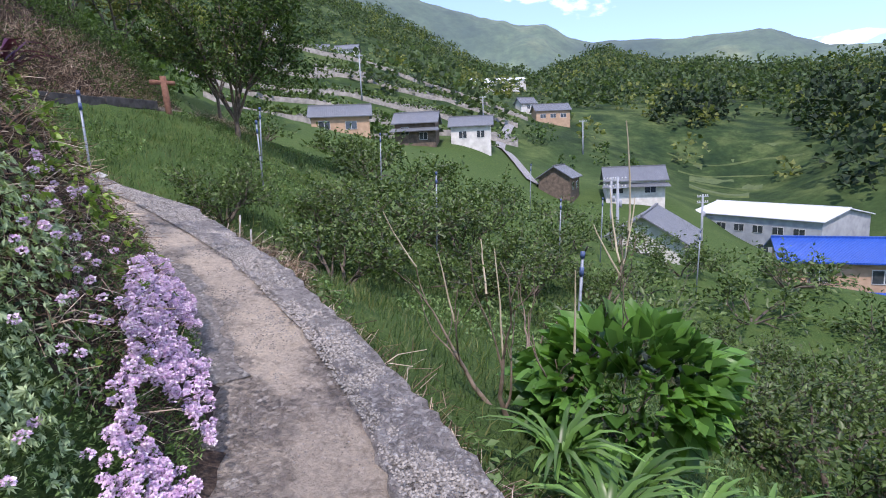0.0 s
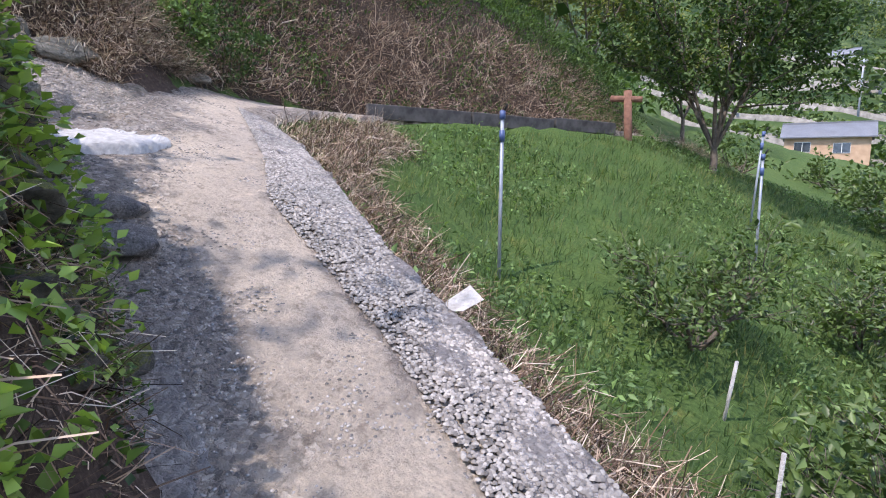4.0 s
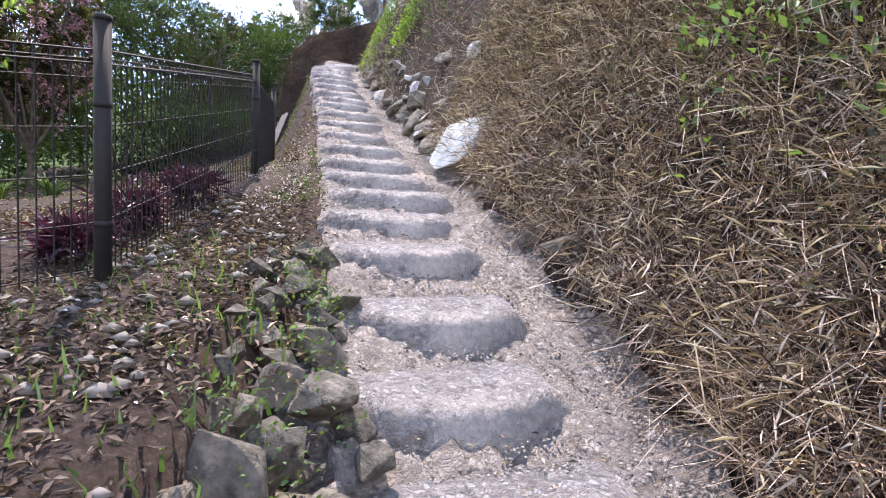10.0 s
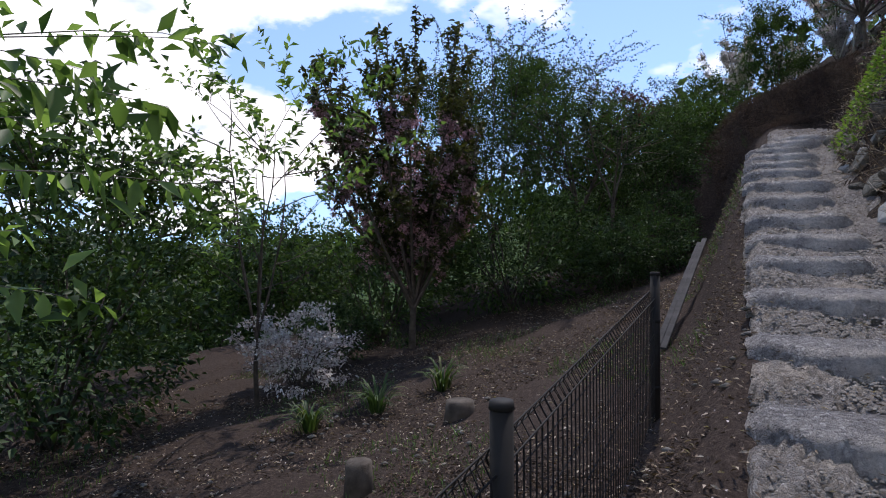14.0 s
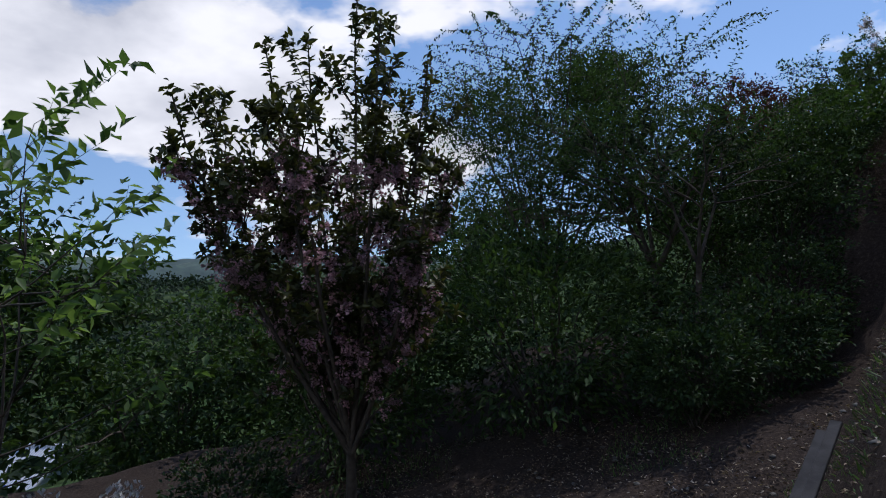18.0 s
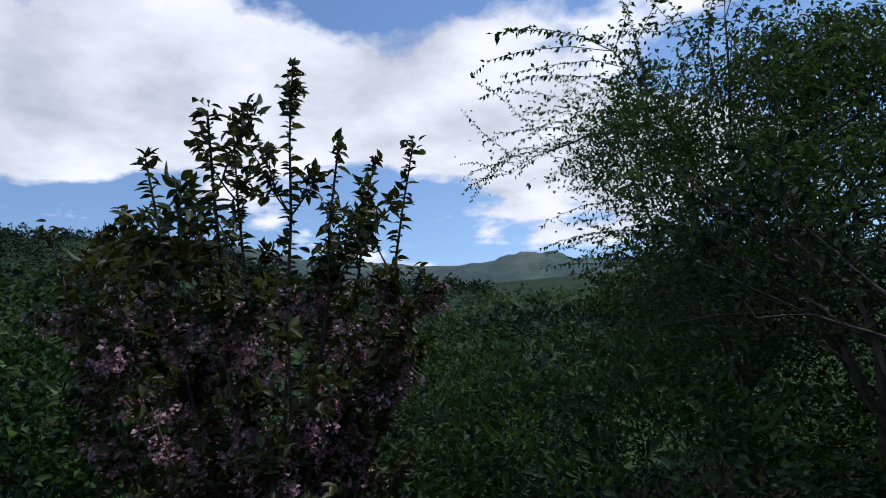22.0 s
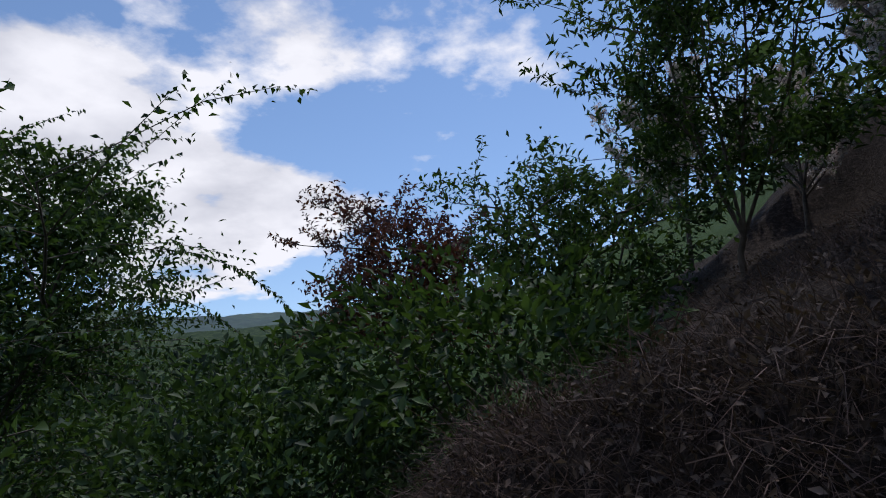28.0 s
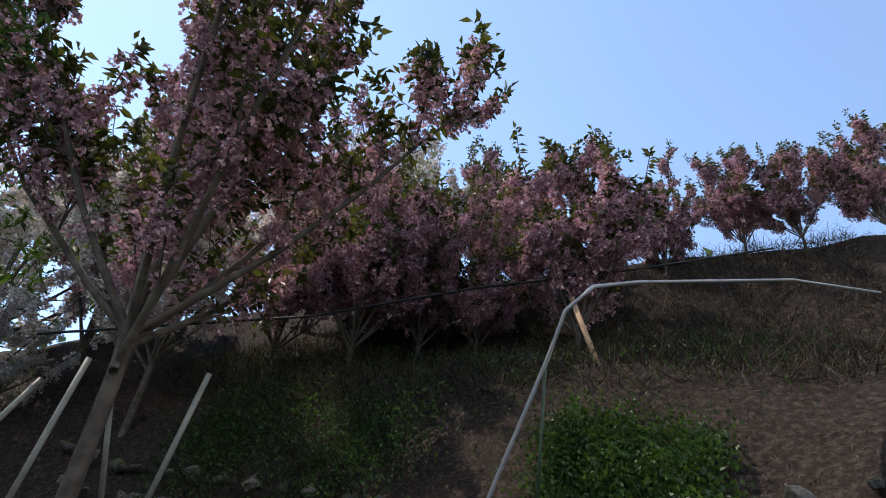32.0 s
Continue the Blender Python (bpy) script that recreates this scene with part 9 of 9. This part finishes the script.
rod("bent_pipe", "pale plastic pipe bent over between the terraces", "pipe", [gz(-15.86, -11.78, -0.2), (-15.8, -11.7, 10.4), (-15.61, -11.24, 11.33), (-15.51, -11.13, 11.53), (-15.58, -10.99, 11.7), (-15.93, -10.78, 11.91), (-16.96, -9.79, 12.42), (-17.6, -9.1, 12.6)], 0.011, plain_mat("pale_plastic", (0.27, 0.27, 0.275), (0.38, 0.38, 0.38), 8.0, 0.5), 8, "pipes")
rod("green_stake", "thin dark green garden stake", "stake", [gz(-15.99, -11.41, -0.1), (-15.62, -11.26, 11.3)], 0.009, plain_mat("green_stake_paint", (0.02, 0.05, 0.025), (0.04, 0.08, 0.04), 9.0, 0.5), 6, "stakes")
rod("cable", "black hose stretched along the terrace", "hose", [(-15.9, -16.2, 12.0), (-17.57, -14.4, 12.89), (-17.89, -12.58, 13.23), (-18.89, -10.85, 13.88), (-19.89, -9.28, 14.6)], 0.014, M_POST, 6)


def terrace_stones():
    t = thing("terrace_stone_wall", "old stone wall under the ivy of the terrace", "wall", kind="structure")
    for k, y in enumerate(np.arange(-16.0, -9.4, 0.3)):
        x = float(np.interp(y, (-16.4, -13.2, -9.6), (-16.45, -16.65, -15.75)))
        for j in range(2):
            place_rock(PALE if rng.random() < 0.06 else MOSSY if rng.random() < 0.6 else ROCKS, x - 0.12 * j, y + rng.uniform(-0.1, 0.1), float(ground(x - 0.12 * j, y)) + 0.02 + 0.08 * j, rng.uniform(0.12, 0.27), t, 0.3)


terrace_stones()
bm = bmesh.new(); box(bm, -0.04, 0.04, -0.03, 0.03, 0.0, 0.075)
bmesh.ops.bevel(bm, geom=list(bm.edges), offset=0.01, segments=2, affect="EDGES")
_o = part("white_box", bm, M_SLAB)
_o.matrix_world = Matrix.Translation(gz(-16.2, -12.2, 0.02))
tagged(_o, "small white plastic box at the wall's foot", "box")
# paper scrap on the verge
bm = bmesh.new()
for _v in ((0, 0, 0.02), (0.16, 0.02, 0.05), (0.2, 0.16, 0.10), (0.06, 0.2, 0.16), (-0.04, 0.1, 0.06)):
    bm.verts.new(_v)
bmesh.ops.convex_hull(bm, input=bm.verts)
_o = part("plastic_bag", bm, M_SLAB)
_o.matrix_world = Matrix.Translation(gz(-4.5, 7.15, 0.12))
tagged(_o, "crumpled white plastic bag on the verge", "bag")


M_CHIPS = plain_mat("grey_stone_chips", (0.08, 0.075, 0.065), (0.24, 0.22, 0.195), 9.0, 0.9)


def garden_stones():
    """Pebbles and chips on the soil by the fence."""
    r = np.random.default_rng(91)
    q = np.concatenate([scatter(arr((-7.4, 4.2), (-8.5, 1.8), (-9.0, -0.6), (-8.0, -0.8), (-6.4, 2.6), (-6.5, 3.9)), 600, off, 92), scatter(GARDEN, 700, off, 93)])
    s = Soup()
    for x, y in q:
        n = 7
        d = r.normal(size=(n, 3)); d /= np.linalg.norm(d, axis=1)[:, None]
        a = r.uniform(0.012, 0.045)
        ring = np.array([(math.cos(k * 1.0472 + r.uniform(-0.3, 0.3)) * a * r.uniform(0.7, 1.2), math.sin(k * 1.0472) * a * r.uniform(0.6, 1.1), r.uniform(-0.1, 0.15) * a) for k in range(6)])
        v = np.vstack([ring, [(0, 0, a * 0.55)], [(0, 0, -a * 0.4)]]) + np.array((x, y, float(ground(x, y)) + a * 0.25))
        s.add(v, None, [(k, (k + 1) % 6, 6) for k in range(6)] + [((k + 1) % 6, k, 7) for k in range(6)])
    stuff("garden_pebbles", s.mesh("garden_pebbles", M_CHIPS), "small pale stones scattered on the garden soil", "stones")


garden_stones()
